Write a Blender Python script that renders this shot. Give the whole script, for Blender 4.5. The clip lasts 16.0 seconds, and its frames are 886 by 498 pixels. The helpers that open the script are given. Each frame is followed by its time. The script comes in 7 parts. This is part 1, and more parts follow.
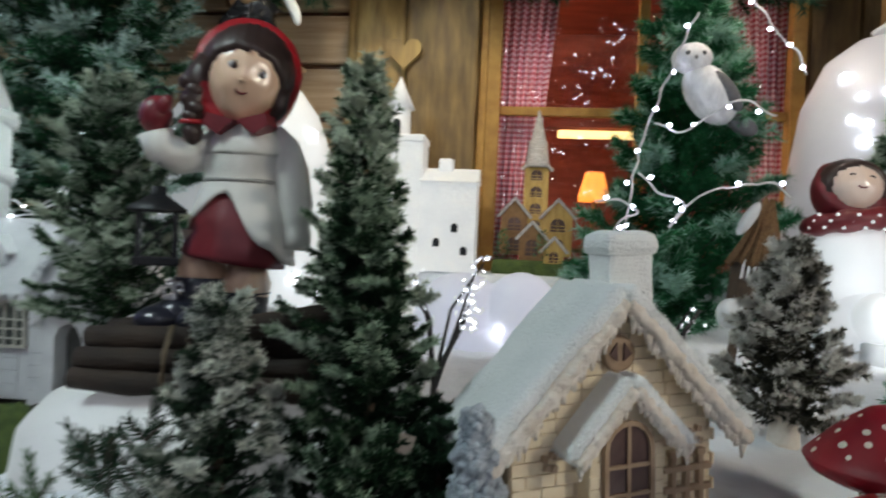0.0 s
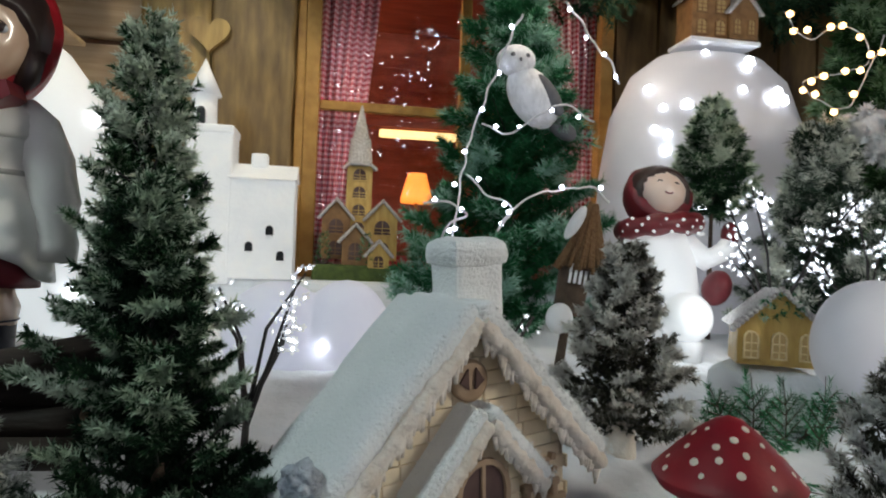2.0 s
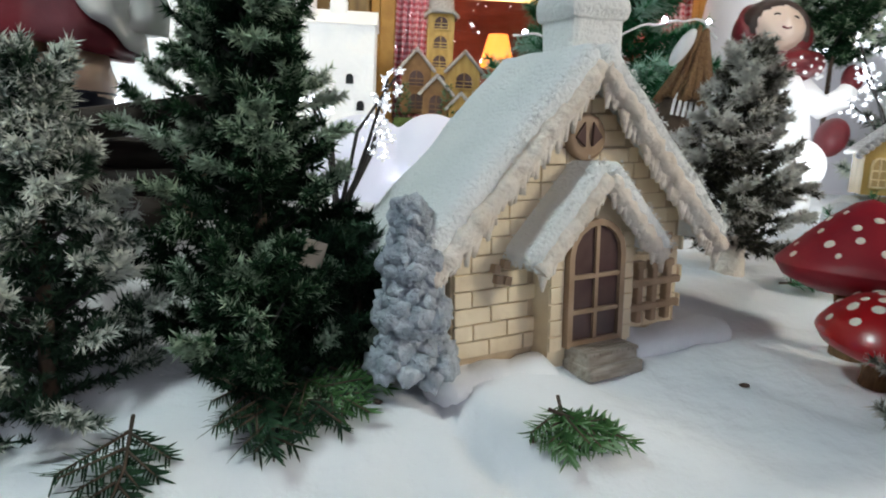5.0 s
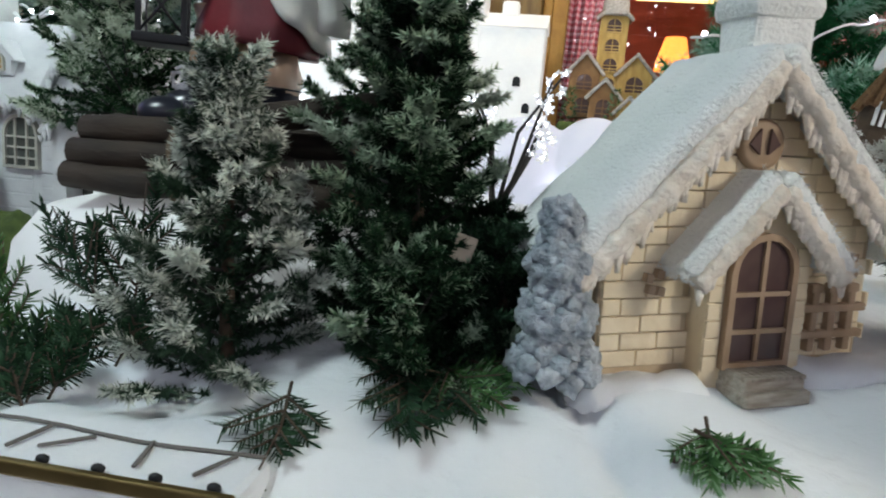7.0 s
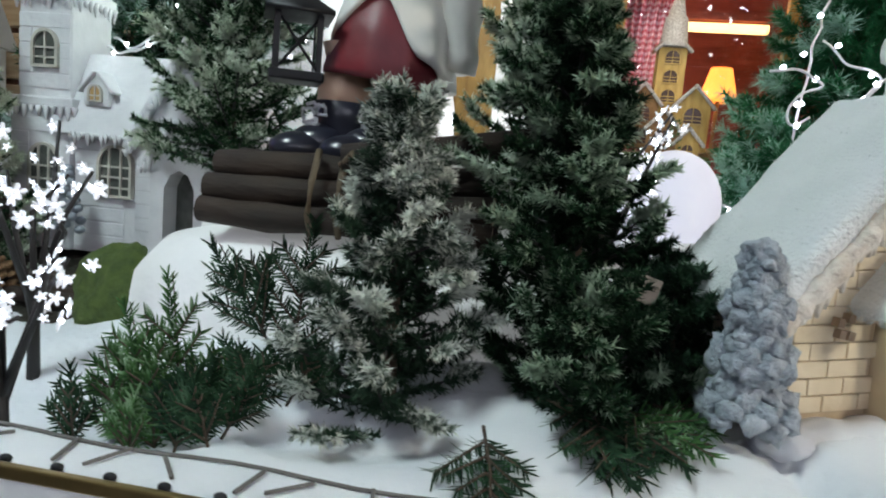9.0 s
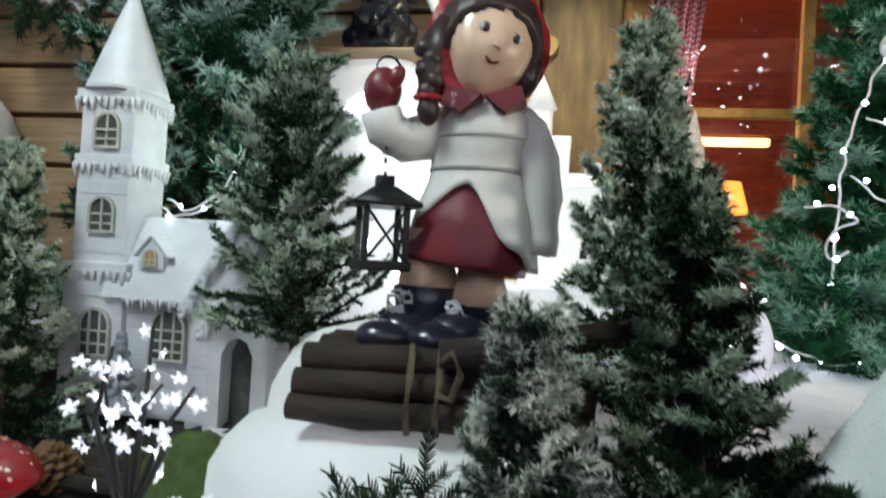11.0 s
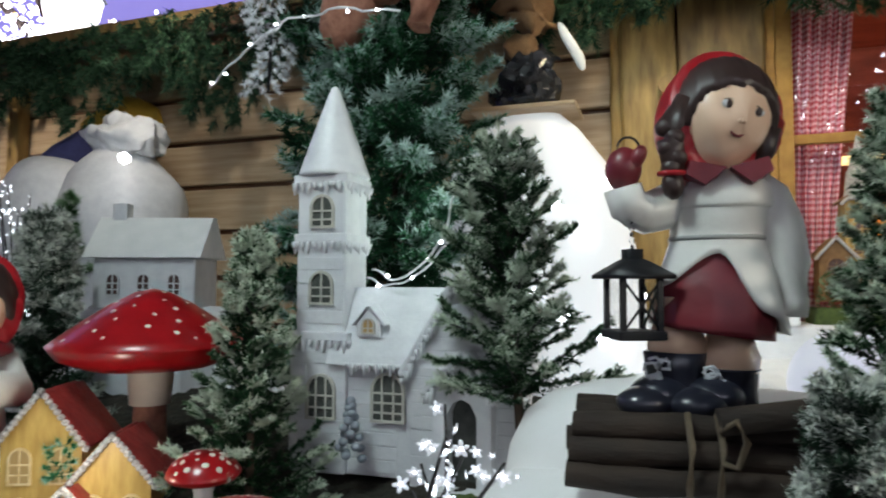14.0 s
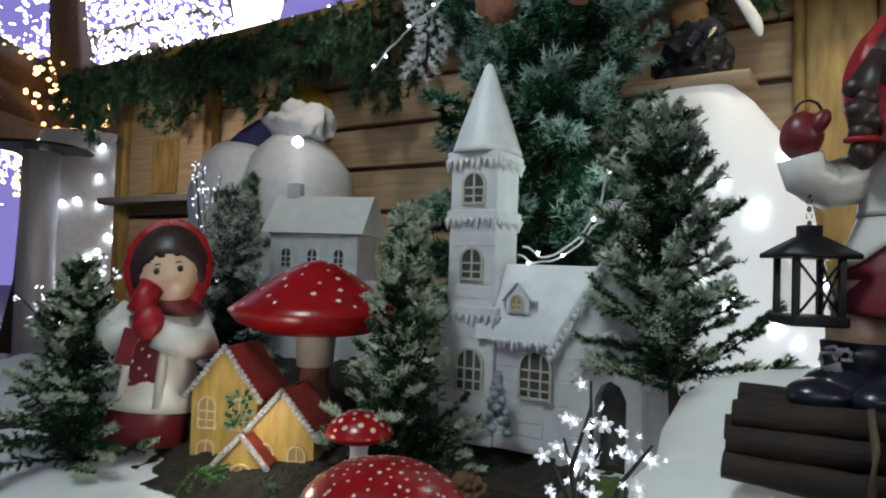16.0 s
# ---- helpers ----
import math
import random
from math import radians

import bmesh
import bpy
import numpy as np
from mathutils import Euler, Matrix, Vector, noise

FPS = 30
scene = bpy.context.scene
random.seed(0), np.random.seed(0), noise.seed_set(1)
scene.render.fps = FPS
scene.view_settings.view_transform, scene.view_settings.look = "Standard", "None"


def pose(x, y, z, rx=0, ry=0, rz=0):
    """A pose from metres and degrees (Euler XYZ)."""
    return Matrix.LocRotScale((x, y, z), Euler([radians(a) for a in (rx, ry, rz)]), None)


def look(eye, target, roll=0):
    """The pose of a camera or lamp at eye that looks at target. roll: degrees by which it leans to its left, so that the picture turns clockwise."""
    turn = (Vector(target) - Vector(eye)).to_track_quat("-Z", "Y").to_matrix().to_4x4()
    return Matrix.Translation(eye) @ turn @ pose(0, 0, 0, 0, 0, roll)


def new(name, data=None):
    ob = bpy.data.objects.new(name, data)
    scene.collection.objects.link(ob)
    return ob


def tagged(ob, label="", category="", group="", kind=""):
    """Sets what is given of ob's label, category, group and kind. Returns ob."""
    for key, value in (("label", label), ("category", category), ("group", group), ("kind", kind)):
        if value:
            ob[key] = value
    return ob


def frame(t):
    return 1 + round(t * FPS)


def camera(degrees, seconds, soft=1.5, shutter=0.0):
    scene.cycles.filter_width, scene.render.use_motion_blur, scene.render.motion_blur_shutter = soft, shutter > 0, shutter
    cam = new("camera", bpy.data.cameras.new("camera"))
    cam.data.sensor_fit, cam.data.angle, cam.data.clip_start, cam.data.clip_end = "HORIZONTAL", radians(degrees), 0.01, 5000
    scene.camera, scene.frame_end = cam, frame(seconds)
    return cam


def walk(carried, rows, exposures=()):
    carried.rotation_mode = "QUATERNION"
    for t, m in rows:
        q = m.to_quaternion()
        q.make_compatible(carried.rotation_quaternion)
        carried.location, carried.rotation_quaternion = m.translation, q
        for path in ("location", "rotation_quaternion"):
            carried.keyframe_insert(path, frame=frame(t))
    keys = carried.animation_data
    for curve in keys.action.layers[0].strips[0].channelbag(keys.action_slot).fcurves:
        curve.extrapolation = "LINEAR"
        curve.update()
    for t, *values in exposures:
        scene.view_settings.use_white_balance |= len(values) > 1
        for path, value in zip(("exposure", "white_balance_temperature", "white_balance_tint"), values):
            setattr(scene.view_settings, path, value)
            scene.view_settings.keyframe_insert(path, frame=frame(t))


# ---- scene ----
cam = camera(69.1, 16.0, soft=1.9, shutter=0.5)
PATH = [
    (0, (0.166, 0.127, 1.414), (-0.058, 2.114, 1.396), 2.6),
    (0.5, (0.199, 0.255, 1.41), (0.172, 2.254, 1.439), 2.0),
    (1, (0.231, 0.288, 1.414), (0.37, 2.283, 1.446), 1.8),
    (1.5, (0.214, 0.294, 1.422), (0.456, 2.279, 1.457), 2.2),
    (2, (0.148, 0.292, 1.425), (0.484, 2.264, 1.433), 2.2),
    (2.5, (0.089, 0.295, 1.408), (0.578, 2.233, 1.336), 1.7),
    (3, (0.047, 0.293, 1.368), (0.614, 2.204, 1.202), 2.6),
    (3.5, (0.042, 0.31, 1.324), (0.534, 2.229, 1.045), 3.1),
    (3.7, (0.045, 0.296, 1.305), (0.477, 2.229, 1.023), 2.0),
    (5.8, (0.151, 0.365, 1.247), (0.062, 2.337, 0.924), 4.9),
    (6, (0.153, 0.361, 1.248), (-0.008, 2.328, 0.926), 4.9),
    (6.5, (0.147, 0.346, 1.247), (-0.121, 2.302, 0.925), 5.0),
    (7, (0.123, 0.337, 1.246), (-0.221, 2.28, 0.919), 4.9),
    (7.5, (0.079, 0.331, 1.246), (-0.281, 2.271, 0.918), 5.4),
    (8, (0.011, 0.324, 1.255), (-0.365, 2.263, 0.942), 5.6),
    (8.2, (0.003, 0.325, 1.244), (-0.398, 2.262, 0.945), 5.9),
    (10.5, (-0.192, 0.269, 1.311), (-0.511, 2.241, 1.219), 3.4),
    (11, (-0.207, 0.297, 1.376), (-0.586, 2.26, 1.402), 3.4),
    (11.5, (-0.225, 0.296, 1.409), (-0.619, 2.255, 1.482), 1.9),
    (12, (-0.253, 0.295, 1.425), (-0.659, 2.251, 1.524), 1.5),
    (12.5, (-0.288, 0.273, 1.438), (-0.739, 2.219, 1.54), 1.0),
    (13, (-0.333, 0.232, 1.441), (-0.856, 2.159, 1.56), 0.7),
    (13.5, (-0.382, 0.196, 1.437), (-0.951, 2.109, 1.559), 0.4),
    (14, (-0.435, 0.164, 1.435), (-1.086, 2.052, 1.548), 0.2),
    (14.5, (-0.445, 0.165, 1.433), (-1.248, 1.993, 1.545), 0.5),
    (15, (-0.448, 0.181, 1.435), (-1.403, 1.935, 1.537), 1.3),
    (15.5, (-0.435, 0.179, 1.426), (-1.448, 1.9, 1.516), 1.6),
    (16, (-0.426, 0.174, 1.416), (-1.508, 1.855, 1.472), 2.0),
]
walk(cam, [(t, look(eye, target, roll)) for t, eye, target, roll in PATH],
     [(0.0, -0.28), (0.5, -0.4), (2.5, -0.42), (3.0, -0.12), (6.0, 0.12), (7.0, 0.12), (8.0, 0.2), (11.0, 0.2), (13.0, 0.08), (14.0, -0.12), (15.0, -0.35), (16.0, -0.52)])

# ---- world and large lights: a Christmas market at night ----
world = bpy.data.worlds.new("night")
world.use_nodes = True
scene.world = world
bg = world.node_tree.nodes["Background"]
bg.inputs[0].default_value, bg.inputs[1].default_value = (0.55, 0.56, 0.75, 1), 0.025


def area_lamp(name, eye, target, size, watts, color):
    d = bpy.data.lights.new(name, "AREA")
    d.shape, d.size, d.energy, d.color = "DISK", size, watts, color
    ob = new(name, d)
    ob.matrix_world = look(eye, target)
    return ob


def spot_lamp(name, eye, target, watts, color, angle, radius, blend=0.3):
    d = bpy.data.lights.new(name, "SPOT")
    d.energy, d.color, d.spot_size, d.shadow_soft_size, d.spot_blend = watts, color, radians(angle), radius, blend
    ob = new(name, d)
    ob.matrix_world = look(eye, target)
    return ob


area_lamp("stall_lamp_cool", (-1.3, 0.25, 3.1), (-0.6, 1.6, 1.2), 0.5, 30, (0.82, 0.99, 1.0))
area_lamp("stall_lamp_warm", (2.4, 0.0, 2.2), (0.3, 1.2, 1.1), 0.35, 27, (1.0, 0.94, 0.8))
# Added unseen spots that brighten the cabin wall and window from under the eave.
spot_lamp("plank_fill", (-2.6, 2.25, 2.75), (-2.9, 3.1, 1.9), 15, (1.0, 0.9, 0.76), 150, 0.03, 0.8)
spot_lamp("panel_fill", (-4.2, 2.1, 2.2), (-4.7, 3.1, 2.1), 30, (1.0, 0.88, 0.74), 150, 0.012, 0.8)
spot_lamp("window_fill", (0.9, 2.2, 2.85), (0.7, 3.1, 1.9), 32, (1.0, 0.86, 0.7), 150, 0.05, 0.8)
spot_lamp("post_fill", (-0.35, 2.2, 2.85), (-0.35, 3.1, 2.0), 28, (1.0, 0.86, 0.58), 130, 0.05, 0.8)

d = bpy.data.lights.new("fir_led_bunch", "POINT")
d.energy, d.color, d.shadow_soft_size = 1.5, (0.84, 1.0, 0.95), 0.06
new("fir_led_bunch", d).location = (-0.98, 1.72, 1.62)

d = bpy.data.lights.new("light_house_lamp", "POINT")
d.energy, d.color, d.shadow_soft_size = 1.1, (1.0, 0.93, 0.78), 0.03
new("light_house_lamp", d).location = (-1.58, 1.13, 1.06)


# ---- materials ----
def mat(name, c1, c2=None, rough=0.6, metal=0.0, scale=12.0, bump=0.0, bscale=60.0, glow=0.0, gcol=None, spec=0.5, stretch=(1, 1, 1), coat=0.0, per_object=0.0):
    m = bpy.data.materials.new(name)
    m.use_nodes = True
    nt = m.node_tree
    n, l = nt.nodes, nt.links
    b = n["Principled BSDF"]
    b.inputs["Roughness"].default_value, b.inputs["Metallic"].default_value = rough, metal
    b.inputs["Specular IOR Level"].default_value, b.inputs["Coat Weight"].default_value = spec, coat
    tc = n.new("ShaderNodeTexCoord")
    mp = n.new("ShaderNodeMapping")
    mp.inputs["Scale"].default_value = stretch
    l.new(tc.outputs["Object"], mp.inputs[0])
    c2 = c2 or tuple(v * 0.8 for v in c1)
    t = n.new("ShaderNodeTexNoise")
    t.inputs["Scale"].default_value, t.inputs["Detail"].default_value = scale, 8
    l.new(mp.outputs[0], t.inputs["Vector"])
    r = n.new("ShaderNodeValToRGB")
    r.color_ramp.elements[0].position, r.color_ramp.elements[1].position = 0.32, 0.68
    r.color_ramp.elements[0].color, r.color_ramp.elements[1].color = (*c2, 1), (*c1, 1)
    l.new(t.outputs["Fac"], r.inputs[0])
    col = r.outputs[0]
    if per_object:
        oi = n.new("ShaderNodeObjectInfo")
        hs = n.new("ShaderNodeHueSaturation")
        ma = n.new("ShaderNodeMath")
        ma.operation = "MULTIPLY_ADD"
        ma.inputs[1].default_value, ma.inputs[2].default_value = per_object, 1 - per_object / 2
        l.new(oi.outputs["Random"], ma.inputs[0])
        l.new(ma.outputs[0], hs.inputs["Value"])
        l.new(col, hs.inputs["Color"])
        col = hs.outputs[0]
    l.new(col, b.inputs["Base Color"])
    if bump:
        t2 = n.new("ShaderNodeTexNoise")
        t2.inputs["Scale"].default_value, t2.inputs["Detail"].default_value = bscale, 10
        l.new(mp.outputs[0], t2.inputs["Vector"])
        bp = n.new("ShaderNodeBump")
        bp.inputs["Strength"].default_value, bp.inputs["Distance"].default_value = bump, 0.01
        l.new(t2.outputs["Fac"], bp.inputs["Height"])
        l.new(bp.outputs[0], b.inputs["Normal"])
    if glow:
        b.inputs["Emission Color"].default_value, b.inputs["Emission Strength"].default_value = (*(gcol or c1), 1), glow
    return m


def needle_mat(name, green, pale, snow, share):
    """Green needles of which a share are dusted with white flock."""
    m = mat(name, green, rough=0.75, scale=20, spec=0.2)
    n, l = m.node_tree.nodes, m.node_tree.links
    g = n.new("ShaderNodeNewGeometry")
    tc = n.new("ShaderNodeTexCoord")
    t = n.new("ShaderNodeTexNoise")
    t.inputs["Scale"].default_value = 26
    l.new(tc.outputs["Object"], t.inputs["Vector"])
    av = n.new("ShaderNodeAttribute")
    av.attribute_name = "flock"
    sm = n.new("ShaderNodeMath")
    sm.operation = "ADD"
    l.new(t.outputs["Fac"], sm.inputs[0])
    l.new(av.outputs["Fac"], sm.inputs[1])
    mx = n.new("ShaderNodeMath")
    mx.operation = "MULTIPLY_ADD"
    mx.inputs[1].default_value = 1.3
    l.new(sm.outputs[0], mx.inputs[0])
    a2 = n.new("ShaderNodeMath")
    a2.operation = "MULTIPLY_ADD"
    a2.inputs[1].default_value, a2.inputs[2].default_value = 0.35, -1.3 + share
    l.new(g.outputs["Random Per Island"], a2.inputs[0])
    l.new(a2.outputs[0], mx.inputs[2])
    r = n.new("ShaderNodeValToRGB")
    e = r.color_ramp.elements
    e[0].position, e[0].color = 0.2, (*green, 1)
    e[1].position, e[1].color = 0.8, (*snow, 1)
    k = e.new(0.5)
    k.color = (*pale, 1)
    l.new(mx.outputs[0], r.inputs[0])
    l.new(r.outputs[0], n["Principled BSDF"].inputs["Base Color"])
    return m


def gingham_mat(name, red, white):
    m = mat(name, red, rough=0.85, spec=0.2)
    n, l = m.node_tree.nodes, m.node_tree.links
    uv = n.new("ShaderNodeUVMap")
    sp = n.new("ShaderNodeSeparateXYZ")
    l.new(uv.outputs[0], sp.inputs[0])
    stripes = []
    for i in (0, 1):
        a = n.new("ShaderNodeMath")
        a.operation = "MULTIPLY"
        a.inputs[1].default_value = 40.0
        l.new(sp.outputs[i], a.inputs[0])
        f = n.new("ShaderNodeMath")
        f.operation = "FRACT"
        l.new(a.outputs[0], f.inputs[0])
        c = n.new("ShaderNodeMath")
        c.operation = "GREATER_THAN"
        c.inputs[1].default_value = 0.5
        l.new(f.outputs[0], c.inputs[0])
        stripes.append(c)
    s = n.new("ShaderNodeMath")
    s.operation = "MULTIPLY_ADD"
    s.inputs[1].default_value = 0.5
    h = n.new("ShaderNodeMath")
    h.operation = "MULTIPLY"
    h.inputs[1].default_value = 0.5
    l.new(stripes[1].outputs[0], h.inputs[0])
    l.new(stripes[0].outputs[0], s.inputs[0])
    l.new(h.outputs[0], s.inputs[2])
    r = n.new("ShaderNodeValToRGB")
    r.color_ramp.elements[0].color, r.color_ramp.elements[1].color = (*white, 1), (*red, 1)
    l.new(s.outputs[0], r.inputs[0])
    l.new(r.outputs[0], n["Principled BSDF"].inputs["Base Color"])
    return m


def wood_mat(name, c1, c2, stretch, scale=9.0, rough=0.55, per_object=0.25, bump=0.25):
    return mat(name, c1, c2, rough=rough, scale=scale, stretch=stretch, bump=bump, bscale=scale * 3, per_object=per_object)


def glass_mat(name, tint=(1, 1, 1), rough=0.0):
    m = bpy.data.materials.new(name)
    m.use_nodes = True
    b = m.node_tree.nodes["Principled BSDF"]
    b.inputs["Base Color"].default_value = (*tint, 1)
    b.inputs["Transmission Weight"].default_value, b.inputs["Roughness"].default_value, b.inputs["IOR"].default_value = 1.0, rough, 1.5
    return m


M = {}
M["snow"] = mat("cotton_snow", (0.86, 0.88, 0.9), (0.78, 0.81, 0.85), rough=0.95, scale=6, bump=0.5, bscale=38, spec=0.1)
M["roofsnow"] = mat("felt_snow", (0.9, 0.92, 0.91), (0.82, 0.85, 0.84), rough=0.95, scale=14, bump=0.5, bscale=220, spec=0.1)
M["plank"] = wood_mat("pine_plank", (0.5, 0.38, 0.25), (0.36, 0.25, 0.145), (0.6, 4, 9), 5)
M["post"] = wood_mat("old_post", (0.46, 0.31, 0.1), (0.21, 0.125, 0.04), (6, 4, 1.2), 4)
M["darkpost"] = wood_mat("dark_post", (0.26, 0.165, 0.055), (0.11, 0.065, 0.022), (6, 4, 1.2), 4)
M["gap"] = wood_mat("dark_joint_wood", (0.14, 0.06, 0.025), (0.07, 0.03, 0.012), (1, 4, 9), 5)
M["winwood"] = wood_mat("window_wood", (0.5, 0.28, 0.06), (0.36, 0.18, 0.035), (3, 3, 3), 6)
M["gingham"] = gingham_mat("red_gingham", (0.42, 0.02, 0.05), (0.75, 0.55, 0.58))
M["room"] = wood_mat("red_room_wood", (0.36, 0.095, 0.06), (0.23, 0.055, 0.035), (1, 4, 5), 4)
M["glass"] = glass_mat("window_glass")
M["flock"] = needle_mat("flocked_needles", (0.022, 0.05, 0.028), (0.17, 0.21, 0.17), (0.7, 0.74, 0.66), 0.49)
M["frost"] = needle_mat("frosted_needles", (0.009, 0.038, 0.014), (0.065, 0.145, 0.062), (0.58, 0.66, 0.53), 0.57)
M["deepfir"] = needle_mat("deep_green_needles", (0.004, 0.02, 0.007), (0.018, 0.062, 0.022), (0.32, 0.42, 0.3), 0.33)
M["greenfir"] = needle_mat("green_needles", (0.016, 0.055, 0.014), (0.05, 0.13, 0.035), (0.22, 0.34, 0.2), 0.42)
M["brightfir"] = needle_mat("bright_green_needles", (0.01, 0.085, 0.03), (0.02, 0.17, 0.06), (0.3, 0.5, 0.4), 0.4)
M["whitefir"] = needle_mat("white_flocked_needles", (0.12, 0.14, 0.14), (0.4, 0.43, 0.44), (0.8, 0.82, 0.84), 0.7)
M["mixfir"] = needle_mat("blue_and_green_needles", (0.005, 0.034, 0.014), (0.025, 0.14, 0.05), (0.36, 0.48, 0.44), 0.46)
M["darkfir"] = needle_mat("dark_fir_needles", (0.006, 0.022, 0.01), (0.015, 0.05, 0.02), (0.06, 0.12, 0.07), 0.35)
M["mulch"] = mat("dark_mulch", (0.035, 0.026, 0.017), (0.011, 0.014, 0.007), rough=0.9, scale=40, bump=0.9, bscale=90)
M["greyflock"] = needle_mat("grey_flocked_needles", (0.05, 0.05, 0.033), (0.24, 0.23, 0.19), (0.66, 0.65, 0.6), 0.6)
M["bark"] = mat("bark", (0.09, 0.06, 0.04), (0.045, 0.03, 0.02), rough=0.9, scale=30, bump=0.6)
M["log"] = mat("log_bark", (0.042, 0.026, 0.016), (0.014, 0.009, 0.006), rough=0.8, scale=22, bump=0.6, bscale=50, stretch=(0.3, 1, 1))
M["logend"] = mat("log_end", (0.3, 0.2, 0.12), (0.18, 0.11, 0.06), rough=0.8, scale=40)
M["rope"] = mat("rope", (0.13, 0.095, 0.06), rough=0.9, scale=80, bump=0.5)
M["red"] = mat("red_paint", (0.42, 0.007, 0.011), (0.3, 0.005, 0.008), rough=0.3, scale=16, coat=0.3)
M["redmatte"] = mat("dull_red_paint", (0.3, 0.008, 0.02), (0.2, 0.006, 0.014), rough=0.5, scale=16, bump=0.1)
M["dots"] = mat("cream_dots", (0.8, 0.72, 0.62), rough=0.5)
M["cream"] = mat("cream_plaster", (0.82, 0.71, 0.51), (0.72, 0.59, 0.4), rough=0.6, scale=18, bump=0.2, bscale=70)
M["creamtrim"] = mat("brown_trim", (0.42, 0.3, 0.2), (0.3, 0.2, 0.12), rough=0.6, scale=30)
M["creamjoint"] = mat("brown_mortar", (0.62, 0.5, 0.34), (0.5, 0.38, 0.25), rough=0.8, scale=40)
M["greywood"] = mat("weathered_grey_wood", (0.4, 0.36, 0.31), (0.24, 0.2, 0.16), rough=0.8, scale=40, stretch=(1, 4, 4), bump=0.3)
M["plasterblue"] = mat("pale_blue_plaster", (0.56, 0.61, 0.66), (0.3, 0.35, 0.4), rough=0.8, scale=70, bump=0.9, bscale=160)
M["icing"] = mat("dirty_icing", (0.82, 0.77, 0.7), (0.68, 0.6, 0.5), rough=0.85, scale=25, bump=0.5, bscale=140)
M["pane"] = mat("dark_pane", (0.13, 0.085, 0.075), (0.08, 0.05, 0.05), rough=0.15, scale=20)
M["greypane"] = mat("grey_green_pane", (0.12, 0.13, 0.115), (0.06, 0.065, 0.06), rough=0.2, scale=30)
M["white"] = mat("white_ceramic", (0.74, 0.75, 0.76), (0.64, 0.65, 0.67), rough=0.45, scale=22, bump=0.15, bscale=90)
M["churchframe"] = mat("grey_white_window_frame", (0.6, 0.58, 0.5), (0.46, 0.45, 0.4), rough=0.5, scale=40)
M["glitter"] = mat("glitter_snow", (0.85, 0.83, 0.82), (0.3, 0.27, 0.25), rough=0.25, scale=260, bump=0.8, bscale=300)
M["coat"] = mat("glazed_white_coat", (0.84, 0.82, 0.76), (0.66, 0.66, 0.61), rough=0.36, scale=8, coat=0.25, bump=0.06, bscale=45)
M["beltshade"] = mat("grey_belt_shading", (0.4, 0.4, 0.37), rough=0.4)
M["skin"] = mat("painted_skin", (0.84, 0.6, 0.42), (0.74, 0.5, 0.34), rough=0.3, scale=10, coat=0.4)
M["hair"] = mat("painted_brown_hair", (0.05, 0.028, 0.024), (0.028, 0.016, 0.014), rough=0.42, scale=18)
M["wine"] = mat("glazed_wine_red", (0.2, 0.02, 0.028), (0.12, 0.012, 0.018), rough=0.42, scale=14, coat=0.12, bump=0.1, bscale=50)
M["hat"] = mat("red_hat", (0.42, 0.012, 0.02), (0.3, 0.01, 0.016), rough=0.4, scale=30, bump=0.2)
M["boot"] = mat("navy_boot", (0.02, 0.022, 0.035), rough=0.3, scale=20, coat=0.4)
M["lace"] = mat("white_lace", (0.7, 0.72, 0.75), rough=0.5)
M["iron"] = mat("black_iron", (0.012, 0.013, 0.016), rough=0.45, scale=40, metal=0.3)
M["black"] = mat("black_plastic", (0.015, 0.016, 0.02), rough=0.25, scale=30)
M["gold"] = mat("gold_wood", (0.62, 0.42, 0.13), (0.45, 0.28, 0.07), rough=0.45, scale=14, stretch=(4, 4, 1), bump=0.2)
M["goldlit"] = mat("lit_gold_window", (0.3, 0.19, 0.07), rough=0.6, glow=0.12, gcol=(1.0, 0.75, 0.35))
M["goldframe"] = mat("pale_gold_tracery", (0.8, 0.66, 0.38), (0.62, 0.46, 0.22), rough=0.4, scale=60)
M["redroof"] = mat("red_tile_roof", (0.3, 0.035, 0.03), (0.2, 0.02, 0.02), rough=0.5, scale=40, bump=0.4)
M["brownhouse"] = mat("brown_card_wall", (0.28, 0.15, 0.055), (0.18, 0.09, 0.03), rough=0.6, scale=30)
M["led"] = mat("cold_led", (1, 1, 1), rough=0.4, glow=14.0, gcol=(0.86, 0.92, 1.0))
M["ledblue"] = mat("bluish_led", (1, 1, 1), rough=0.4, glow=16.0, gcol=(0.72, 0.76, 1.0))
M["netled"] = mat("net_led", (1, 1, 1), rough=0.4, glow=40.0, gcol=(0.85, 0.86, 1.0))
M["ledwarm"] = mat("warm_led", (1, 0.8, 0.5), rough=0.4, glow=9.0, gcol=(1.0, 0.55, 0.22))
M["petal"] = mat("led_petal", (0.9, 0.92, 1), rough=0.4, glow=0.32, gcol=(0.9, 0.95, 1.0))
M["wire"] = mat("white_wire", (0.75, 0.76, 0.78), rough=0.4)
M["twig"] = mat("dark_twig", (0.02, 0.018, 0.018), rough=0.6)
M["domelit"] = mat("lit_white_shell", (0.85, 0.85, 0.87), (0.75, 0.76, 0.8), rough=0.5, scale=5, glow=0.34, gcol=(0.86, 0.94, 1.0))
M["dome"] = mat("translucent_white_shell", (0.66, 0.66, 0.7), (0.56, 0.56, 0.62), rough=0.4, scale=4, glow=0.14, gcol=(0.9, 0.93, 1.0))
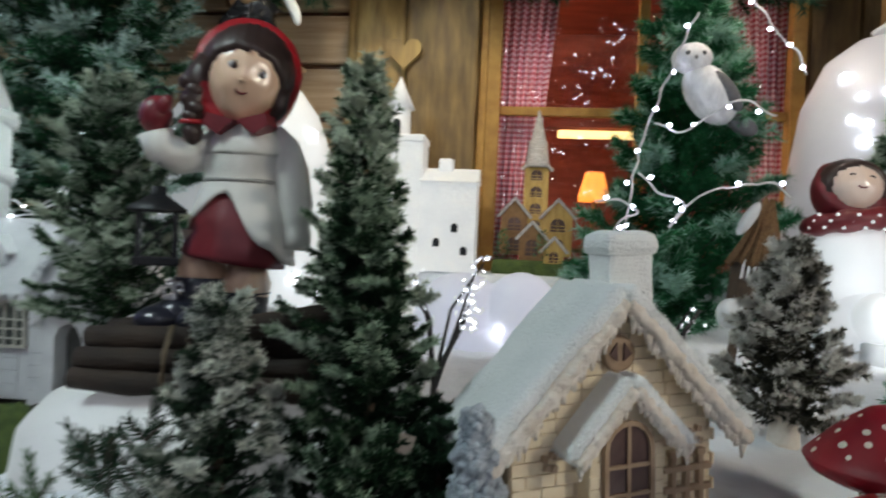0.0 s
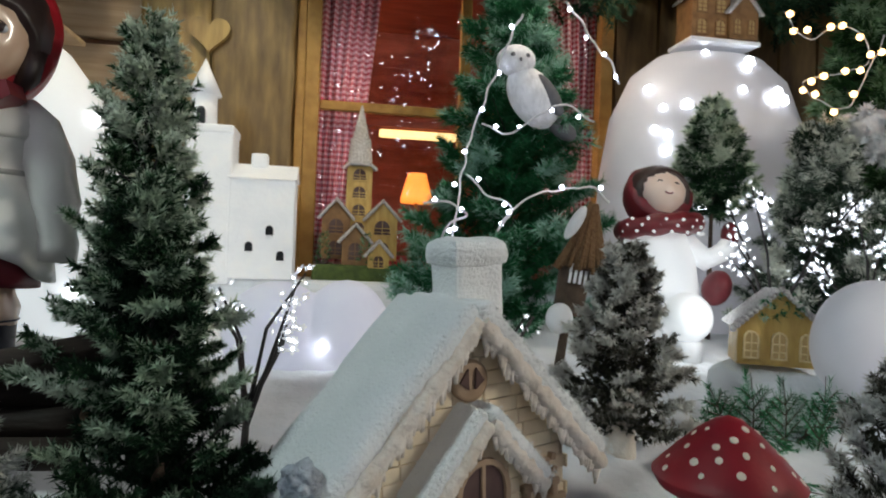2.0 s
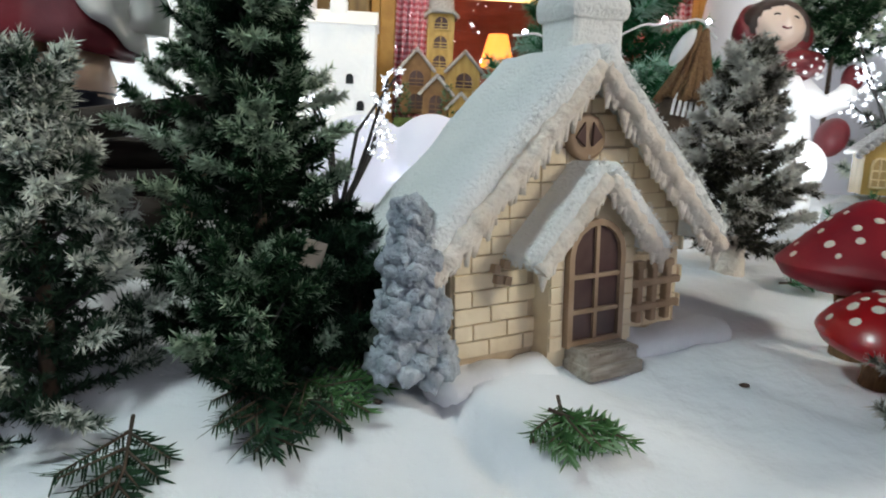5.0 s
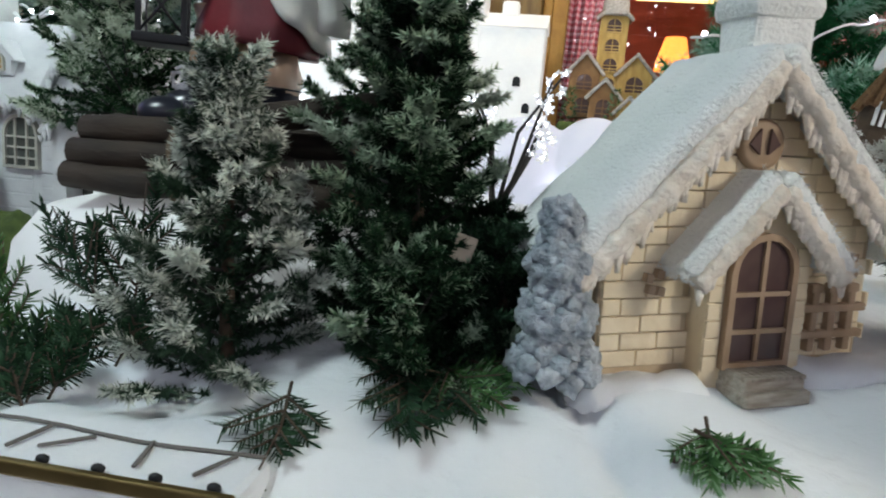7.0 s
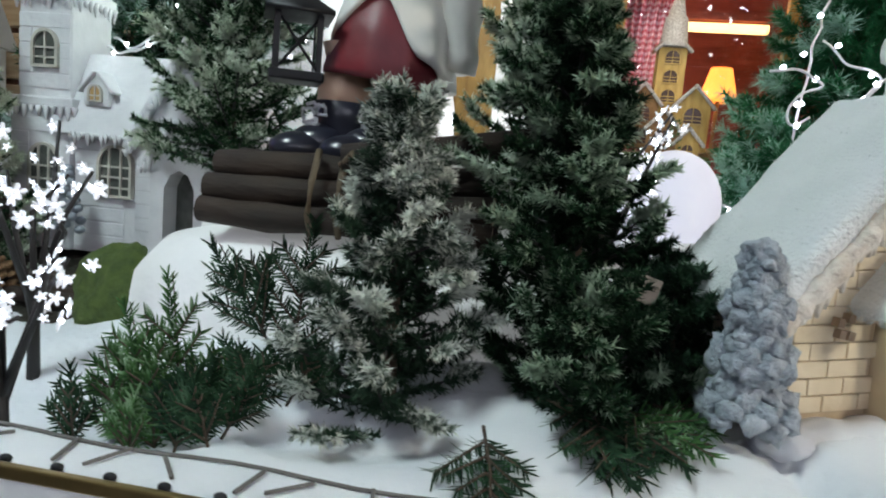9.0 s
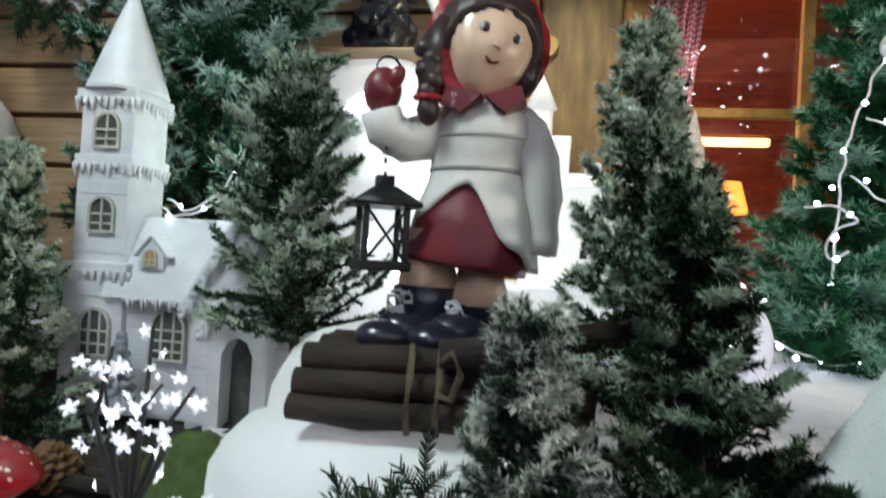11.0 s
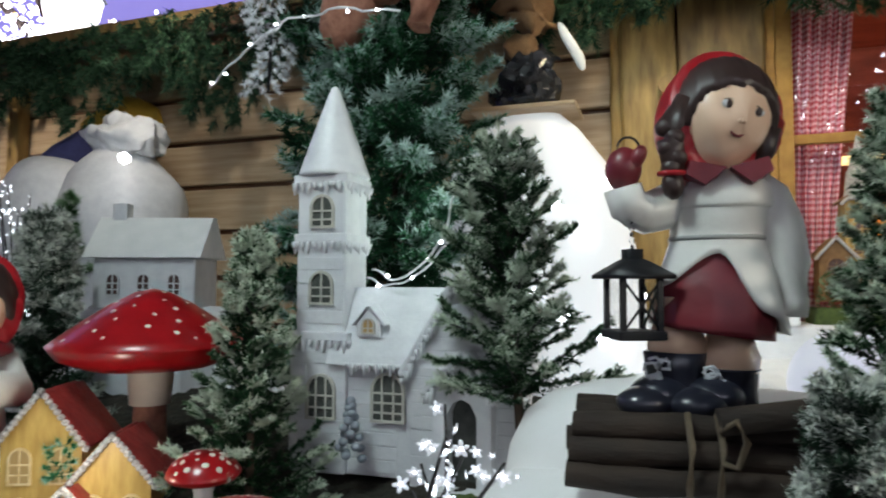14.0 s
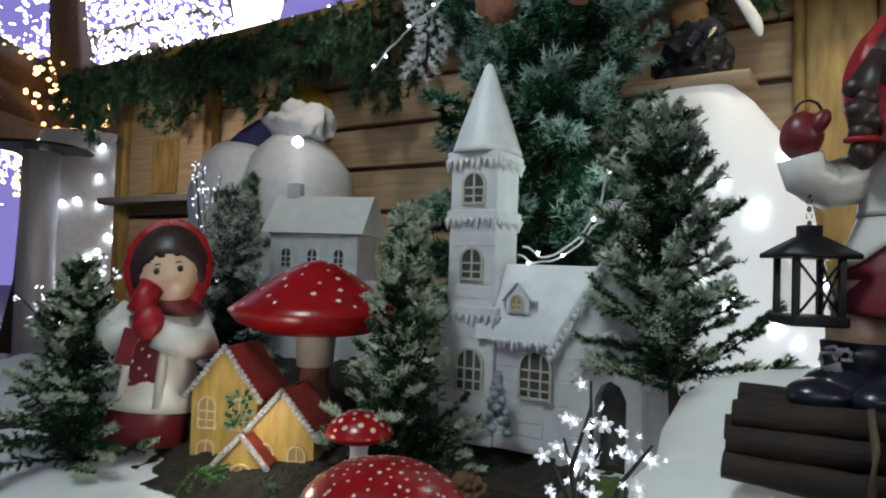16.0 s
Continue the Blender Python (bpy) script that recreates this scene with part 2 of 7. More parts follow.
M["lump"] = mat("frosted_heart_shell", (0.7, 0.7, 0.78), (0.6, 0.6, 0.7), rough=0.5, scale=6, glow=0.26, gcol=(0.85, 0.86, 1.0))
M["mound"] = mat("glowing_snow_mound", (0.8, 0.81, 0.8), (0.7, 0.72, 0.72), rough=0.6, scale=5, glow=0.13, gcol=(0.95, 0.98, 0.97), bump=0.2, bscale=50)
# Emission added to white ceramic, for the snow child's body and the ball lamp.
M["ceramicglow"] = mat("self_glowing_white_ceramic", (0.85, 0.86, 0.87), (0.76, 0.78, 0.8), rough=0.4, scale=9, glow=0.45, gcol=(0.9, 0.96, 1.0))
M["paleskin"] = mat("pale_painted_skin", (0.86, 0.7, 0.6), (0.78, 0.6, 0.5), rough=0.3, scale=10, coat=0.3)
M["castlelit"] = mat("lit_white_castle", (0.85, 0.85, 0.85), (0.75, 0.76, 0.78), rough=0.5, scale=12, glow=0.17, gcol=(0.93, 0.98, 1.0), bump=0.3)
M["owl"] = mat("white_plumage", (0.88, 0.88, 0.9), (0.68, 0.68, 0.7), rough=0.7, scale=60, bump=0.6, bscale=120, stretch=(1, 1, 0.4))
M["grey"] = mat("grey_feathers", (0.12, 0.12, 0.13), rough=0.7, scale=60)
M["straw"] = mat("thatch", (0.25, 0.14, 0.06), (0.12, 0.06, 0.025), rough=0.8, scale=60, stretch=(6, 6, 1), bump=0.6)
M["brass"] = mat("brass_rail", (0.28, 0.2, 0.08), rough=0.3, metal=0.8, scale=30)
M["steel"] = mat("brushed_steel", (0.6, 0.61, 0.64), rough=0.5, metal=0.35, scale=20, stretch=(1, 1, 0.1))
M["blue"] = mat("navy_felt", (0.03, 0.035, 0.12), rough=0.85, scale=40, bump=0.3)
M["yellow"] = mat("yellow_cloth", (0.45, 0.26, 0.02), rough=0.7, scale=20)
M["terra"] = mat("brown_fur", (0.32, 0.14, 0.09), (0.2, 0.08, 0.05), rough=0.8, scale=40, bump=0.6)
M["card"] = mat("paper_tag", (0.5, 0.4, 0.32), rough=0.7)
M["moss"] = mat("moss", (0.09, 0.13, 0.03), (0.05, 0.08, 0.02), rough=0.9, scale=50, bump=0.8)
M["ground"] = mat("dark_paving", (0.11, 0.11, 0.12), (0.06, 0.06, 0.07), rough=0.6, scale=3, bump=0.3)
M["board"] = mat("grey_board", (0.16, 0.15, 0.14), rough=0.8, scale=20, bump=0.4)
M["lampglow"] = mat("amber_lamp_shade", (1, 0.5, 0.15), rough=0.6, glow=1.8, gcol=(1.0, 0.3, 0.04))
M["tube"] = mat("warm_tube", (1, 0.8, 0.5), rough=0.5, glow=2.2, gcol=(1.0, 0.72, 0.3))
M["lantglow"] = mat("street_lantern_glass", (1, 1, 1), rough=0.5, glow=6.0, gcol=(0.95, 0.92, 1.0))
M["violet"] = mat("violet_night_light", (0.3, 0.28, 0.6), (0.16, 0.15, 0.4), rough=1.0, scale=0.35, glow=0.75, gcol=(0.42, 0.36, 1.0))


# ---- mesh helpers ----
def mark(geom, mi, smooth=True):
    fs = {f for v in geom for f in v.link_faces}
    for f in fs:
        f.material_index, f.smooth = mi, smooth


def add_sphere(bm, c, r, mi=0, rot=None, seg=20):
    r = r if hasattr(r, "__len__") else (r, r, r)
    m = Matrix.Translation(c) @ (rot or Matrix()) @ Matrix.Diagonal((*r, 1))
    g = bmesh.ops.create_uvsphere(bm, u_segments=seg, v_segments=max(6, seg * 2 // 3), radius=1, matrix=m)
    mark(g["verts"], mi)
    return g["verts"]


def add_cone(bm, p0, p1, r0, r1, mi=0, seg=12, smooth=True):
    p0, p1 = Vector(p0), Vector(p1)
    d = p1 - p0
    m = Matrix.Translation((p0 + p1) / 2) @ d.to_track_quat("Z", "Y").to_matrix().to_4x4()
    g = bmesh.ops.create_cone(bm, cap_ends=True, segments=seg, radius1=max(r0, 1e-5), radius2=max(r1, 1e-5), depth=d.length, matrix=m)
    mark(g["verts"], mi, smooth)
    return g["verts"]


def add_box(bm, c, s, mi=0, rot=None, bev=0.0):
    m = Matrix.Translation(c) @ (rot or Matrix()) @ Matrix.Diagonal((*s, 1))
    g = bmesh.ops.create_cube(bm, size=1, matrix=m)
    mark(g["verts"], mi, False)
    if bev:
        es = list({e for v in g["verts"] for e in v.link_edges})
        bmesh.ops.bevel(bm, geom=es, offset=bev, segments=2, profile=0.5, affect="EDGES", material=mi)


def add_lathe(bm, prof, mi=0, m=None, seg=24, squash=1.0):
    m = m or Matrix()
    rings = []
    for r, z in prof:
        rings.append([bm.verts.new(m @ Vector((max(r, 1e-4) * math.cos(a), max(r, 1e-4) * squash * math.sin(a), z))) for a in (2 * math.pi * k / seg for k in range(seg))])
    for a, b in zip(rings, rings[1:]):
        for k in range(seg):
            f = bm.faces.new((a[k], a[(k + 1) % seg], b[(k + 1) % seg], b[k]))
            f.smooth, f.material_index = True, mi
    for ring, flip in ((rings[0], True), (rings[-1], False)):
        f = bm.faces.new(ring[::-1] if flip else ring)
        f.material_index = mi


def add_prism(bm, poly, y0, y1, mi=0, m=None):
    """A polygon in x and z, drawn out along y."""
    m = m or Matrix()
    a = [bm.verts.new(m @ Vector((x, y0, z))) for x, z in poly]
    b = [bm.verts.new(m @ Vector((x, y1, z))) for x, z in poly]
    fs = [bm.faces.new(a), bm.faces.new(b[::-1])]
    k = len(poly)
    fs += [bm.faces.new((a[i], b[i], b[(i + 1) % k], a[(i + 1) % k])) for i in range(k)]
    for f in fs:
        f.material_index = mi
    bmesh.ops.recalc_face_normals(bm, faces=fs)


def add_tube(bm, pts, r, mi=0, seg=6):
    pts = [Vector(p) for p in pts]
    rr = r if hasattr(r, "__len__") else [r] * len(pts)
    rings = []
    for i, p in enumerate(pts):
        d = (pts[min(i + 1, len(pts) - 1)] - pts[max(i - 1, 0)]).normalized()
        q = d.to_track_quat("Z", "Y").to_matrix()
        rings.append([bm.verts.new(p + q @ Vector((rr[i] * math.cos(a), rr[i] * math.sin(a), 0))) for a in (2 * math.pi * k / seg for k in range(seg))])
    for a, b in zip(rings, rings[1:]):
        for k in range(seg):
            f = bm.faces.new((a[k], a[(k + 1) % seg], b[(k + 1) % seg], b[k]))
            f.smooth, f.material_index = True, mi
    bm.faces.new(rings[0][::-1]).material_index = mi
    bm.faces.new(rings[-1]).material_index = mi


def arch(w, h, n=8):
    """The outline of a round-headed opening, w wide and h high, from its foot's middle."""
    r = w / 2
    return [(-r, 0), (r, 0)] + [(r * math.cos(math.pi * k / n), h - r + r * math.sin(math.pi * k / n)) for k in range(n + 1)]


def as_mesh(name, bm, mats):
    me = bpy.data.meshes.new(name)
    bm.normal_update()
    bm.to_mesh(me)
    bm.free()
    for m in (mats if isinstance(mats, (list, tuple)) else [mats]):
        me.materials.append(m)
    return me


def thing(name, m, label, category, group="", kind=""):
    ob = new(name)
    ob.empty_display_size = 0.05
    ob.matrix_world = m
    return tagged(ob, label, category, group, kind)


def part(name, bm, mats, parent, label="", at=None):
    ob = new(name, as_mesh(name, bm, mats) if isinstance(bm, bmesh.types.BMesh) else bm)
    ob.parent = parent
    if at is not None:
        ob.matrix_basis = at
    return tagged(ob, label) if label else ob


def solo(name, bm, mats, m, label, category, group="", kind=""):
    ob = new(name, as_mesh(name, bm, mats))
    ob.matrix_world = m
    return tagged(ob, label, category, group, kind)


def B():
    return bmesh.new()


def roughen(bm, amount, scale, seed=0.0):
    for v in bm.verts:
        v.co += noise.noise_vector(v.co * scale + Vector((seed, seed * 1.7, 3.1))) * amount


# ---- needles and trees ----
def needle_mesh(name, tufts, n, length, width, m, rng, outer=None):
    """Many thin needles set round short twigs; tufts: position, direction, twig length."""
    P = np.repeat(np.array([t[0] for t in tufts], float), n, 0)
    D = np.repeat(np.array([t[1] for t in tufts], float), n, 0)
    S = np.repeat(np.array([t[2] for t in tufts], float), n, 0)
    k = len(P)
    D /= np.linalg.norm(D, axis=1)[:, None]
    R = rng.normal(size=(k, 3))
    side = R - (R * D).sum(1)[:, None] * D
    side /= np.linalg.norm(side, axis=1)[:, None]
    u = rng.random(k)
    a = np.radians(rng.uniform(22, 75, k))
    way = D * np.cos(a)[:, None] + side * np.sin(a)[:, None]
    base = P + D * (u * S)[:, None]
    ln = length * rng.uniform(0.6, 1.15, k)
    across = np.cross(way, rng.normal(size=(k, 3)))
    across /= np.linalg.norm(across, axis=1)[:, None] + 1e-9
    w = width * rng.uniform(0.7, 1.3, k)
    v = np.empty((k, 3, 3))
    v[:, 0] = base - across * (w / 2)[:, None]
    v[:, 1] = base + across * (w / 2)[:, None]
    v[:, 2] = base + way * ln[:, None]
    me = bpy.data.meshes.new(name)
    me.vertices.add(3 * k)
    me.vertices.foreach_set("co", v.reshape(-1).astype(np.float32))
    me.loops.add(3 * k)
    me.loops.foreach_set("vertex_index", np.arange(3 * k, dtype=np.int32))
    me.polygons.add(k)
    me.polygons.foreach_set("loop_start", np.arange(0, 3 * k, 3, dtype=np.int32))
    me.polygons.foreach_set("loop_total", np.full(k, 3, dtype=np.int32))
    me.update()
    at = me.attributes.new("flock", "FLOAT", "POINT")
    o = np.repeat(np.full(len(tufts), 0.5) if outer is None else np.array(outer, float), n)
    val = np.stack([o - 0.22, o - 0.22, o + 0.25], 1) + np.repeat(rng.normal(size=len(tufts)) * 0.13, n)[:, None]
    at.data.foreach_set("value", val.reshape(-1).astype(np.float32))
    me.materials.append(m)
    return me


def fir(loc, h, r, m, label, seed, branches=60, n=46, length=0.0135, width=0.0031, name="artificial_tree", lean=0.0, power=0.85, foot=0.03, rise=0.3, reach=0.026, inner=0.0, trunk=0.012, bark="bark", start=0.0):
    """A small artificial fir: trunk, wired branches and a crown of fanned, needled sprays with gaps between them,
    darker towards the trunk.
    """
    rng = np.random.default_rng(seed)
    t = thing(name, pose(*loc, 0, lean, 0), label, "tree", "artificial trees")
    tufts, outer, wires = [], [], B()
    count = int(branches * 0.8)
    for i in range(count):
        u = ((i + 0.5) / count) ** 0.9
        z = h * (foot + (0.93 - foot) * u)
        rad = r * ((1 - u) ** power) * rng.uniform(0.5, 1.2) + 0.1 * r
        az = i * 2.39996 + rng.uniform(-0.5, 0.5)
        up = rise + 0.8 * u + rng.uniform(-0.35, 0.3)
        d = np.array([math.cos(az), math.sin(az), up])
        d /= np.linalg.norm(d)
        sd = np.array([-math.sin(az), math.cos(az), rng.normal() * 0.35])
        p0 = np.array([0, 0, max(h * start, z - up * rad * 0.4)])
        add_cone(wires, p0, p0 + d * rad * 0.85, 0.003, 0.0015, 0, 5)
        whiten = rng.normal() * 0.17
        steps = max(2, int(rad / (reach * 0.75)))
        for k in range(steps):
            f = (k + 0.4) / steps
            q = p0 + d * rad * f * 0.85
            for side_ in (-1, 1):
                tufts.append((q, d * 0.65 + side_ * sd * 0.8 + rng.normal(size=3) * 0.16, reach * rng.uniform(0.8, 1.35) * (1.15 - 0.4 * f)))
                # Needles run darker towards the trunk than at the tips; inner shifts that tone.
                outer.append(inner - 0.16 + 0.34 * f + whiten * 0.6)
        tip = p0 + d * rad * 0.72
        for c in range(2):
            way = d + sd * rng.uniform(-0.75, 0.75) + np.array([0, 0, rng.uniform(-0.15, 0.45)])
            way /= np.linalg.norm(way)
            q = tip + d * rad * 0.1 * c
            pale = whiten + rng.normal() * 0.12
            for k in range(5):
                e = way + sd * (k - 2) * 0.36 + rng.normal(size=3) * 0.1
                tufts.append((q + way * reach * 0.25, e, reach * rng.uniform(0.9, 1.35)))
                outer.append(0.5 + pale)
    for k in range(7):
        tufts.append((np.array([0, 0, h * (0.78 + 0.03 * k)]), np.array([rng.normal() * 0.45, rng.normal() * 0.45, 1.0]), h * 0.05))
        outer.append(0.45)
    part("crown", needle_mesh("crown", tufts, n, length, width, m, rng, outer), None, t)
    b = B()
    add_cone(b, (0, 0, -0.02), (0, 0, h * 0.4), trunk, trunk * 0.6, 0, 10)
    add_cone(b, (0, 0, h * 0.4), (0, 0, h * 0.9), min(trunk * 0.6, 0.008), 0.004, 0, 8)
    part("trunk", b, M[bark], t)
    part("branch_wire", wires, M["twig"], t)
    return t


def bough(p0, p1, m, seed, label, face=(0, 1, 0.15)):
    """A flat fir bough from p0 to p1 whose comb of needles is turned to the front."""
    rng = np.random.default_rng(seed)
    p0, d = Vector(p0), Vector(p1) - Vector(p0)
    length, x = d.length, d.normalized()
    y = (Vector(face) + Vector((0.12 * math.sin(seed), 0, 0))).cross(x).normalized()
    mw = Matrix((x, y, x.cross(y))).transposed().to_4x4()
    t = thing("fir_sprig", Matrix.Translation(p0) @ mw, label, "fir sprig", "fir sprigs")
    stems, combs = B(), []
    add_tube(stems, [(-0.008, 0, 0), (length * 0.5, 0.004, 0), (length, 0, 0.006)], [0.0018, 0.0014, 0.0008], 0, 6)
    axes = [(0.0, 0.0, 0.0, length)] + [(length * f, 0, sgn * rng.uniform(0.62, 0.85), length * (1 - f) * rng.uniform(0.5, 0.72)) for f in (0.12, 0.3, 0.48, 0.64) for sgn in (-1, 1)]
    for x0, y0, a, ln in axes:
        e = np.array([math.cos(a), math.sin(a), rng.normal() * 0.12])
        if a:
            add_cone(stems, (x0, y0, 0), tuple(np.array([x0, y0, 0]) + e * ln), 0.0016, 0.0008, 0, 5)
        for q in np.arange(0.08, 1.0, 0.0034 / max(ln, 0.02)):
            for sgn in (-1, 1):
                combs.append((np.array([x0, y0, 0]) + e * q * ln, a + sgn * rng.uniform(0.75, 1.15) * (1.0 - 0.45 * q ** 4), rng.normal() * 0.3, rng.uniform(0.75, 1.1)))
    v, f = [], []
    for base, a, lift, k in combs:
        w = np.array([math.cos(a), math.sin(a), lift]) * 0.0165 * k
        c = np.array([-math.sin(a), math.cos(a), 0.5]) * 0.0011
        n_ = len(v)
        v += [base - c, base + c, base + w * 0.7 + c * 0.8, base + w, base + w * 0.7 - c * 0.8]
        f.append(tuple(range(n_, n_ + 5)))
    me = bpy.data.meshes.new("needles")
    me.from_pydata([tuple(q) for q in v], [], f)
    at = me.attributes.new("flock", "FLOAT", "POINT")
    at.data.foreach_set("value", np.tile(np.array([0.2, 0.2, 0.45, 0.6, 0.45], np.float32), len(f)))
    me.materials.append(m)
    part("needles", me, None, t)
    part("stem", stems, M["bark"], t)
    return t


# ---- structure ----
b = B()
add_box(b, (0, 0, -0.05), (120, 120, 0.1))
solo("ground", b, M["ground"], Matrix(), "dark paved market ground at night", "ground", kind="structure")


def snow_z(x, y):
    k = min(1, max(0, (x + 1.15) / 0.9))
    k = k * k * (3 - 2 * k)
    v = Vector((x, y, 0))
    z = 0.89 * (1 - k) + 1.0 * k + 0.1 * (y - 1.1)
    z += 0.012 * math.exp(-((x - 0.33) ** 2 / 0.06 + (y - 1.1) ** 2 / 0.05))
    f = (x - 0.12) * 0.87 + (y - 1.03) * 0.48
    z += 0.014 / (1 + math.exp(-f / 0.006)) - 0.02 * math.exp(-(f / 0.012) ** 2)
    g = y - 0.83 - 0.05 * math.sin(x * 9)
    z += 0.02 / (1 + math.exp(-g / 0.012)) - 0.012
    z -= 0.05 / (1 + math.exp((x + 0.16) / 0.035)) / (1 + math.exp((-0.72 - x) / 0.05)) * math.exp(-((y - 0.92) / 0.085) ** 2)
    return z + 0.02 * noise.noise(v * 4.0) + 0.008 * noise.noise(v * 17.0) + 0.002 * noise.noise(v * 50.0)


b = B()
nx, ny = 420, 200
grid = [[None] * (ny + 1) for _ in range(nx + 1)]
for i in range(nx + 1):
    for j in range(ny + 1):
        x, y = -3.6 + 6.4 * i / nx, 0.66 + 2.4 * j / ny
        edge = max(0, 1 - (y - 0.66) / 0.06)
        grid[i][j] = b.verts.new((x, y, snow_z(x, y) - 0.05 * edge * edge))
for i in range(nx):
    for j in range(ny):
        b.faces.new((grid[i][j], grid[i + 1][j], grid[i + 1][j + 1], grid[i][j + 1])).smooth = True
for i in range(nx):
    a, c = grid[i][0], grid[i + 1][0]
    d, e = b.verts.new(a.co - Vector((0, 0.01, 0.16))), b.verts.new(c.co - Vector((0, 0.01, 0.16)))
    b.faces.new((d, e, c, a))
solo("snow_cover", b, M["snow"], Matrix(), "white cotton-wool snow spread over the display platform", "snow", kind="structure")
# dark forest floor under the church and the toadstools
b = B()
gx, gy = 150, 90
grid = [[None] * (gy + 1) for _ in range(gx + 1)]
for i in range(gx + 1):
    for j in range(gy + 1):
        x, y = -2.7 + 2.0 * i / gx, 1.06 + 1.34 * j / gy
        e = min(x + 2.7, -0.7 - x, y - 1.06 - 0.1 * math.sin(x * 5), 2.4 - y) / 0.12 + 0.8 * noise.noise(Vector((x, y, 5.0)) * 6)
        grid[i][j] = b.verts.new((x, y, snow_z(x, y) + min(0.02, 0.03 * e - 0.02) + 0.012 * noise.noise(Vector((x, y, 2)) * 30)))
for i in range(gx):
    for j in range(gy):
        b.faces.new((grid[i][j], grid[i + 1][j], grid[i + 1][j + 1], grid[i][j + 1])).smooth = True
solo("forest_floor", b, M["mulch"], Matrix(), "dark mulch and moss between the church and toadstools", "ground", kind="structure")
b = B()
add_box(b, (0.4, 2.86, 1.2), (2.1, 0.34, 0.2), bev=0.03)
solo("window_ledge", b, M["snow"], Matrix(), "snow-covered ledge under the cabin window", "ledge", kind="structure")
b = B()
add_box(b, (-0.4, 1.87, 0.40), (6.4, 2.38, 0.8))
solo("platform", b, M["board"], Matrix(), "dark boarded platform that carries the display", "platform", kind="structure")

# cabin wall: planks on the open side, posts by the window
wall = thing("wall_north", Matrix(), "timber cabin wall of wide pine planks", "wall", kind="structure")
b = B()
add_box(b, (-2.97, 3.17, 1.41), (4.74, 0.08, 2.82))
add_box(b, (-0.3, 3.17, 1.41), (0.594, 0.08, 2.82))
part("backing", b, M["gap"], wall)
b = B()
add_box(b, (0.69, 3.19, 0.6), (1.36, 0.12, 1.2))
add_box(b, (0.69, 3.19, 2.8), (1.36, 0.12, 0.04))
add_box(b, (2.7, 3.19, 1.41), (2.66, 0.12, 2.82))
part("window_wall", b, M["darkpost"], wall)
b = B()
add_box(b, (0, 0, 0), (4.7, 0.05, 0.224), bev=0.008)
plank = as_mesh("plank", b, M["plank"])
for k in range(10):
    o = part("plank", plank, None, wall, at=pose(-2.95, 3.115, 0.34 + 0.2515 * k, 0, 0, 0))
for x, w, key, y in ((-0.49, 0.23, "post", 3.075), (-0.2, 0.33, "darkpost", 3.06), (-0.62, 0.06, "post", 3.1)):
    b = B()
    add_box(b, (0, 0, 1.4), (w, 0.12, 2.8), bev=0.015)
    bmesh.ops.subdivide_edges(b, edges=[e for e in b.edges if e.calc_length() > 1], cuts=40, use_grid_fill=True)
    roughen(b, 0.008, 5, x)
    part("post", b, M[key], wall, at=pose(x, y, 0))
b = B()
for x in np.arange(1.5, 3.9, 0.21):
    add_box(b, (x, 3.11, 1.4), (0.2, 0.04, 2.8), bev=0.005)
part("boarding", b, M["darkpost"], wall)
b = B()
add_box(b, (-0.015, 3.09, 1.4), (0.038, 0.1, 2.8), bev=0.004)
part("trim_board", b, M["winwood"], wall)
# the panel with a small hatch at the cabin's far end
b = B()
add_box(b, (-4.72, 3.07, 2.15), (1.0, 0.03, 0.66), bev=0.004)
part("panel", b, M["plank"], wall)
b = B()
add_box(b, (-4.75, 3.045, 2.09), (0.3, 0.02, 0.4), bev=0.004)
part("hatch", b, M["post"], wall, "brown wooden hatch")
for x in (-5.28, -4.22):
    b = B()
    add_box(b, (x, 3.04, 1.38), (0.09, 0.08, 2.76), bev=0.006)
    part("post", b, M["post"], wall)
b = B()
add_box(b, (-4.75, 2.98, 1.83), (1.2, 0.2, 0.05), bev=0.006)
part("ledge", b, M["board"], wall)
b = B()
add_box(b, (-5.3, 5.1, 1.4), (0.1, 4.0, 2.8))
solo("wall_west", b, M["post"], Matrix(), "timber side wall of the cabin", "wall", kind="structure")
b = B()
add_box(b, (4.1, 3.5, 1.6), (0.1, 6.4, 3.2))
solo("wall_east", b, M["darkpost"], Matrix(), "dark timber wall that closes the stall", "wall", kind="structure")

# window
win = thing("window_1", Matrix(), "small-paned cabin window with orange-brown wooden bars", "window", kind="structure")
for n_, c, s in (("frame_side", (0.035, 3.07, 1.98), (0.06, 0.07, 1.56)), ("frame_side", (1.335, 3.07, 1.98), (0.06, 0.07, 1.56)), ("frame_head", (0.685, 3.07, 2.74), (1.24, 0.07, 0.06)), ("window_sill", (0.685, 3.06, 1.22), (1.24, 0.12, 0.05)), ("mullion", (0.69, 3.085, 1.98), (0.045, 0.04, 1.46)), ("glazing_bar", (0.366, 3.085, 2.03), (0.6, 0.036, 0.04)), ("glazing_bar", (1.01, 3.085, 2.03), (0.594, 0.036, 0.04))):
    b = B()
    add_box(b, (0, 0, 0), s, bev=0.004)
    part(n_, b, M["winwood"], win, at=pose(*c))
for x in (0.366, 1.01):
    for z, h in ((1.63, 0.77), (2.38, 0.66)):
        b = B()
        add_box(b, (x, 3.115, z), (0.6, 0.004, h))
        o = part("pane", b, M["glass"], win)
        o.visible_shadow = False


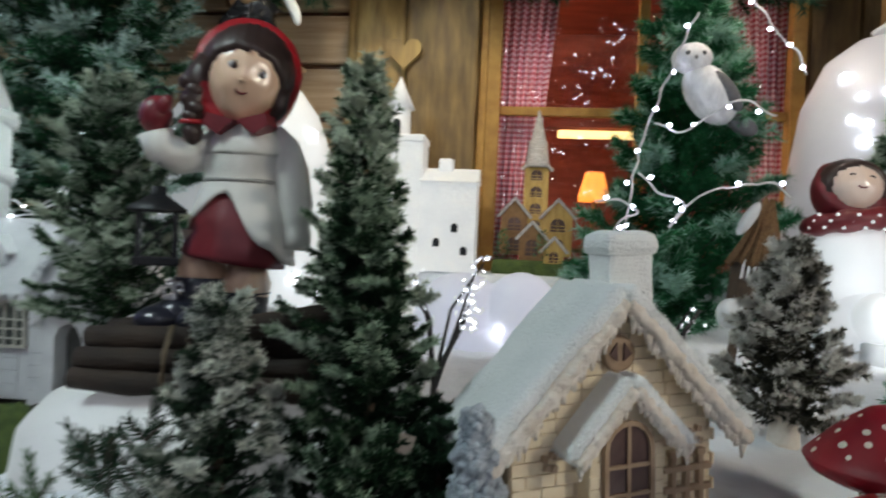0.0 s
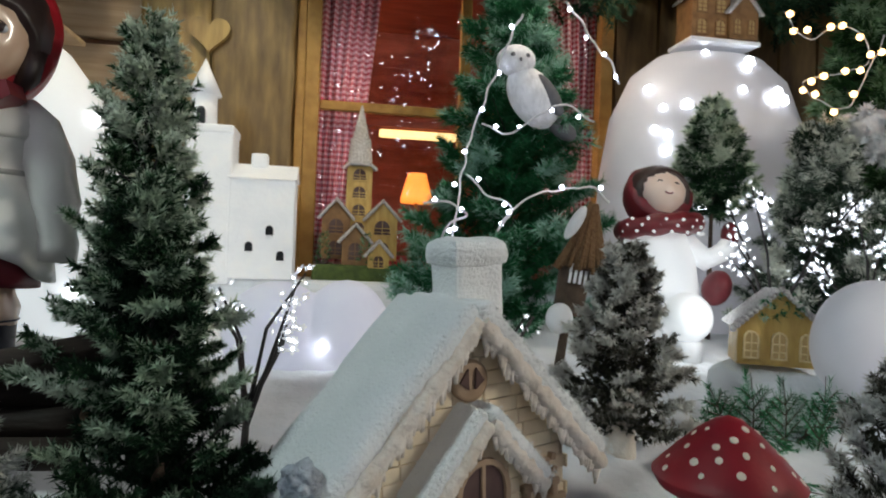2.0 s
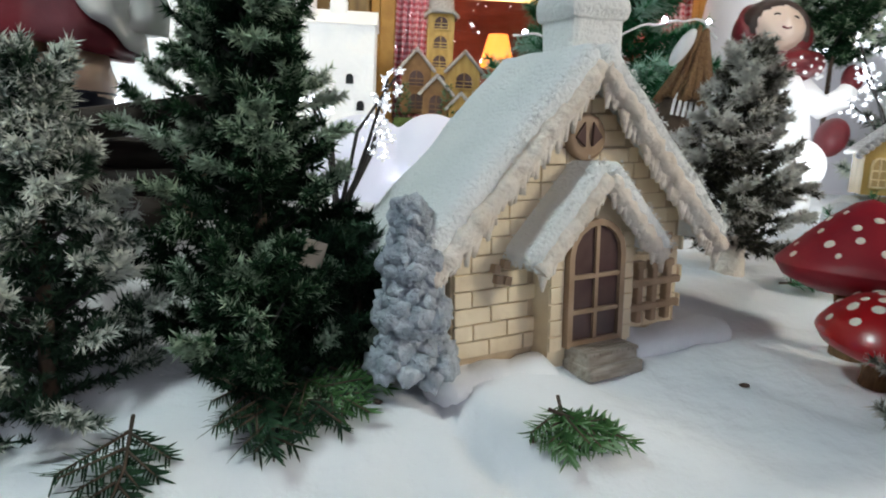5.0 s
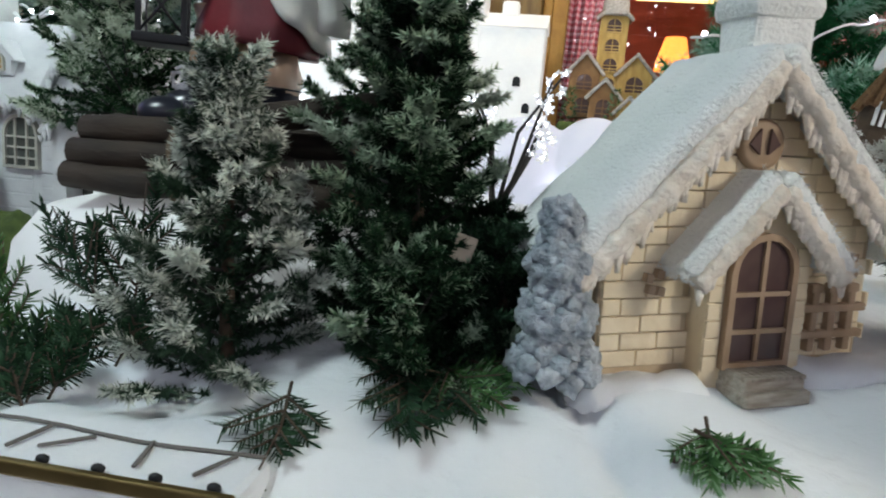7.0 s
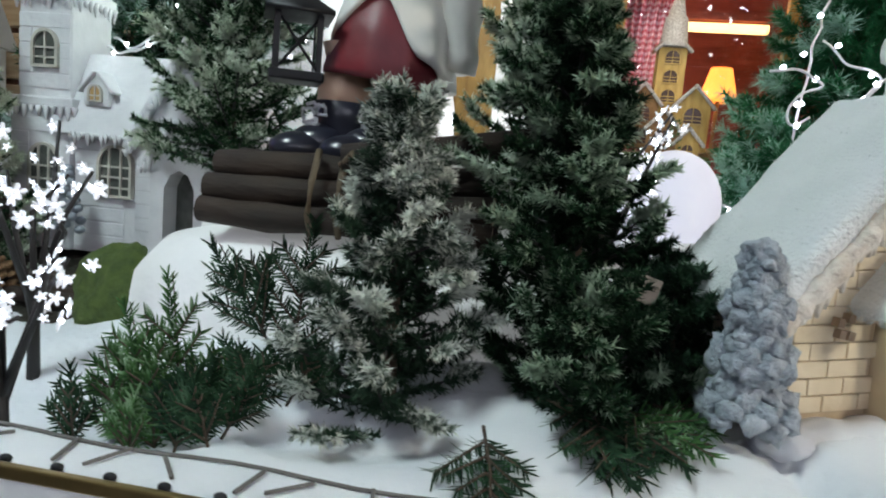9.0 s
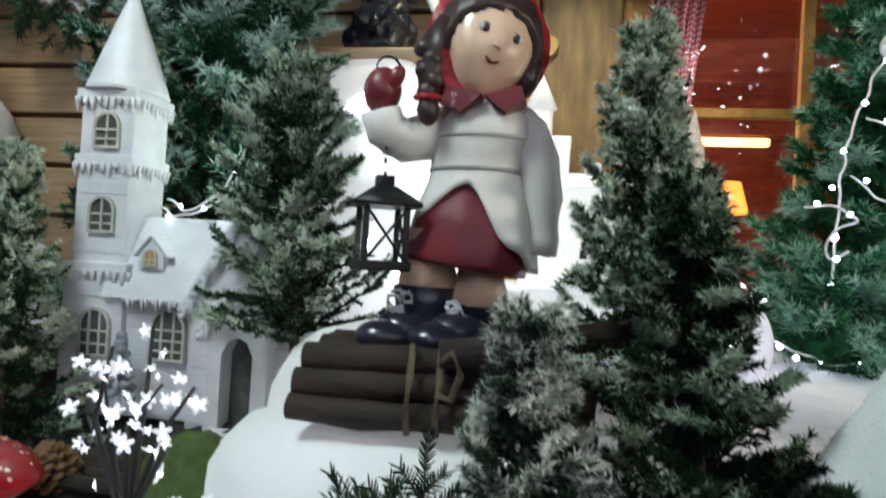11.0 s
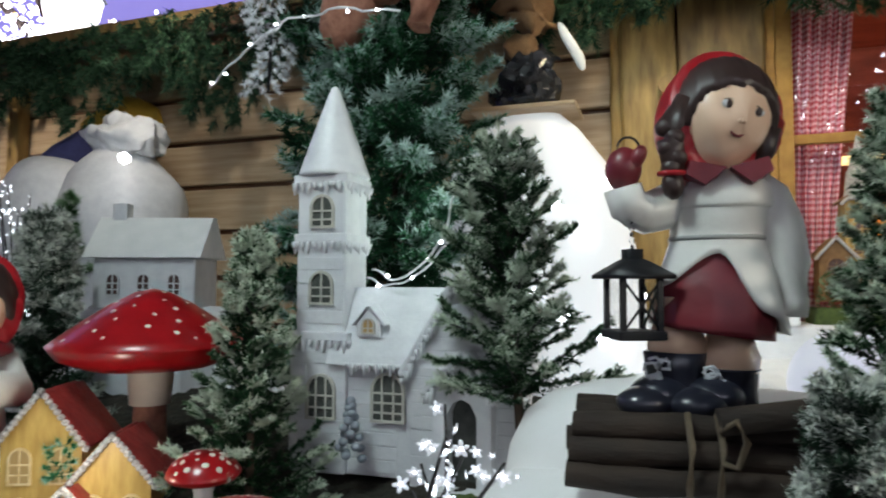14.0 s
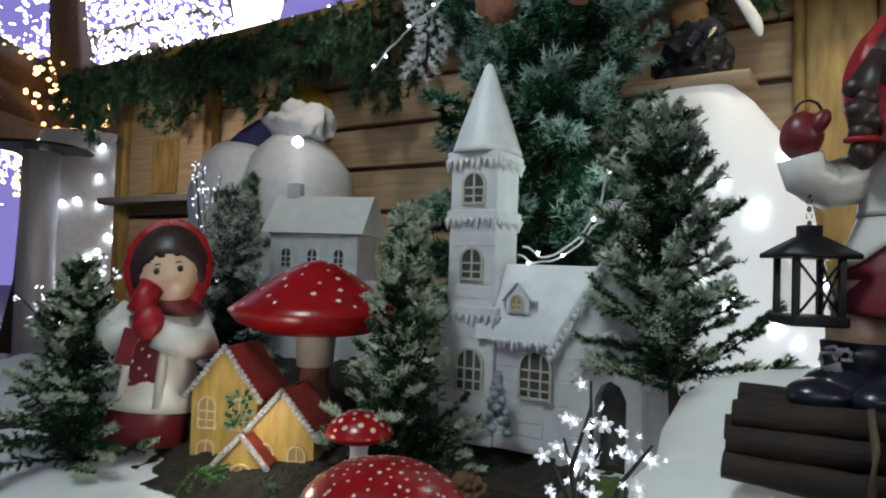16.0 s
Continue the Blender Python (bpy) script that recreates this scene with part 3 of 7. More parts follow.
def curtain(x0, x1, xb, z0, z1, seed, label):
    b = B()
    uvl = b.loops.layers.uv.new("UVMap")
    cols, rows = 60, 24
    vs = []
    for j in range(rows + 1):
        v = j / rows
        xe = x1 + (xb - x1) * v
        row = []
        for i in range(cols + 1):
            u = i / cols
            row.append((b.verts.new((x0 + (xe - x0) * u, 3.185 + 0.018 * math.sin(u * 44 + seed + v * 1.2), z1 + (z0 - z1) * v)), u * 0.62, v * 1.5))
        vs.append(row)
    for j in range(rows):
        for i in range(cols):
            q = (vs[j][i], vs[j + 1][i], vs[j + 1][i + 1], vs[j][i + 1])
            f = b.faces.new([k[0] for k in q])
            f.smooth = True
            for lp, k in zip(f.loops, q):
                lp[uvl].uv = (k[1], k[2])
    o = solo("curtain", b, M["gingham"], Matrix(), label, "curtain", "window curtains")
    sd = o.modifiers.new("cloth", "SOLIDIFY")
    sd.thickness = 0.003


curtain(0.05, 0.34, 0.2, 1.26, 2.78, 0, "red and white gingham curtain drawn aside at the window")
curtain(1.34, 1.02, 1.16, 1.26, 2.78, 2, "red and white gingham curtain hanging in folds")

# the room behind the glass
room = thing("cabin_room", Matrix(), "reddish timber room seen through the window", "room", kind="structure")
for n_, c, s in (("back_wall", (0.6, 5.2, 1.6), (5.6, 0.08, 3.2)), ("side_wall", (-2.2, 4.2, 1.6), (0.08, 1.92, 3.2)), ("side_wall", (3.4, 4.2, 1.6), (0.08, 1.92, 3.2)), ("floor", (0.6, 4.2, 0.25), (5.52, 1.92, 0.1)), ("ceiling", (0.6, 4.2, 3.1), (5.52, 1.92, 0.08))):
    b = B()
    add_box(b, c, s)
    part(n_, b, M["room"], room)
b = B()
add_box(b, (0, 0, 0), (0.46, 0.05, 0.045), bev=0.01)
add_box(b, (0, 0.05, 0.06), (0.8, 0.12, 0.04), 1)
solo("tube_lamp", b, [M["tube"], M["room"]], pose(0.62, 4.1, 2.11), "glowing warm tube lamp under a shelf in the cabin", "lamp")
lampd = thing("table_lamp", pose(0.58, 3.75, 1.42), "small table lamp with a glowing amber shade", "lamp")
b = B()
add_lathe(b, [(0.085, 0.26), (0.085, 0.29), (0.05, 0.42)], seg=20)
part("shade", b, M["lampglow"], lampd)
b = B()
add_lathe(b, [(0.05, 0), (0.05, 0.012), (0.01, 0.03), (0.01, 0.26)], seg=14)
part("stand", b, M["darkpost"], lampd)
# Added room light, kept out of sight behind the wall left of the window.
d = bpy.data.lights.new("room_fill_light", "POINT")
d.energy, d.color, d.shadow_soft_size = 76, (1.0, 0.6, 0.38), 0.03
new("room_fill_light", d).location = (-1.0, 3.9, 2.2)
seatb = thing("cabin_chair", pose(0.55, 3.62, 0.75), "red upholstered chair inside the cabin", "chair")
b = B()
add_box(b, (0, 0, 0.45), (0.36, 0.08, 0.4), bev=0.03)
part("backrest", b, M["red"], seatb)
b = B()
add_box(b, (0, -0.15, 0.2), (0.36, 0.34, 0.1), bev=0.03)
part("seat", b, M["red"], seatb)
shelfi = thing("side_table", pose(0.5, 3.75, 0), "dark wooden side table in the cabin", "table")
b = B()
add_box(b, (0, 0, 1.4), (0.5, 0.3, 0.035), bev=0.005)
part("top", b, M["darkpost"], shelfi)
for sx in (-0.2, 0.2):
    b = B()
    add_box(b, (sx, 0, 0.84), (0.04, 0.2, 1.08))
    part("leg", b, M["darkpost"], shelfi)
b = B()
add_box(b, (0, 0, 0), (0.13, 0.02, 0.16), bev=0.004)
solo("picture_frame", b, M["white"], pose(0.36, 3.62, 1.5), "small pale picture frame standing on the side table", "picture frame")

# roof eave with its garland
roof = thing("eave_roof", Matrix(), "dark timber eave over the display", "roof", kind="structure")
b = B()
add_box(b, (-0.9, 3.2, 2.82), (9.4, 0.9, 0.05), rot=pose(0, 0, 0, 3).to_3x3().to_4x4())
part("boards", b, M["darkpost"], roof)
b = B()
add_box(b, (-0.9, 2.8, 2.71), (9.4, 0.05, 0.16))
part("fascia", b, M["gap"], roof)
rng = np.random.default_rng(5)
tufts = []
for k in range(2600):
    x = rng.uniform(-5.6, 3.7)
    z = 2.79 - (0.38 if x < -0.9 else 0.24) * rng.random() ** 1.3 * (1 + 0.4 * math.sin(x * 7))
    tufts.append((np.array([x, 2.74 + rng.normal() * 0.06, z]), np.array([rng.normal() * 0.5, rng.normal() * 0.4 - 0.3, -1.0]), 0.09))
gar = thing("fir_garland", Matrix(), "long green fir garland hanging along the eave", "garland")
part("needles", needle_mesh("needles", tufts, 50, 0.055, 0.006, M["darkfir"], rng), None, gar)
b = B()
add_tube(b, [(x, 2.74, 2.68 + 0.02 * math.sin(x * 5)) for x in np.arange(-5.6, 3.8, 0.2)], 0.012)
part("rope", b, M["twig"], gar)


# ---- small lights ----
def bulb_mesh(r, key):
    b = B()
    g = bmesh.ops.create_icosphere(b, subdivisions=1, radius=r)
    return as_mesh("bulb", b, M[key])


BULB = {k: bulb_mesh(r, key) for k, r, key in (("s", 0.0045, "led"), ("m", 0.008, "ledblue"), ("w", 0.012, "ledwarm"), ("l", 0.03, "led"), ("f", 0.05, "led"))}


def light_string(pts, size, label, bulbs, wire=0.0022, sub=8):
    """A wire through the points, with bulbs on short stalks."""
    t = thing("light_string", Matrix(), label, "string lights", "string lights")
    P = [Vector(p) for p in pts]
    path = []
    for i in range(len(P) - 1):
        p0, p1, p2, p3 = P[max(i - 1, 0)], P[i], P[i + 1], P[min(i + 2, len(P) - 1)]
        for k in range(sub):
            u = k / sub
            path.append(0.5 * ((2 * p1) + (p2 - p0) * u + (2 * p0 - 5 * p1 + 4 * p2 - p3) * u * u + (3 * p1 - p0 - 3 * p2 + p3) * u ** 3))
    path.append(P[-1])
    path = [p + noise.noise_vector(p * 17) * 0.014 for p in path]
    b = B()
    add_tube(b, path, wire)
    part("wire", b, M["wire"], t)
    for k in range(bulbs):
        p = path[int((k + 0.5) / bulbs * (len(path) - 1))]
        q = noise.noise_vector(p * 31) * 0.03
        part("bulb", BULB[size], None, t, at=pose(*(p + q)))
    return t


def petal_mesh(r):
    b = B()
    for k in range(5):
        a = 2 * math.pi * k / 5
        add_sphere(b, (r * 0.6 * math.cos(a), r * 0.6 * math.sin(a), 0.001), (r * 0.5, r * 0.3, r * 0.14), 0, Matrix.Rotation(a, 4, "Z"), 6)
    add_sphere(b, (0, 0, 0.002), r * 0.25, 1, None, 6)
    return as_mesh("blossom", b, [M["petal"], M["led"]])


PETAL = petal_mesh(0.0108)


def blossom_tree(loc, h, spread, seed, n=26, label="dark twig tree with glowing white LED blossoms", lean=(0, 0)):
    rnd = random.Random(seed)
    t = thing("led_blossom_tree", pose(*loc), label, "light tree", "LED blossom trees")
    b = B()
    add_tube(b, [(0, 0, -0.03), (lean[0] * 0.3, lean[1] * 0.3, h * 0.35)], [0.009, 0.006])
    tips = []
    for k in range(7):
        a = k * 2.4 + rnd.random()
        z0 = h * (0.2 + 0.1 * rnd.random())
        e = Vector((spread * math.cos(a) * rnd.uniform(0.4, 1) + lean[0], spread * math.sin(a) * rnd.uniform(0.4, 1) + lean[1], h * rnd.uniform(0.6, 1.0)))
        s = Vector((lean[0] * 0.25, lean[1] * 0.25, z0))
        mid = s.lerp(e, 0.5) + Vector((0.02 * rnd.uniform(-1, 1), 0.02 * rnd.uniform(-1, 1), 0.03))
        add_tube(b, [s, mid, e], [0.005, 0.0035, 0.002])
        tips += [(mid, e)]
    part("stem", b, M["twig"], t)
    for k in range(n):
        m0, e = tips[k % 7]
        p = m0.lerp(e, rnd.random() ** 0.6) + Vector([rnd.uniform(-0.025, 0.025) for _ in range(3)])
        part("blossom", PETAL, None, t, at=pose(*p, rnd.uniform(20, 150), rnd.uniform(-60, 60), rnd.uniform(0, 360)) @ Matrix.Scale(rnd.uniform(0.5, 1.15), 4))
    return t


# ---- the snowy cottage ----
def window_part(parent, x, y, z, w, h, frame_key, pane_key, name="window", bars=(1, 2), dep=0.008, face="f", rim=0.006):
    """A round-headed window set proud of a wall that looks along -y (or +x for face 'r')."""
    m = pose(x, y, z) if face == "f" else pose(x, y, z, 0, 0, 90)
    b = B()
    o, i = arch(w, h), arch(w - 2 * rim, h - 2 * rim)
    i = [(px, pz + rim) for px, pz in i]
    n_ = len(o)
    va, vb = [b.verts.new((px, -dep, pz)) for px, pz in o], [b.verts.new((px, -dep, pz)) for px, pz in i]
    vc, vd = [b.verts.new((px, 0.004, pz)) for px, pz in o], [b.verts.new((px, 0.004, pz)) for px, pz in i]
    for k in range(n_):
        j = (k + 1) % n_
        b.faces.new((va[k], va[j], vb[j], vb[k]))
        b.faces.new((va[j], va[k], vc[k], vc[j]))
        b.faces.new((vb[k], vb[j], vd[j], vd[k]))
    fr_ = part(name, b, M[frame_key], parent, at=m)
    b = B()
    add_prism(b, i, -dep * 0.35, 0.003)
    part("pane", b, M[pane_key], fr_)
    for k in range(bars[0]):
        b = B()
        add_box(b, (-w / 2 + w * (k + 1) / (bars[0] + 1), -dep * 0.5, h * 0.5), (rim * 0.7, dep * 0.6, h - rim * 1.2))
        part("glazing_bar", b, M[frame_key], fr_)
    for k in range(bars[1]):
        b = B()
        add_box(b, (0, -dep * 0.52, (h - w * 0.3) * (k + 1) / (bars[1] + 1)), (w - rim * 1.2, dep * 0.6, rim * 0.7))
        part("glazing_bar", b, M[frame_key], fr_)
    return fr_


def slab(bm, x0, z0, x1, z1, y0, y1, th, mi=0, cuts=10):
    """A roof slab from an eave to a ridge, thick and soft-edged."""
    d = Vector((x1 - x0, 0, z1 - z0))
    nrm = Vector((-d.z, 0, d.x)).normalized() * (1 if d.x > 0 else -1)
    c = Vector(((x0 + x1) / 2, (y0 + y1) / 2, (z0 + z1) / 2)) + nrm * th / 2
    ang = math.atan2(d.z, d.x)
    g = bmesh.ops.create_cube(bm, size=1, matrix=Matrix.Translation(c) @ Matrix.Rotation(-ang, 4, "Y") @ Matrix.Diagonal((d.length, y1 - y0, th, 1)))
    es = list({e for v in g["verts"] for e in v.link_edges})
    bmesh.ops.bevel(bm, geom=es, offset=th * 0.42, segments=3, profile=0.5, affect="EDGES")
    for f in bm.faces:
        f.smooth = True


HOUSE = pose(0.323, 1.065, 1.036, 0, -3, 25)
house = thing("model_cottage", HOUSE, "cream plaster model cottage with a thick snow roof and chimney", "model house")
W, E_, A_, DEP = 0.165, 0.14, 0.308, 0.115
b = B()
add_prism(b, [(-W, -0.02), (W, -0.02), (W, E_), (0, A_), (-W, E_)], 0, DEP)
part("wall", b, M["creamjoint"], house)
rnd = random.Random(3)
for k in range(16):
    z = 0.002 + k * 0.0185
    half = W if z + 0.01 < E_ else W * (A_ - z - 0.012) / (A_ - E_)
    x = -half + 0.002 - (0.022 if k % 2 else 0)
    while x < half - 0.006:
        x0, x1 = max(x, -half + 0.002), min(x + rnd.uniform(0.042, 0.05), half - 0.002)
        if x1 - x0 > 0.008 and not (abs((x0 + x1) / 2) < 0.045 and z < 0.155):
            b = B()
            add_box(b, ((x0 + x1) / 2, -0.001 - rnd.uniform(0, 0.0012), z + 0.009), (x1 - x0 - 0.0014, 0.006, 0.0171), bev=0.0012)
            part("brick", b, M["cream"], house)
        x = x1 if x1 > x else x + 0.04
for sg in (-1, 1):
    for k in range(7):
        b = B()
        add_box(b, (sg * 0.0505, -0.0305, 0.011 + 0.0185 * k), (0.0175, 0.004, 0.0171), bev=0.001)
        part("brick", b, M["cream"], house)
for k in range(7):
    for y in (0.002, 0.045, 0.088):
        b = B()
        add_box(b, (W + 0.0005, y + 0.02 - (0.01 if k % 2 else 0), 0.011 + 0.0185 * k), (0.004, 0.0405, 0.0171), bev=0.001)
        part("brick", b, M["cream"], house)
b = B()
slab(b, -0.208, 0.1, 0.008, 0.316, -0.035, DEP + 0.02, 0.03)
slab(b, 0.208, 0.1, -0.008, 0.316, -0.035, DEP + 0.02, 0.03)
bmesh.ops.subdivide_edges(b, edges=[e for e in b.edges if e.calc_length() > 0.05], cuts=12, use_grid_fill=True)
roughen(b, 0.004, 22)
part("roof", b, M["roofsnow"], house, "thick felt-like snow on the roof")


def fuzz(parent, x0, z0, x1, z1, y0, y1, th, count, seed):
    """Short cotton fibres standing on one slope of a snow roof and along its edges."""
    rng = np.random.default_rng(seed)
    d = np.array([x1 - x0, 0, z1 - z0])
    up = np.array([-d[2], 0, d[0]]) / np.linalg.norm(d) * (1 if d[0] > 0 else -1)
    tufts = []
    for k in range(count):
        u, y = rng.random(), rng.uniform(y0, y1)
        p, way = np.array([x0, 0, z0]) + d * u + up * th * 0.93 + np.array([0, y, 0]), up + rng.normal(size=3) * 0.9
        if k % 2 == 0:
            p, way = np.array([x0, y0 + 0.002, z0]) + d * u + up * th * rng.uniform(0.1, 0.95), np.array([0, -1, -0.3]) + rng.normal(size=3) * 0.6
        elif k % 4 == 1:
            p, way = np.array([x0, y, z0]) - d * 0.008 + up * th * rng.uniform(0.1, 0.9), -d / np.linalg.norm(d) + rng.normal(size=3) * 0.6
        tufts.append((p, way, 0.002))
    return tagged(part("snow_fibre", needle_mesh("snow_fibre", tufts, 5, 0.0042, 0.0009, M["roofsnow"], rng), None, parent), kind="stuff")


for sg in (-1, 1):
    fuzz(house, sg * 0.208, 0.1, -sg * 0.008, 0.316, -0.035, DEP + 0.02, 0.03, 1300, 5 + sg)
b = B()
for s in (-1, 1):
    pts = [(s * (0.207 - 0.205 * k / 40), -0.03, 0.098 + 0.21 * k / 40) for k in range(41)]
    add_tube(b, pts, [0.0115 + 0.0016 * math.sin(k * 1.9) for k in range(41)], 0, 14)
    for k in range(40):
        u = (k + rnd.random() * 0.6) / 40
        q = Vector((s * (0.203 - 0.2 * u), -0.03, 0.09 + 0.205 * u))
        add_cone(b, q, q - Vector((0, 0, rnd.uniform(0.008, 0.024))), 0.0058, 0.0022, 0, 7)
roughen(b, 0.004, 70)
part("bargeboard", b, M["icing"], house, "dripping icing along the gable edge")["kind"] = "stuff"
ch = B()
add_box(ch, (0.055, 0.07, 0.31), (0.078, 0.064, 0.14), bev=0.008)
add_box(ch, (0.055, 0.07, 0.387), (0.094, 0.08, 0.04), bev=0.015)
bmesh.ops.subdivide_edges(ch, edges=ch.edges[:], cuts=3, use_grid_fill=True)
roughen(ch, 0.003, 40)
part("chimney", ch, M["roofsnow"], house, "snow-capped cream chimney")
vent = B()
add_lathe(vent, [(0.026, 0), (0.026, 0.012), (0.021, 0.014), (0.0, 0.012)], 0, pose(0, 0, 0.235, 90), 20)
vp = part("attic_vent", vent, M["creamtrim"], house)
# Two dark wedges on the vent's face give its holes' shade as colour.
b = B()
for s in (-1, 1):
    add_prism(b, [(s * 0.005, 0.225), (s * 0.018, 0.235), (s * 0.006, 0.251)], -0.0165, -0.012)
part("vent_hole_shade", b, M["pane"], vp)
porch = B()
add_prism(porch, [(-0.06, -0.02), (0.06, -0.02), (0.06, 0.125), (0, 0.188), (-0.06, 0.125)], -0.03, 0.02)
part("porch", porch, M["cream"], house)
b = B()
slab(b, -0.088, 0.1, 0.004, 0.199, -0.052, 0.03, 0.022)
slab(b, 0.088, 0.1, -0.004, 0.199, -0.052, 0.03, 0.022)
part("porch_roof", b, M["roofsnow"], house)
for sg in (-1, 1):
    fuzz(house, sg * 0.088, 0.1, -sg * 0.004, 0.199, -0.052, 0.0, 0.022, 500, 15 + sg)
b = B()
for s in (-1, 1):
    add_tube(b, [(s * (0.087 - 0.086 * k / 20), -0.049, 0.098 + 0.094 * k / 20) for k in range(21)], [0.0095 + 0.002 * math.sin(k * 2.1) for k in range(21)], 0, 12)
    for k in range(11):
        u = (k + rnd.random() * 0.6) / 11
        q = Vector((s * (0.086 - 0.082 * u), -0.049, 0.093 + 0.09 * u))
        add_cone(b, q, q - Vector((0, 0, rnd.uniform(0.009, 0.018))), 0.006, 0.002, 0, 7)
roughen(b, 0.003, 90)
part("porch_trim", b, M["icing"], house)
window_part(house, 0, -0.031, 0.006, 0.08, 0.142, "creamtrim", "pane", "door", (1, 2), 0.008, rim=0.007)
for y, z, w in ((-0.046, -0.003, 0.072), (-0.053, -0.014, 0.078)):
    b = B()
    add_box(b, (0, y, z), (w, 0.048, 0.016), bev=0.004)
    part("doorstep", b, M["greywood"], house, "weathered wooden doorstep")
for k in range(-4, 5):
    b = B()
    add_box(b, (k * 0.008, -0.047, 0.006), (0.0066, 0.046, 0.004))
    part("tread_board", b, M["greywood"], house)
fence = thing("fence", pose(0, 0, 0), "", "")
fence.parent = house
for k in range(3):
    b = B()
    add_box(b, (0.092 + 0.024 * k, -0.008, 0.045), (0.009, 0.012, 0.07), bev=0.002)
    add_box(b, (0.092 + 0.024 * k, -0.008, 0.082), (0.016, 0.0125, 0.01), bev=0.002)
    part("picket", b, M["creamtrim"], fence)
for z in (0.03, 0.06):
    b = B()
    add_box(b, (0.116, -0.0105, z), (0.085, 0.01, 0.009), bev=0.002)
    part("fence_rail", b, M["creamtrim"], fence)
for dx, dz in ((0, 0), (0.012, 0.004), (0.003, -0.012), (0.014, -0.014)):
    for x0, z0 in ((-0.115, 0.098), (0.125, 0.112)):
        b = B()
        add_box(b, (x0 + dx, -0.007, z0 + dz), (0.008, 0.012, 0.009), rot=pose(0, 0, 0, 0, 12, 0))
        part("wall_ornament", b, M["creamtrim"], house)
for x0, x1, z in ((-0.2, -0.055, -0.002), (0.05, 0.22, 0.004)):
    b = B()
    pts = [(x0 + (x1 - x0) * k / 16, -0.025 + 0.003 * math.sin(k * 0.9), z - 0.016) for k in range(17)]
    add_tube(b, pts, [0.012] + [0.03 + 0.002 * math.sin(k * 1.1) for k in range(15)] + [0.012], 0, 18)
    for v in b.verts:
        v.co.z = z - 0.016 + (v.co.z - z + 0.016) * 0.62
    roughen(b, 0.003, 40)
    part("snow_bank", b, M["snow"], house)
b = B()
rnd = random.Random(77)
for k in range(130):
    u = k / 129
    rr = 0.028 * (1 - u) ** 0.5 * (1 + 0.25 * math.sin(u * 21)) + 0.003
    a = k * 2.4
    add_sphere(b, (-0.215 + rr * math.cos(a), -0.012 + rr * math.sin(a), 0.004 + 0.17 * u), [rnd.uniform(0.009, 0.015) * (1.1 - 0.35 * u) for _ in range(3)], 0, None, 10)
roughen(b, 0.006, 70)
roughen(b, 0.005, 190)
part("model_tree", b, M["plasterblue"], house, "pale blue lumpy plaster tree by the wall")

# ---- girl figure, logs, lantern and mound ----
b = B()
add_lathe(b, [(0.43, -0.2), (0.42, -0.02), (0.395, 0.06), (0.34, 0.115), (0.24, 0.145), (0.12, 0.157), (0.0, 0.16)], 0, None, 48, 0.55)
add_lathe(b, [(0.375, -0.2), (0.37, 0.06), (0.358, 0.15), (0.325, 0.215), (0.28, 0.25), (0.2, 0.268), (0.1, 0.276), (0.0, 0.278)], 0, pose(0, 0.14, 0), 48, 0.55)
roughen(b, 0.015, 6)
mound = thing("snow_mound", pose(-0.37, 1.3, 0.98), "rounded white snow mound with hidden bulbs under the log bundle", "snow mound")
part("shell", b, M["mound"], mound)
for x, y, z in ((-0.1, -0.165, 0.115), (-0.34, -0.02, 0.02), (-0.33, -0.06, 0.09), (-0.2, 0.03, 0.16), (0.02, -0.185, 0.04)):
    part("bulb", BULB["l"], None, mound, at=pose(x, y, z) @ Matrix.Scale(0.35, 4))
logs = thing("log_bundle", pose(-0.37, 1.21, 1.135, 0, 0, 3), "bundle of dark brown logs tied with rope on the mound", "log bundle")
rnd = random.Random(9)
for row, (z, ys) in enumerate(((0.02, (-0.05, 0, 0.05, 0.1, 0.15, 0.2)), (0.056, (-0.035, 0.02, 0.07, 0.12, 0.17)), (0.09, (-0.02, 0.04, 0.09, 0.14)))):
    for y in ys:
        b = B()
        L = 0.215 - 0.004 * row + rnd.uniform(-0.012, 0.006)
        pts = [(-L + 2 * L * k / 8, y + 0.003 * math.sin(k * 1.3 + z * 90), z + 0.003 * math.sin(k + y * 70)) for k in range(9)]
        add_tube(b, pts, [0.0205 + rnd.uniform(-0.002, 0.002) for _ in pts], 0, 12)
        b.faces.ensure_lookup_table()
        b.faces[-1].material_index = b.faces[-2].material_index = 1
        part("log", b, [M["log"], M["logend"]], logs)
b = B()
add_tube(b, [(0.0, -0.06, 0.11), (0.1, -0.05, 0.125), (0.26, -0.02, 0.155)], 0.02, 0, 12)
part("log", b, M["log"], logs)
b = B()
for x in (-0.04, 0.0):
    add_tube(b, [(x, -0.045, 0.118), (x + 0.003, -0.078, 0.075), (x, -0.078, 0.03), (x, -0.06, 0.0)], 0.005)
add_tube(b, [(0.0, -0.07, 0.1), (0.02, -0.085, 0.118), (0.032, -0.088, 0.09), (0.02, -0.085, 0.055), (0.0, -0.08, 0.06)], 0.005)
part("rope", b, M["rope"], logs)


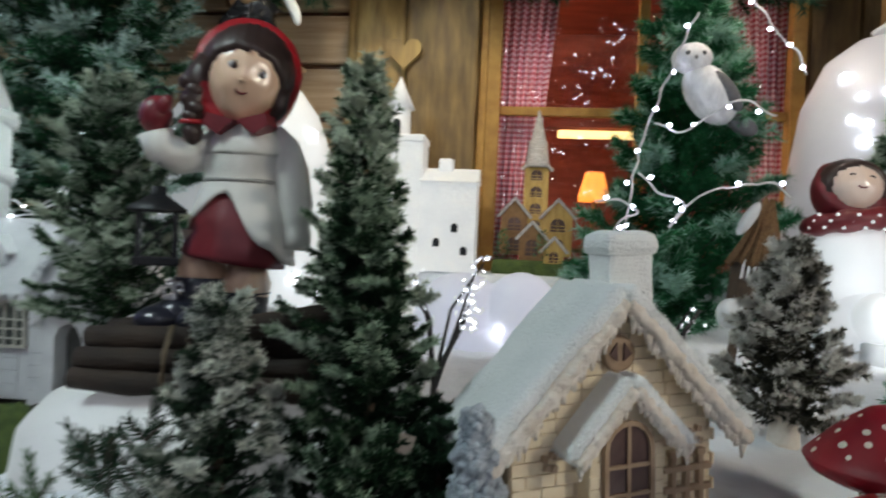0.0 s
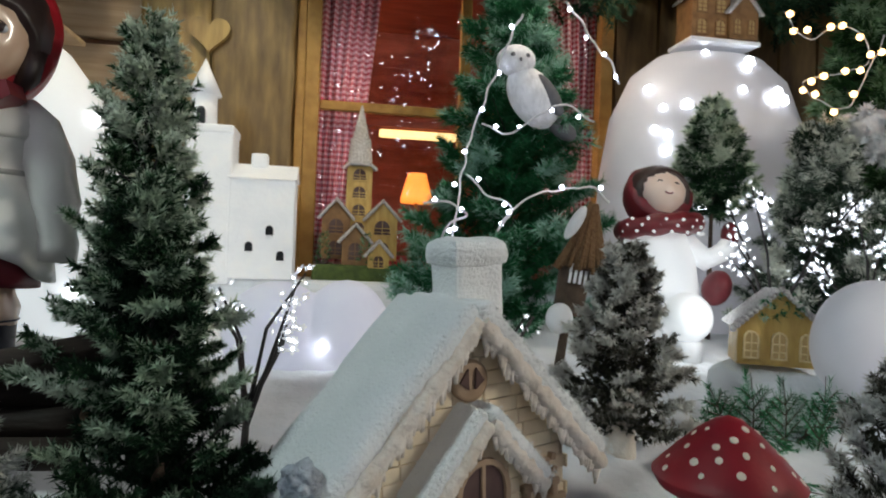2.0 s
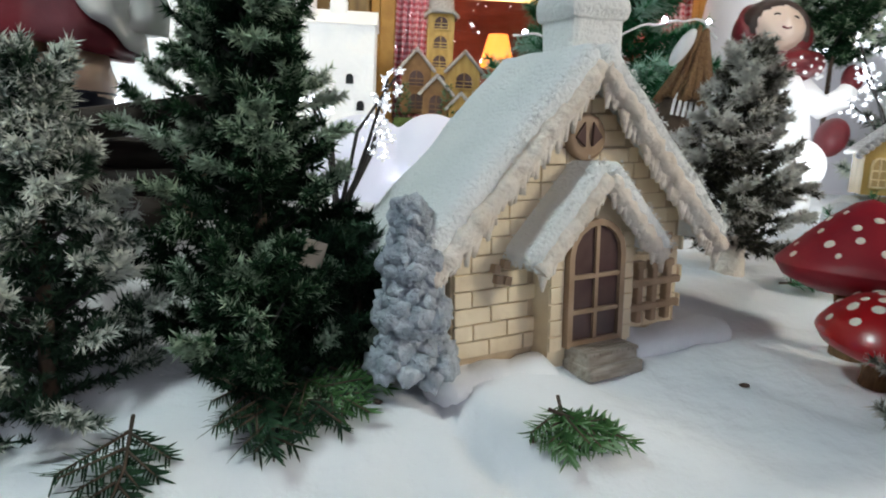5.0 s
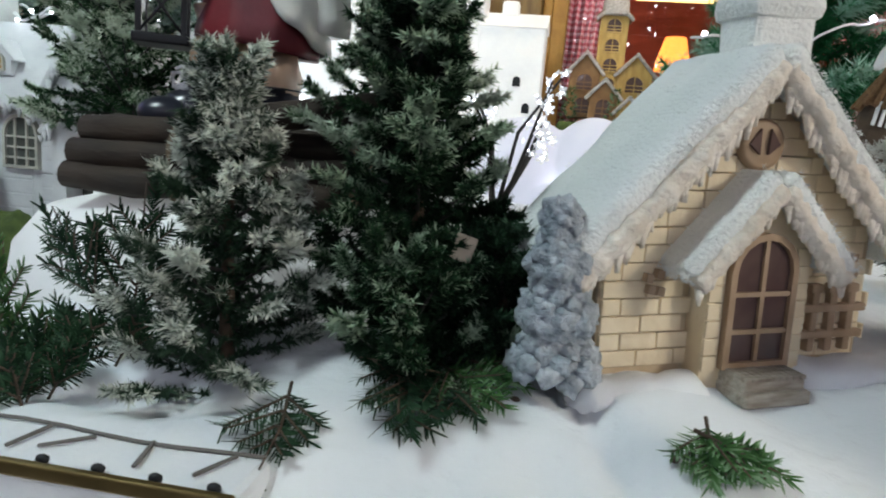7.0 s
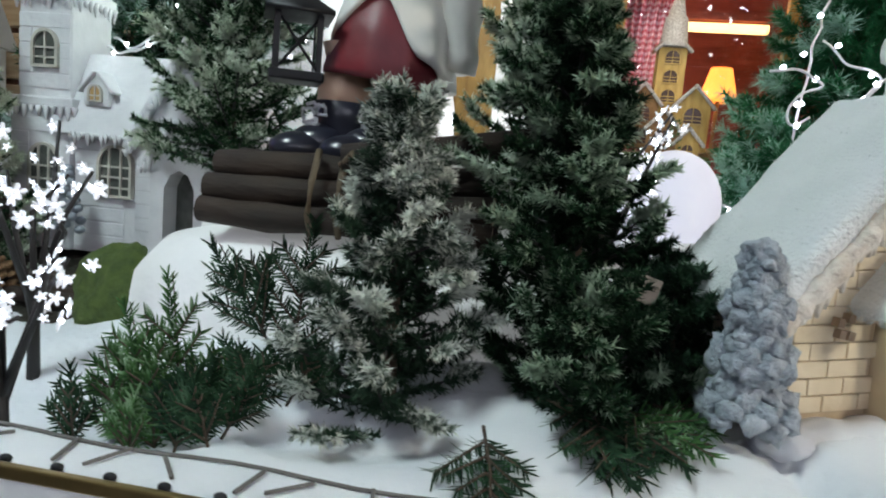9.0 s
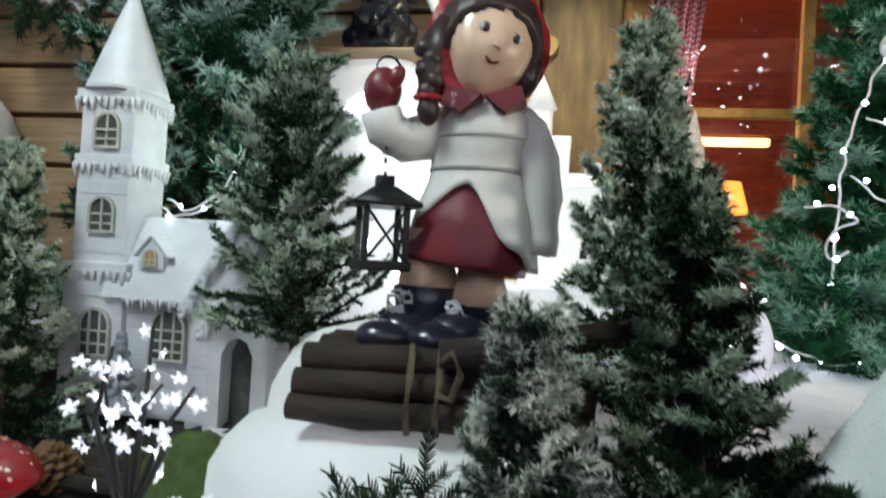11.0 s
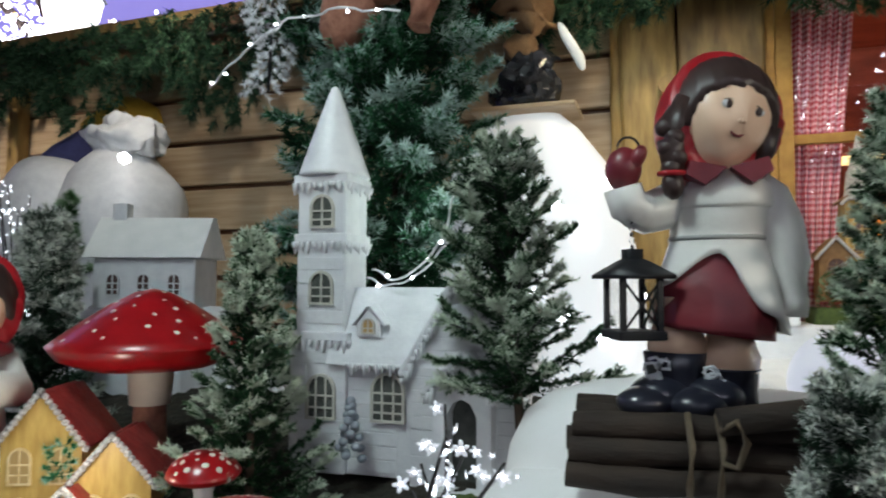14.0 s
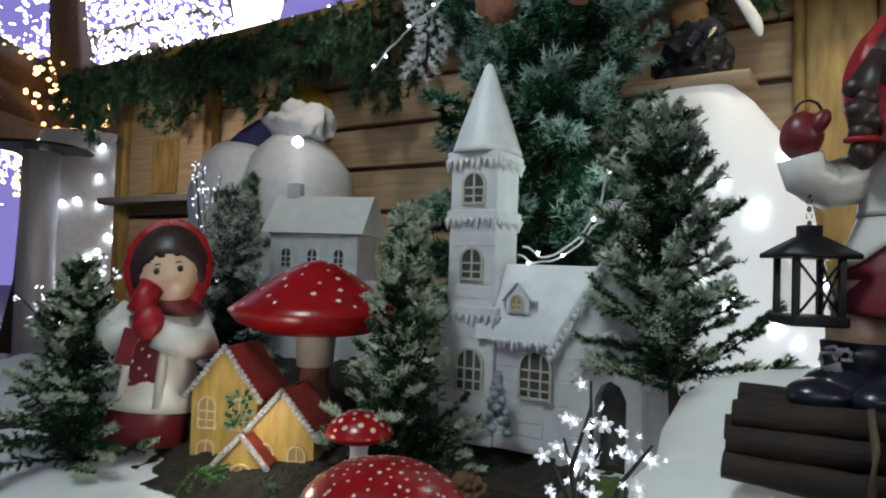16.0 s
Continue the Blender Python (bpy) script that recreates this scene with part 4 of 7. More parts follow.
def shell(bm, rows, mi, seg=36, hem=None, fold=0.0, nf=9):
    """A body of elliptical rings: z, x radius, y radius, x and y shift; hem lifts the lowest ring by angle."""
    rings = []
    for k, (z, rx, ry, cx, cy) in enumerate(rows):
        ring = []
        for i in range(seg):
            a = 2 * math.pi * i / seg
            w = 1 + fold * (k == 0) * math.sin(nf * a) + fold * 0.5 * (k == 1) * math.sin(nf * a)
            zz = z + (hem(a) if hem and k == 0 else 0.45 * hem(a) if hem and k == 1 else 0)
            ring.append(bm.verts.new((cx + rx * w * math.cos(a), cy + ry * w * math.sin(a), zz)))
        rings.append(ring)
    for p, q in zip(rings, rings[1:]):
        for i in range(seg):
            f = bm.faces.new((p[i], p[(i + 1) % seg], q[(i + 1) % seg], q[i]))
            f.smooth, f.material_index = True, mi
    bm.faces.new(rings[0][::-1]).material_index = mi
    bm.faces.new(rings[-1]).material_index = mi


def smooth(a, b_, v):
    k = min(1.0, max(0.0, (v - a) / (b_ - a)))
    return k * k * (3 - 2 * k)


def sculpted(bm, m, r, mi, shape, seg=56):
    """A ball whose every point is pushed in or out by shape(direction), set in the pose m."""
    g = bmesh.ops.create_uvsphere(bm, u_segments=seg, v_segments=seg * 2 // 3, radius=1)
    for v in g["verts"]:
        d = v.co.normalized()
        v.co = m @ (d * (r * shape(d)))
    mark(g["verts"], mi)


def face_shape(d):
    """A child's face: full cheeks, small chin and nose; it looks along -y."""
    def hill(x, y, z, w):
        return math.exp(-(d - Vector((x, y, z)).normalized()).length_squared / (w * w))
    k = 0.97 - 0.1 * smooth(0.2, 0.9, abs(d.x)) * smooth(0.2, -0.7, d.z)
    k += 0.07 * (hill(0.5, -0.8, -0.34, 0.3) + hill(-0.5, -0.8, -0.34, 0.3)) + 0.06 * hill(0, -0.75, -0.85, 0.25)
    k += 0.1 * hill(0, -1, -0.12, 0.1) + 0.03 * hill(0, -1, 0.06, 0.12) + 0.03 * hill(0, -1, -0.36, 0.14) + 0.03 * hill(0, -0.9, 0.4, 0.3)
    return k - 0.045 * (hill(0.3, -0.95, 0.05, 0.14) + hill(-0.3, -0.95, 0.05, 0.14)) - 0.03 * hill(0, -1, -0.5, 0.12)


def hair_shape(d):
    """Painted hair, which dips under the skin inside the face's opening."""
    e = abs(d.x / 0.76) ** 2.6 + abs((d.z + 0.36) / (0.73 + 0.03 * math.sin(d.x * 19 + 1))) ** 2.6
    inside = smooth(1.12, 0.94, e) * smooth(0.1, -0.1, d.y)
    return (1.07 + 0.012 * math.sin(d.x * 34 + 5 * d.z)) * (1 - inside) + 0.86 * inside


def hood_shape(d):
    edge = d.y + 0.06 + 0.36 * (1 - max(d.z, -0.2))
    return 0.9 + 0.3 * smooth(-0.04, 0.06, edge) - 0.05 * smooth(0.08, 0.3, edge)


def draped(bm, rows, foot, mi, fold, seg=64, steps=14):
    """Cloth that hangs from the top row to foot(angle), with folds that deepen downwards; rows: z, x and y radius, x shift."""
    zs = [q[0] for q in rows]
    rings = []
    for k in range(steps + 2):
        ring = []
        for i in range(seg):
            a = 2 * math.pi * i / seg
            low = foot(a)
            z = low + (zs[-1] - low) * max(0, k - 1) / steps + (0.004 if k == 0 else 0)
            rx, ry, cx = (float(np.interp(z, zs, [q[c] for q in rows])) for c in (1, 2, 3))
            w = (1 + fold(a) * smooth(0.27, 0.13, z)) * (0.9 if k == 0 else 1)
            ring.append(bm.verts.new((cx + rx * w * math.cos(a), ry * w * math.sin(a), z)))
        rings.append(ring)
    for p, q in zip(rings, rings[1:]):
        for i in range(seg):
            f = bm.faces.new((p[i], p[(i + 1) % seg], q[(i + 1) % seg], q[i]))
            f.smooth, f.material_index = True, mi
    bm.faces.new(rings[-1]).material_index = mi


def coat_foot(a):
    """The open coat's hem: high at the front split, falling to one side and the back."""
    d = (a - 1.5 * math.pi + math.pi) % (2 * math.pi) - math.pi
    if d < 0:
        return 0.244 - 0.052 * smooth(0, 1.1, -d) - 0.06 * smooth(1.1, 2.2, -d)
    return 0.244 - 0.092 * smooth(0, 0.75, d) - 0.036 * smooth(0.6, 1.5, d)


b = B()
# slots: 0 coat 1 skin 2 hair 3 wine 4 hat 5 boot 6 lace 7 belt shading
rnd = random.Random(15)
for x, y, top, tx, ty, fx, fz in ((-0.062, -0.015, 0.086, -0.106, -0.07, -0.085, 0.055), (0.018, 0.0, 0.062, -0.03, -0.062, -0.01, 0.042)):
    add_sphere(b, (tx, ty, 0.012), (0.048, 0.04, 0.026), 5, Matrix.Rotation(0.7, 4, "Z"))
    add_sphere(b, ((x + tx) / 2, (y + ty) / 2, 0.022), (0.05, 0.045, 0.032), 5, Matrix.Rotation(0.7, 4, "Z"))
    add_tube(b, [(x, y, -0.005), (x, y, 0.03), (x, y, 0.06), (x, y, top), (x, y, top + 0.004)], [0.045, 0.044, 0.046, 0.05, 0.04], 5, 20)
    add_tube(b, [(x, y, top - 0.02), (x + 0.004, y, top + 0.02), (x + 0.004, y, top + 0.09)], [0.043, 0.046, 0.043], 1, 20)
    for k in range(9):
        a0 = rnd.uniform(0, 6.28)
        c = Vector((fx + rnd.uniform(-0.014, 0.014), y - 0.05, fz + rnd.uniform(-0.022, 0.022)))
        add_tube(b, [c + Vector((0.011 * math.cos(a0 + q * 1.3), -0.004 * math.sin(q), 0.009 * math.sin(a0 + q * 1.3))) for q in range(4)], 0.0027, 6, 6)
draped(b, [(0.1, 0.094, 0.083, -0.005), (0.14, 0.096, 0.084, -0.004), (0.19, 0.086, 0.076, 0), (0.26, 0.06, 0.055, 0)], lambda a: 0.12 - 0.012 * math.cos(a), 3, lambda a: 0.018 * math.sin(11 * a))
draped(b, [(0.12, 0.107, 0.09, 0.004), (0.17, 0.101, 0.087, 0.004), (0.22, 0.087, 0.076, 0.004), (0.265, 0.072, 0.064, 0.005), (0.275, 0.071, 0.063, 0.005), (0.3, 0.076, 0.067, 0.009), (0.335, 0.08, 0.067, 0.016), (0.362, 0.064, 0.056, 0.02), (0.39, 0.036, 0.036, 0.02)], coat_foot, 0, lambda a: 0.05 * math.sin(8 * a + 0.6) * smooth(1.45 * math.pi, 1.6 * math.pi, a))
shell(b, [(0.316, 0.078, 0.0675, 0.013, -0.001), (0.322, 0.0815, 0.0695, 0.014, -0.001), (0.35, 0.074, 0.064, 0.018, 0), (0.385, 0.04, 0.04, 0.02, 0)], 0)
# Thin grey ring: the belt groove's dark line, given as colour.
shell(b, [(0.266, 0.0735, 0.0655, 0.005, 0), (0.27, 0.0745, 0.0665, 0.005, 0), (0.2735, 0.0735, 0.0655, 0.005, 0)], 7)
for sg in (-1, 1):
    add_prism(b, [(0.02 + sg * 0.002, 0.375), (0.02 + sg * 0.055, 0.388), (0.02 + sg * 0.062, 0.368), (0.02 + sg * 0.034, 0.349)], -0.078, -0.03, 3)
add_tube(b, [(-0.04, 0.0, 0.345), (-0.075, -0.015, 0.322), (-0.105, -0.035, 0.312), (-0.13, -0.055, 0.325), (-0.138, -0.062, 0.352), (-0.138, -0.062, 0.358)], [0.034, 0.037, 0.035, 0.033, 0.031, 0.02], 0, 18)
add_sphere(b, (-0.113, -0.042, 0.315), (0.036, 0.034, 0.032), 0)
add_sphere(b, (-0.136, -0.064, 0.382), (0.029, 0.03, 0.036), 3, Matrix.Rotation(0.1, 4, "Y"))
add_sphere(b, (-0.113, -0.078, 0.397), (0.012, 0.014, 0.021), 3, Matrix.Rotation(0.5, 4, "Y"))
add_tube(b, [(0.06, 0.0, 0.36), (0.084, 0.0, 0.335), (0.1, 0.0, 0.29), (0.11, 0.005, 0.23), (0.107, 0.01, 0.175), (0.103, 0.012, 0.15), (0.103, 0.012, 0.146)], [0.026, 0.031, 0.034, 0.033, 0.033, 0.034, 0.02], 0, 18)
hm = Matrix.Translation((0.009, -0.008, 0.462)) @ Matrix.Rotation(0.27, 4, "Y") @ Matrix.Rotation(0.4, 4, "Z") @ Matrix.Rotation(-0.05, 4, "X") @ Matrix.Diagonal((0.92, 0.95, 1.06, 1))
hq = hm.to_3x3().to_4x4()
R_ = 0.0915
sculpted(b, hm, R_, 1, face_shape)
sculpted(b, hm, R_, 2, hair_shape, 72)
sculpted(b, hm, R_, 4, hood_shape, 60)
for sg in (-1, 1):
    e = Vector((0.3 * sg, -0.92, 0.06)).normalized() * R_ * 0.935
    add_sphere(b, hm @ e, (0.0115, 0.004, 0.0062), 6, hq @ Matrix.Rotation(-0.3 * sg, 4, "Z"), 12)
    add_sphere(b, hm @ (e + Vector((0.0015, -0.0025, 0.0002))), (0.0062, 0.0035, 0.0062), 2, hq, 12)
    add_tube(b, [hm @ (Vector((sg * (0.17 + 0.05 * k), -0.92, 0.215 + 0.02 * math.sin(k * 0.9))).normalized() * R_ * 0.955) for k in range(5)], [0.0006, 0.0011, 0.0012, 0.001, 0.0005], 2, 6)
    add_tube(b, [hm @ (Vector((sg * (0.17 + 0.055 * k), -0.93, 0.125 + 0.026 * math.sin(k * 0.78))).normalized() * R_ * 0.95) for k in range(5)], 0.0009, 2, 6)
    add_sphere(b, hm @ (Vector((0.035 * sg, -1, -0.17)).normalized() * R_ * 1.03), (0.0042, 0.004, 0.0036), 1, hq, 8)
add_tube(b, [hm @ (Vector((0.062 * (k - 3), -1, -0.44 + 0.013 * (k - 3) ** 2)).normalized() * R_ * (0.99 - 0.003 * (k - 3) ** 2)) for k in range(7)], [0.0008, 0.0018, 0.0024, 0.002, 0.0024, 0.0018, 0.0008], 3, 8)
plait = [hm @ (Vector((-0.86, -0.42, 0.1)) * R_)] + [Vector((-0.066 + 0.002 * k, -0.07, 0.44 - 0.017 * k)) for k in range(5)]
add_tube(b, plait, [0.017, 0.021, 0.021, 0.02, 0.019, 0.015], 2, 14)
for k in range(5):
    add_sphere(b, (-0.066 + 0.002 * k + (0.006 if k % 2 else -0.006), -0.078, 0.442 - 0.016 * k), (0.016, 0.013, 0.014), 2, Matrix.Rotation(0.5 if k % 2 else -0.5, 4, "Y"), 14)
add_tube(b, [(-0.063 + 0.018 * math.cos(a), -0.072 + 0.018 * math.sin(a), 0.37 + 0.002 * math.sin(a)) for a in np.linspace(0, 6.283, 18)], 0.0045, 4, 8)
add_tube(b, [(-0.062, -0.072, 0.372), (-0.061, -0.074, 0.352), (-0.06, -0.075, 0.336), (-0.059, -0.075, 0.328)], [0.013, 0.018, 0.014, 0.005], 2, 12)
add_tube(b, [hm @ (Vector((0.8, -0.5, 0.0)) * R_), hm @ (Vector((0.84, -0.45, -0.4)) * R_), hm @ (Vector((0.72, -0.42, -0.75)) * R_)], [0.016, 0.015, 0.009], 2, 12)
solo("girl_statue", b, [M["coat"], M["skin"], M["hair"], M["wine"], M["hat"], M["boot"], M["lace"], M["beltshade"]], pose(-0.36, 1.30, 1.242), "glazed ceramic girl statue in white coat and red hat on logs", "statue")

lan = thing("hanging_lantern", pose(-0.484, 1.235, 1.352, 0, 0, 28) @ Matrix.Scale(1.05, 4), "small black iron lantern hanging from a chain", "lantern")
for sx in (-1, 1):
    for sy in (-1, 1):
        b = B()
        add_box(b, (sx * 0.029, sy * 0.029, 0.05), (0.008, 0.008, 0.09))
        part("post", b, M["iron"], lan)
b = B()
add_box(b, (0, 0, 0.006), (0.075, 0.075, 0.014), bev=0.003)
part("base", b, M["iron"], lan)
b = B()
add_lathe(b, [(0.066, 0.09), (0.066, 0.096), (0.02, 0.12), (0.017, 0.12), (0.017, 0.135), (0.0, 0.136)], 0, pose(0, 0, 0, 0, 0, 45), 4)
part("roof", b, M["iron"], lan)
for s in (-1, 1):
    for p, q in (((s * 0.027, -0.031, 0.015), (-s * 0.027, -0.031, 0.085)), ((0.031, s * 0.027, 0.015), (0.031, -s * 0.027, 0.085))):
        b = B()
        add_cone(b, p, q, 0.002, 0.002, 0, 6)
        part("cross_bar", b, M["iron"], lan)
for k, (dx, dy, sx, sy) in enumerate(((0, -0.0265, 0.05, 0.001), (0, 0.0265, 0.05, 0.001), (0.0265, 0, 0.001, 0.05), (-0.0265, 0, 0.001, 0.05))):
    b = B()
    add_box(b, (dx, dy, 0.052), (sx, sy, 0.072))
    part("pane", b, M["glass"], lan).visible_shadow = False
b = B()
for k in range(14):
    g = bmesh.ops.create_cone(b, cap_ends=False, segments=8, radius1=0.004, radius2=0.004, depth=0.003, matrix=pose(-0.004 * k / 14, 0, 0.138 + 0.0098 * k, 90 if k % 2 else 0, 90 if not k % 2 else 0, 0))
add_tube(b, [(0.018 * math.cos(a) - 0.004, 0, 0.29 + 0.018 * math.sin(a)) for a in np.linspace(0, 6.28, 14)], 0.002)
part("chain", b, M["iron"], lan)


# ---- the white church ----
church = thing("model_church", pose(-1.244, 1.64, 1.0, 0, 0, 2), "white ceramic model church with a tall pointed tower", "model church")
b = B()
add_cone(b, (0, 0, 0), (0, 0, -0.018), 0.008, 0.002, 0, 6)
ICICLE = as_mesh("icicle", b, M["white"])
b = B()
T = 0.066
add_box(b, (0, 0, 0.15), (0.15, 0.15, 0.34), bev=0.006)
add_box(b, (0, 0, 0.5), (2 * T, 2 * T, 0.4), bev=0.005)
part("tower", b, M["white"], church)
for z, w in ((0.31, 0.166), (0.552, 0.146), (0.70, 0.15)):
    b = B()
    add_box(b, (0, 0, z), (w, w, 0.022), bev=0.004)
    for k in range(9):
        for s in range(4):
            q = pose(0, 0, 0, 0, 0, 90 * s) @ Vector((-w / 2 + w * (k + 0.5) / 9, -w / 2, z - 0.009))
            part("icicle", ICICLE, None, church, at=pose(*q) @ Matrix.Diagonal((1, 1, 1 + 0.7 * ((k * 7 + s) % 3) / 2, 1)))
    part("cornice", b, M["white"], church, "snowy dripping cornice")
b = B()
add_lathe(b, [(0.094, 0.71), (0.09, 0.722), (0.058, 0.815), (0.024, 0.912), (0.01, 0.948), (0.0, 0.955)], 0, pose(0, 0, 0, 0, 0, 22.5), 12)
part("spire", b, M["white"], church)
for z in (0.576, 0.386):
    window_part(church, 0.004, -T, z, 0.066, 0.084, "churchframe", "greypane", "window", (1, 2), 0.009)
window_part(church, 0.012, -0.076, 0.11, 0.078, 0.11, "churchframe", "greypane", "window", (2, 2), 0.009)
for z0, half, y in [(0.012 + 0.033 * k, 0.075, -0.0755) for k in range(8)] + [(0.34 + 0.033 * k, 0.064, -T - 0.0005) for k in range(5)]:
    win = (0.1, 0.23) if z0 < 0.3 else (0.38, 0.48)
    spans = ((-half, -0.032 if z0 > 0.3 else -0.03), (0.04 if z0 > 0.3 else 0.054, half)) if win[0] < z0 + 0.016 < win[1] else ((-half, half),)
    for x0, x1 in spans:
        b = B()
        add_box(b, ((x0 + x1) / 2, y, z0 + 0.016), (x1 - x0, 0.004, 0.031), bev=0.0012)
        part("stone_course", b, M["white"], church)
b = B()
add_box(b, (0.245, 0.02, 0.12), (0.36, 0.16, 0.28), bev=0.004)
part("nave", b, M["white"], church)
for k in range(8):
    b = B()
    add_box(b, (0.14, -0.0615, 0.005 + 0.032 * k), (0.125, 0.004, 0.029), bev=0.0012)
    part("stone_course", b, M["white"], church)
b = B()
add_prism(b, [(-0.09, 0.245), (-0.082, 0.268), (-0.004, 0.43), (0.02, 0.43), (0.1, 0.27), (0.11, 0.245)], 0.03, 0.43, 0, pose(0, 0, 0, 0, 0, -90))
rf = as_mesh("nave_roof", b, M["white"])
ob = new("nave_roof", rf)
ob.parent, ob.matrix_basis = church, pose(0, 0, 0, 0, 0, 0)
rf.transform(Matrix.Scale(-1, 4, (0, 1, 0)))
rf.flip_normals()
for k in range(16):
    part("icicle", ICICLE, None, church, at=pose(0.085 + 0.011 * k, -0.088, 0.25) @ Matrix.Diagonal((1, 1, 0.8 + 0.8 * ((k * 5) % 3) / 2, 1)))
window_part(church, 0.182, -0.064, 0.11, 0.086, 0.118, "churchframe", "greypane", "window", (2, 3), 0.01)
dm = B()
add_prism(dm, [(-0.03, 0), (0.03, 0), (0.03, 0.035), (0, 0.07), (-0.03, 0.035)], -0.055, 0.03)
dorm = part("dormer", dm, M["white"], church, at=pose(0.132, -0.015, 0.31))
window_part(dorm, 0, -0.056, 0.008, 0.034, 0.038, "churchframe", "goldlit", "dormer_window", (1, 1), 0.006, rim=0.004)
b = B()
for sg in (-1, 1):
    slab(b, sg * 0.04, 0.026, 0, 0.072, -0.062, 0.03, 0.008)
part("dormer_roof", b, M["white"], dorm)
b = B()
add_prism(b, [(-0.125, -0.03), (0.125, -0.03), (0.125, 0.235), (0.0, 0.445), (-0.125, 0.235)], -0.085, 0.12, 0, pose(0.37, 0, 0))
part("front_gable", b, M["white"], church)
for sg in (-1, 1):
    b = B()
    slab(b, sg * 0.142, 0.22, 0, 0.462, -0.1, 0.13, 0.016)
    part("gable_roof", b, M["white"], church, at=pose(0.37, 0, 0))
    for k in range(15):
        u = k / 14
        part("icicle", ICICLE, None, church, at=pose(0.37 + sg * (0.14 - 0.135 * u), -0.1, 0.222 + 0.232 * u) @ Matrix.Diagonal((1.1, 1.1, 0.9 + 0.5 * (k % 3), 1)))
for k in range(14):
    z = 0.0 + 0.03 * k
    hw = 0.123 if z < 0.215 else 0.123 * (0.43 - z) / 0.215
    for x0, x1 in (((-hw, -0.07), (0.075, hw)) if z < 0.17 else ((-hw, hw),)):
        b = B()
        add_box(b, (0.37 + (x0 + x1) / 2, -0.0855, z), (x1 - x0, 0.004, 0.0275), bev=0.0012)
        part("stone_course", b, M["white"], church)
# the porch with its own gable; a dark sheet colours in the open doorway's shade
b = B()
add_prism(b, [(-0.066, -0.03), (-0.034, -0.03), (-0.034, 0.15), (-0.02, 0.178), (0, 0.188), (0.02, 0.178), (0.034, 0.15), (0.034, -0.03), (0.066, -0.03), (0.066, 0.205), (0, 0.275), (-0.066, 0.205)], -0.14, -0.08, 0, pose(0.382, 0, 0))
part("porch", b, M["white"], church)
for sg in (-1, 1):
    b = B()
    slab(b, sg * 0.084, 0.19, 0, 0.284, -0.152, -0.08, 0.014)
    part("porch_roof", b, M["white"], church, at=pose(0.382, 0, 0))
    for k in range(9):
        u = k / 8
        part("icicle", ICICLE, None, church, at=pose(0.382 + sg * (0.082 - 0.08 * u), -0.15, 0.19 + 0.088 * u) @ Matrix.Diagonal((1, 1, 0.8 + 0.5 * (k % 3), 1)))
b = B()
add_box(b, (0.382, -0.09, 0.08), (0.066, 0.006, 0.2))
part("door", b, M["greypane"], church, "dark sheet coloured as the doorway's shade")
for k in range(3):
    b = B()
    add_box(b, (0.382, -0.155 - 0.012 * k, -0.008 - 0.014 * k), (0.1 + 0.012 * k, 0.04, 0.014), bev=0.002)
    part("doorstep", b, M["white"], church)
b = B()
add_lathe(b, [(0.03, 0), (0.03, 0.008), (0.022, 0.008)], 0, pose(0.366, -0.086, 0.365, 90), 16)
rw = part("round_window", b, M["white"], church)
b = B()
add_lathe(b, [(0.021, 0), (0.021, 0.004)], 0, pose(0.366, -0.0865, 0.365, 90), 16)
part("pane", b, M["greypane"], rw)
b = B()
for k in range(24):
    u = k / 23
    add_sphere(b, (0.115 + 0.03 * (1 - u) * math.cos(k * 2.4), -0.13 + 0.03 * (1 - u) * math.sin(k * 2.4), 0.04 + 0.13 * u), (0.012, 0.012, 0.01), 0, None, 7)
part("model_tree", b, mat("pale_blue_tree", (0.3, 0.34, 0.38), rough=0.6), church, "little pale snow tree by the door")


# ---- mushrooms ----
b = B()
bmesh.ops.create_icosphere(b, subdivisions=2, radius=1)
mark(b.verts, 0)
DOT = as_mesh("dot", b, M["dots"])


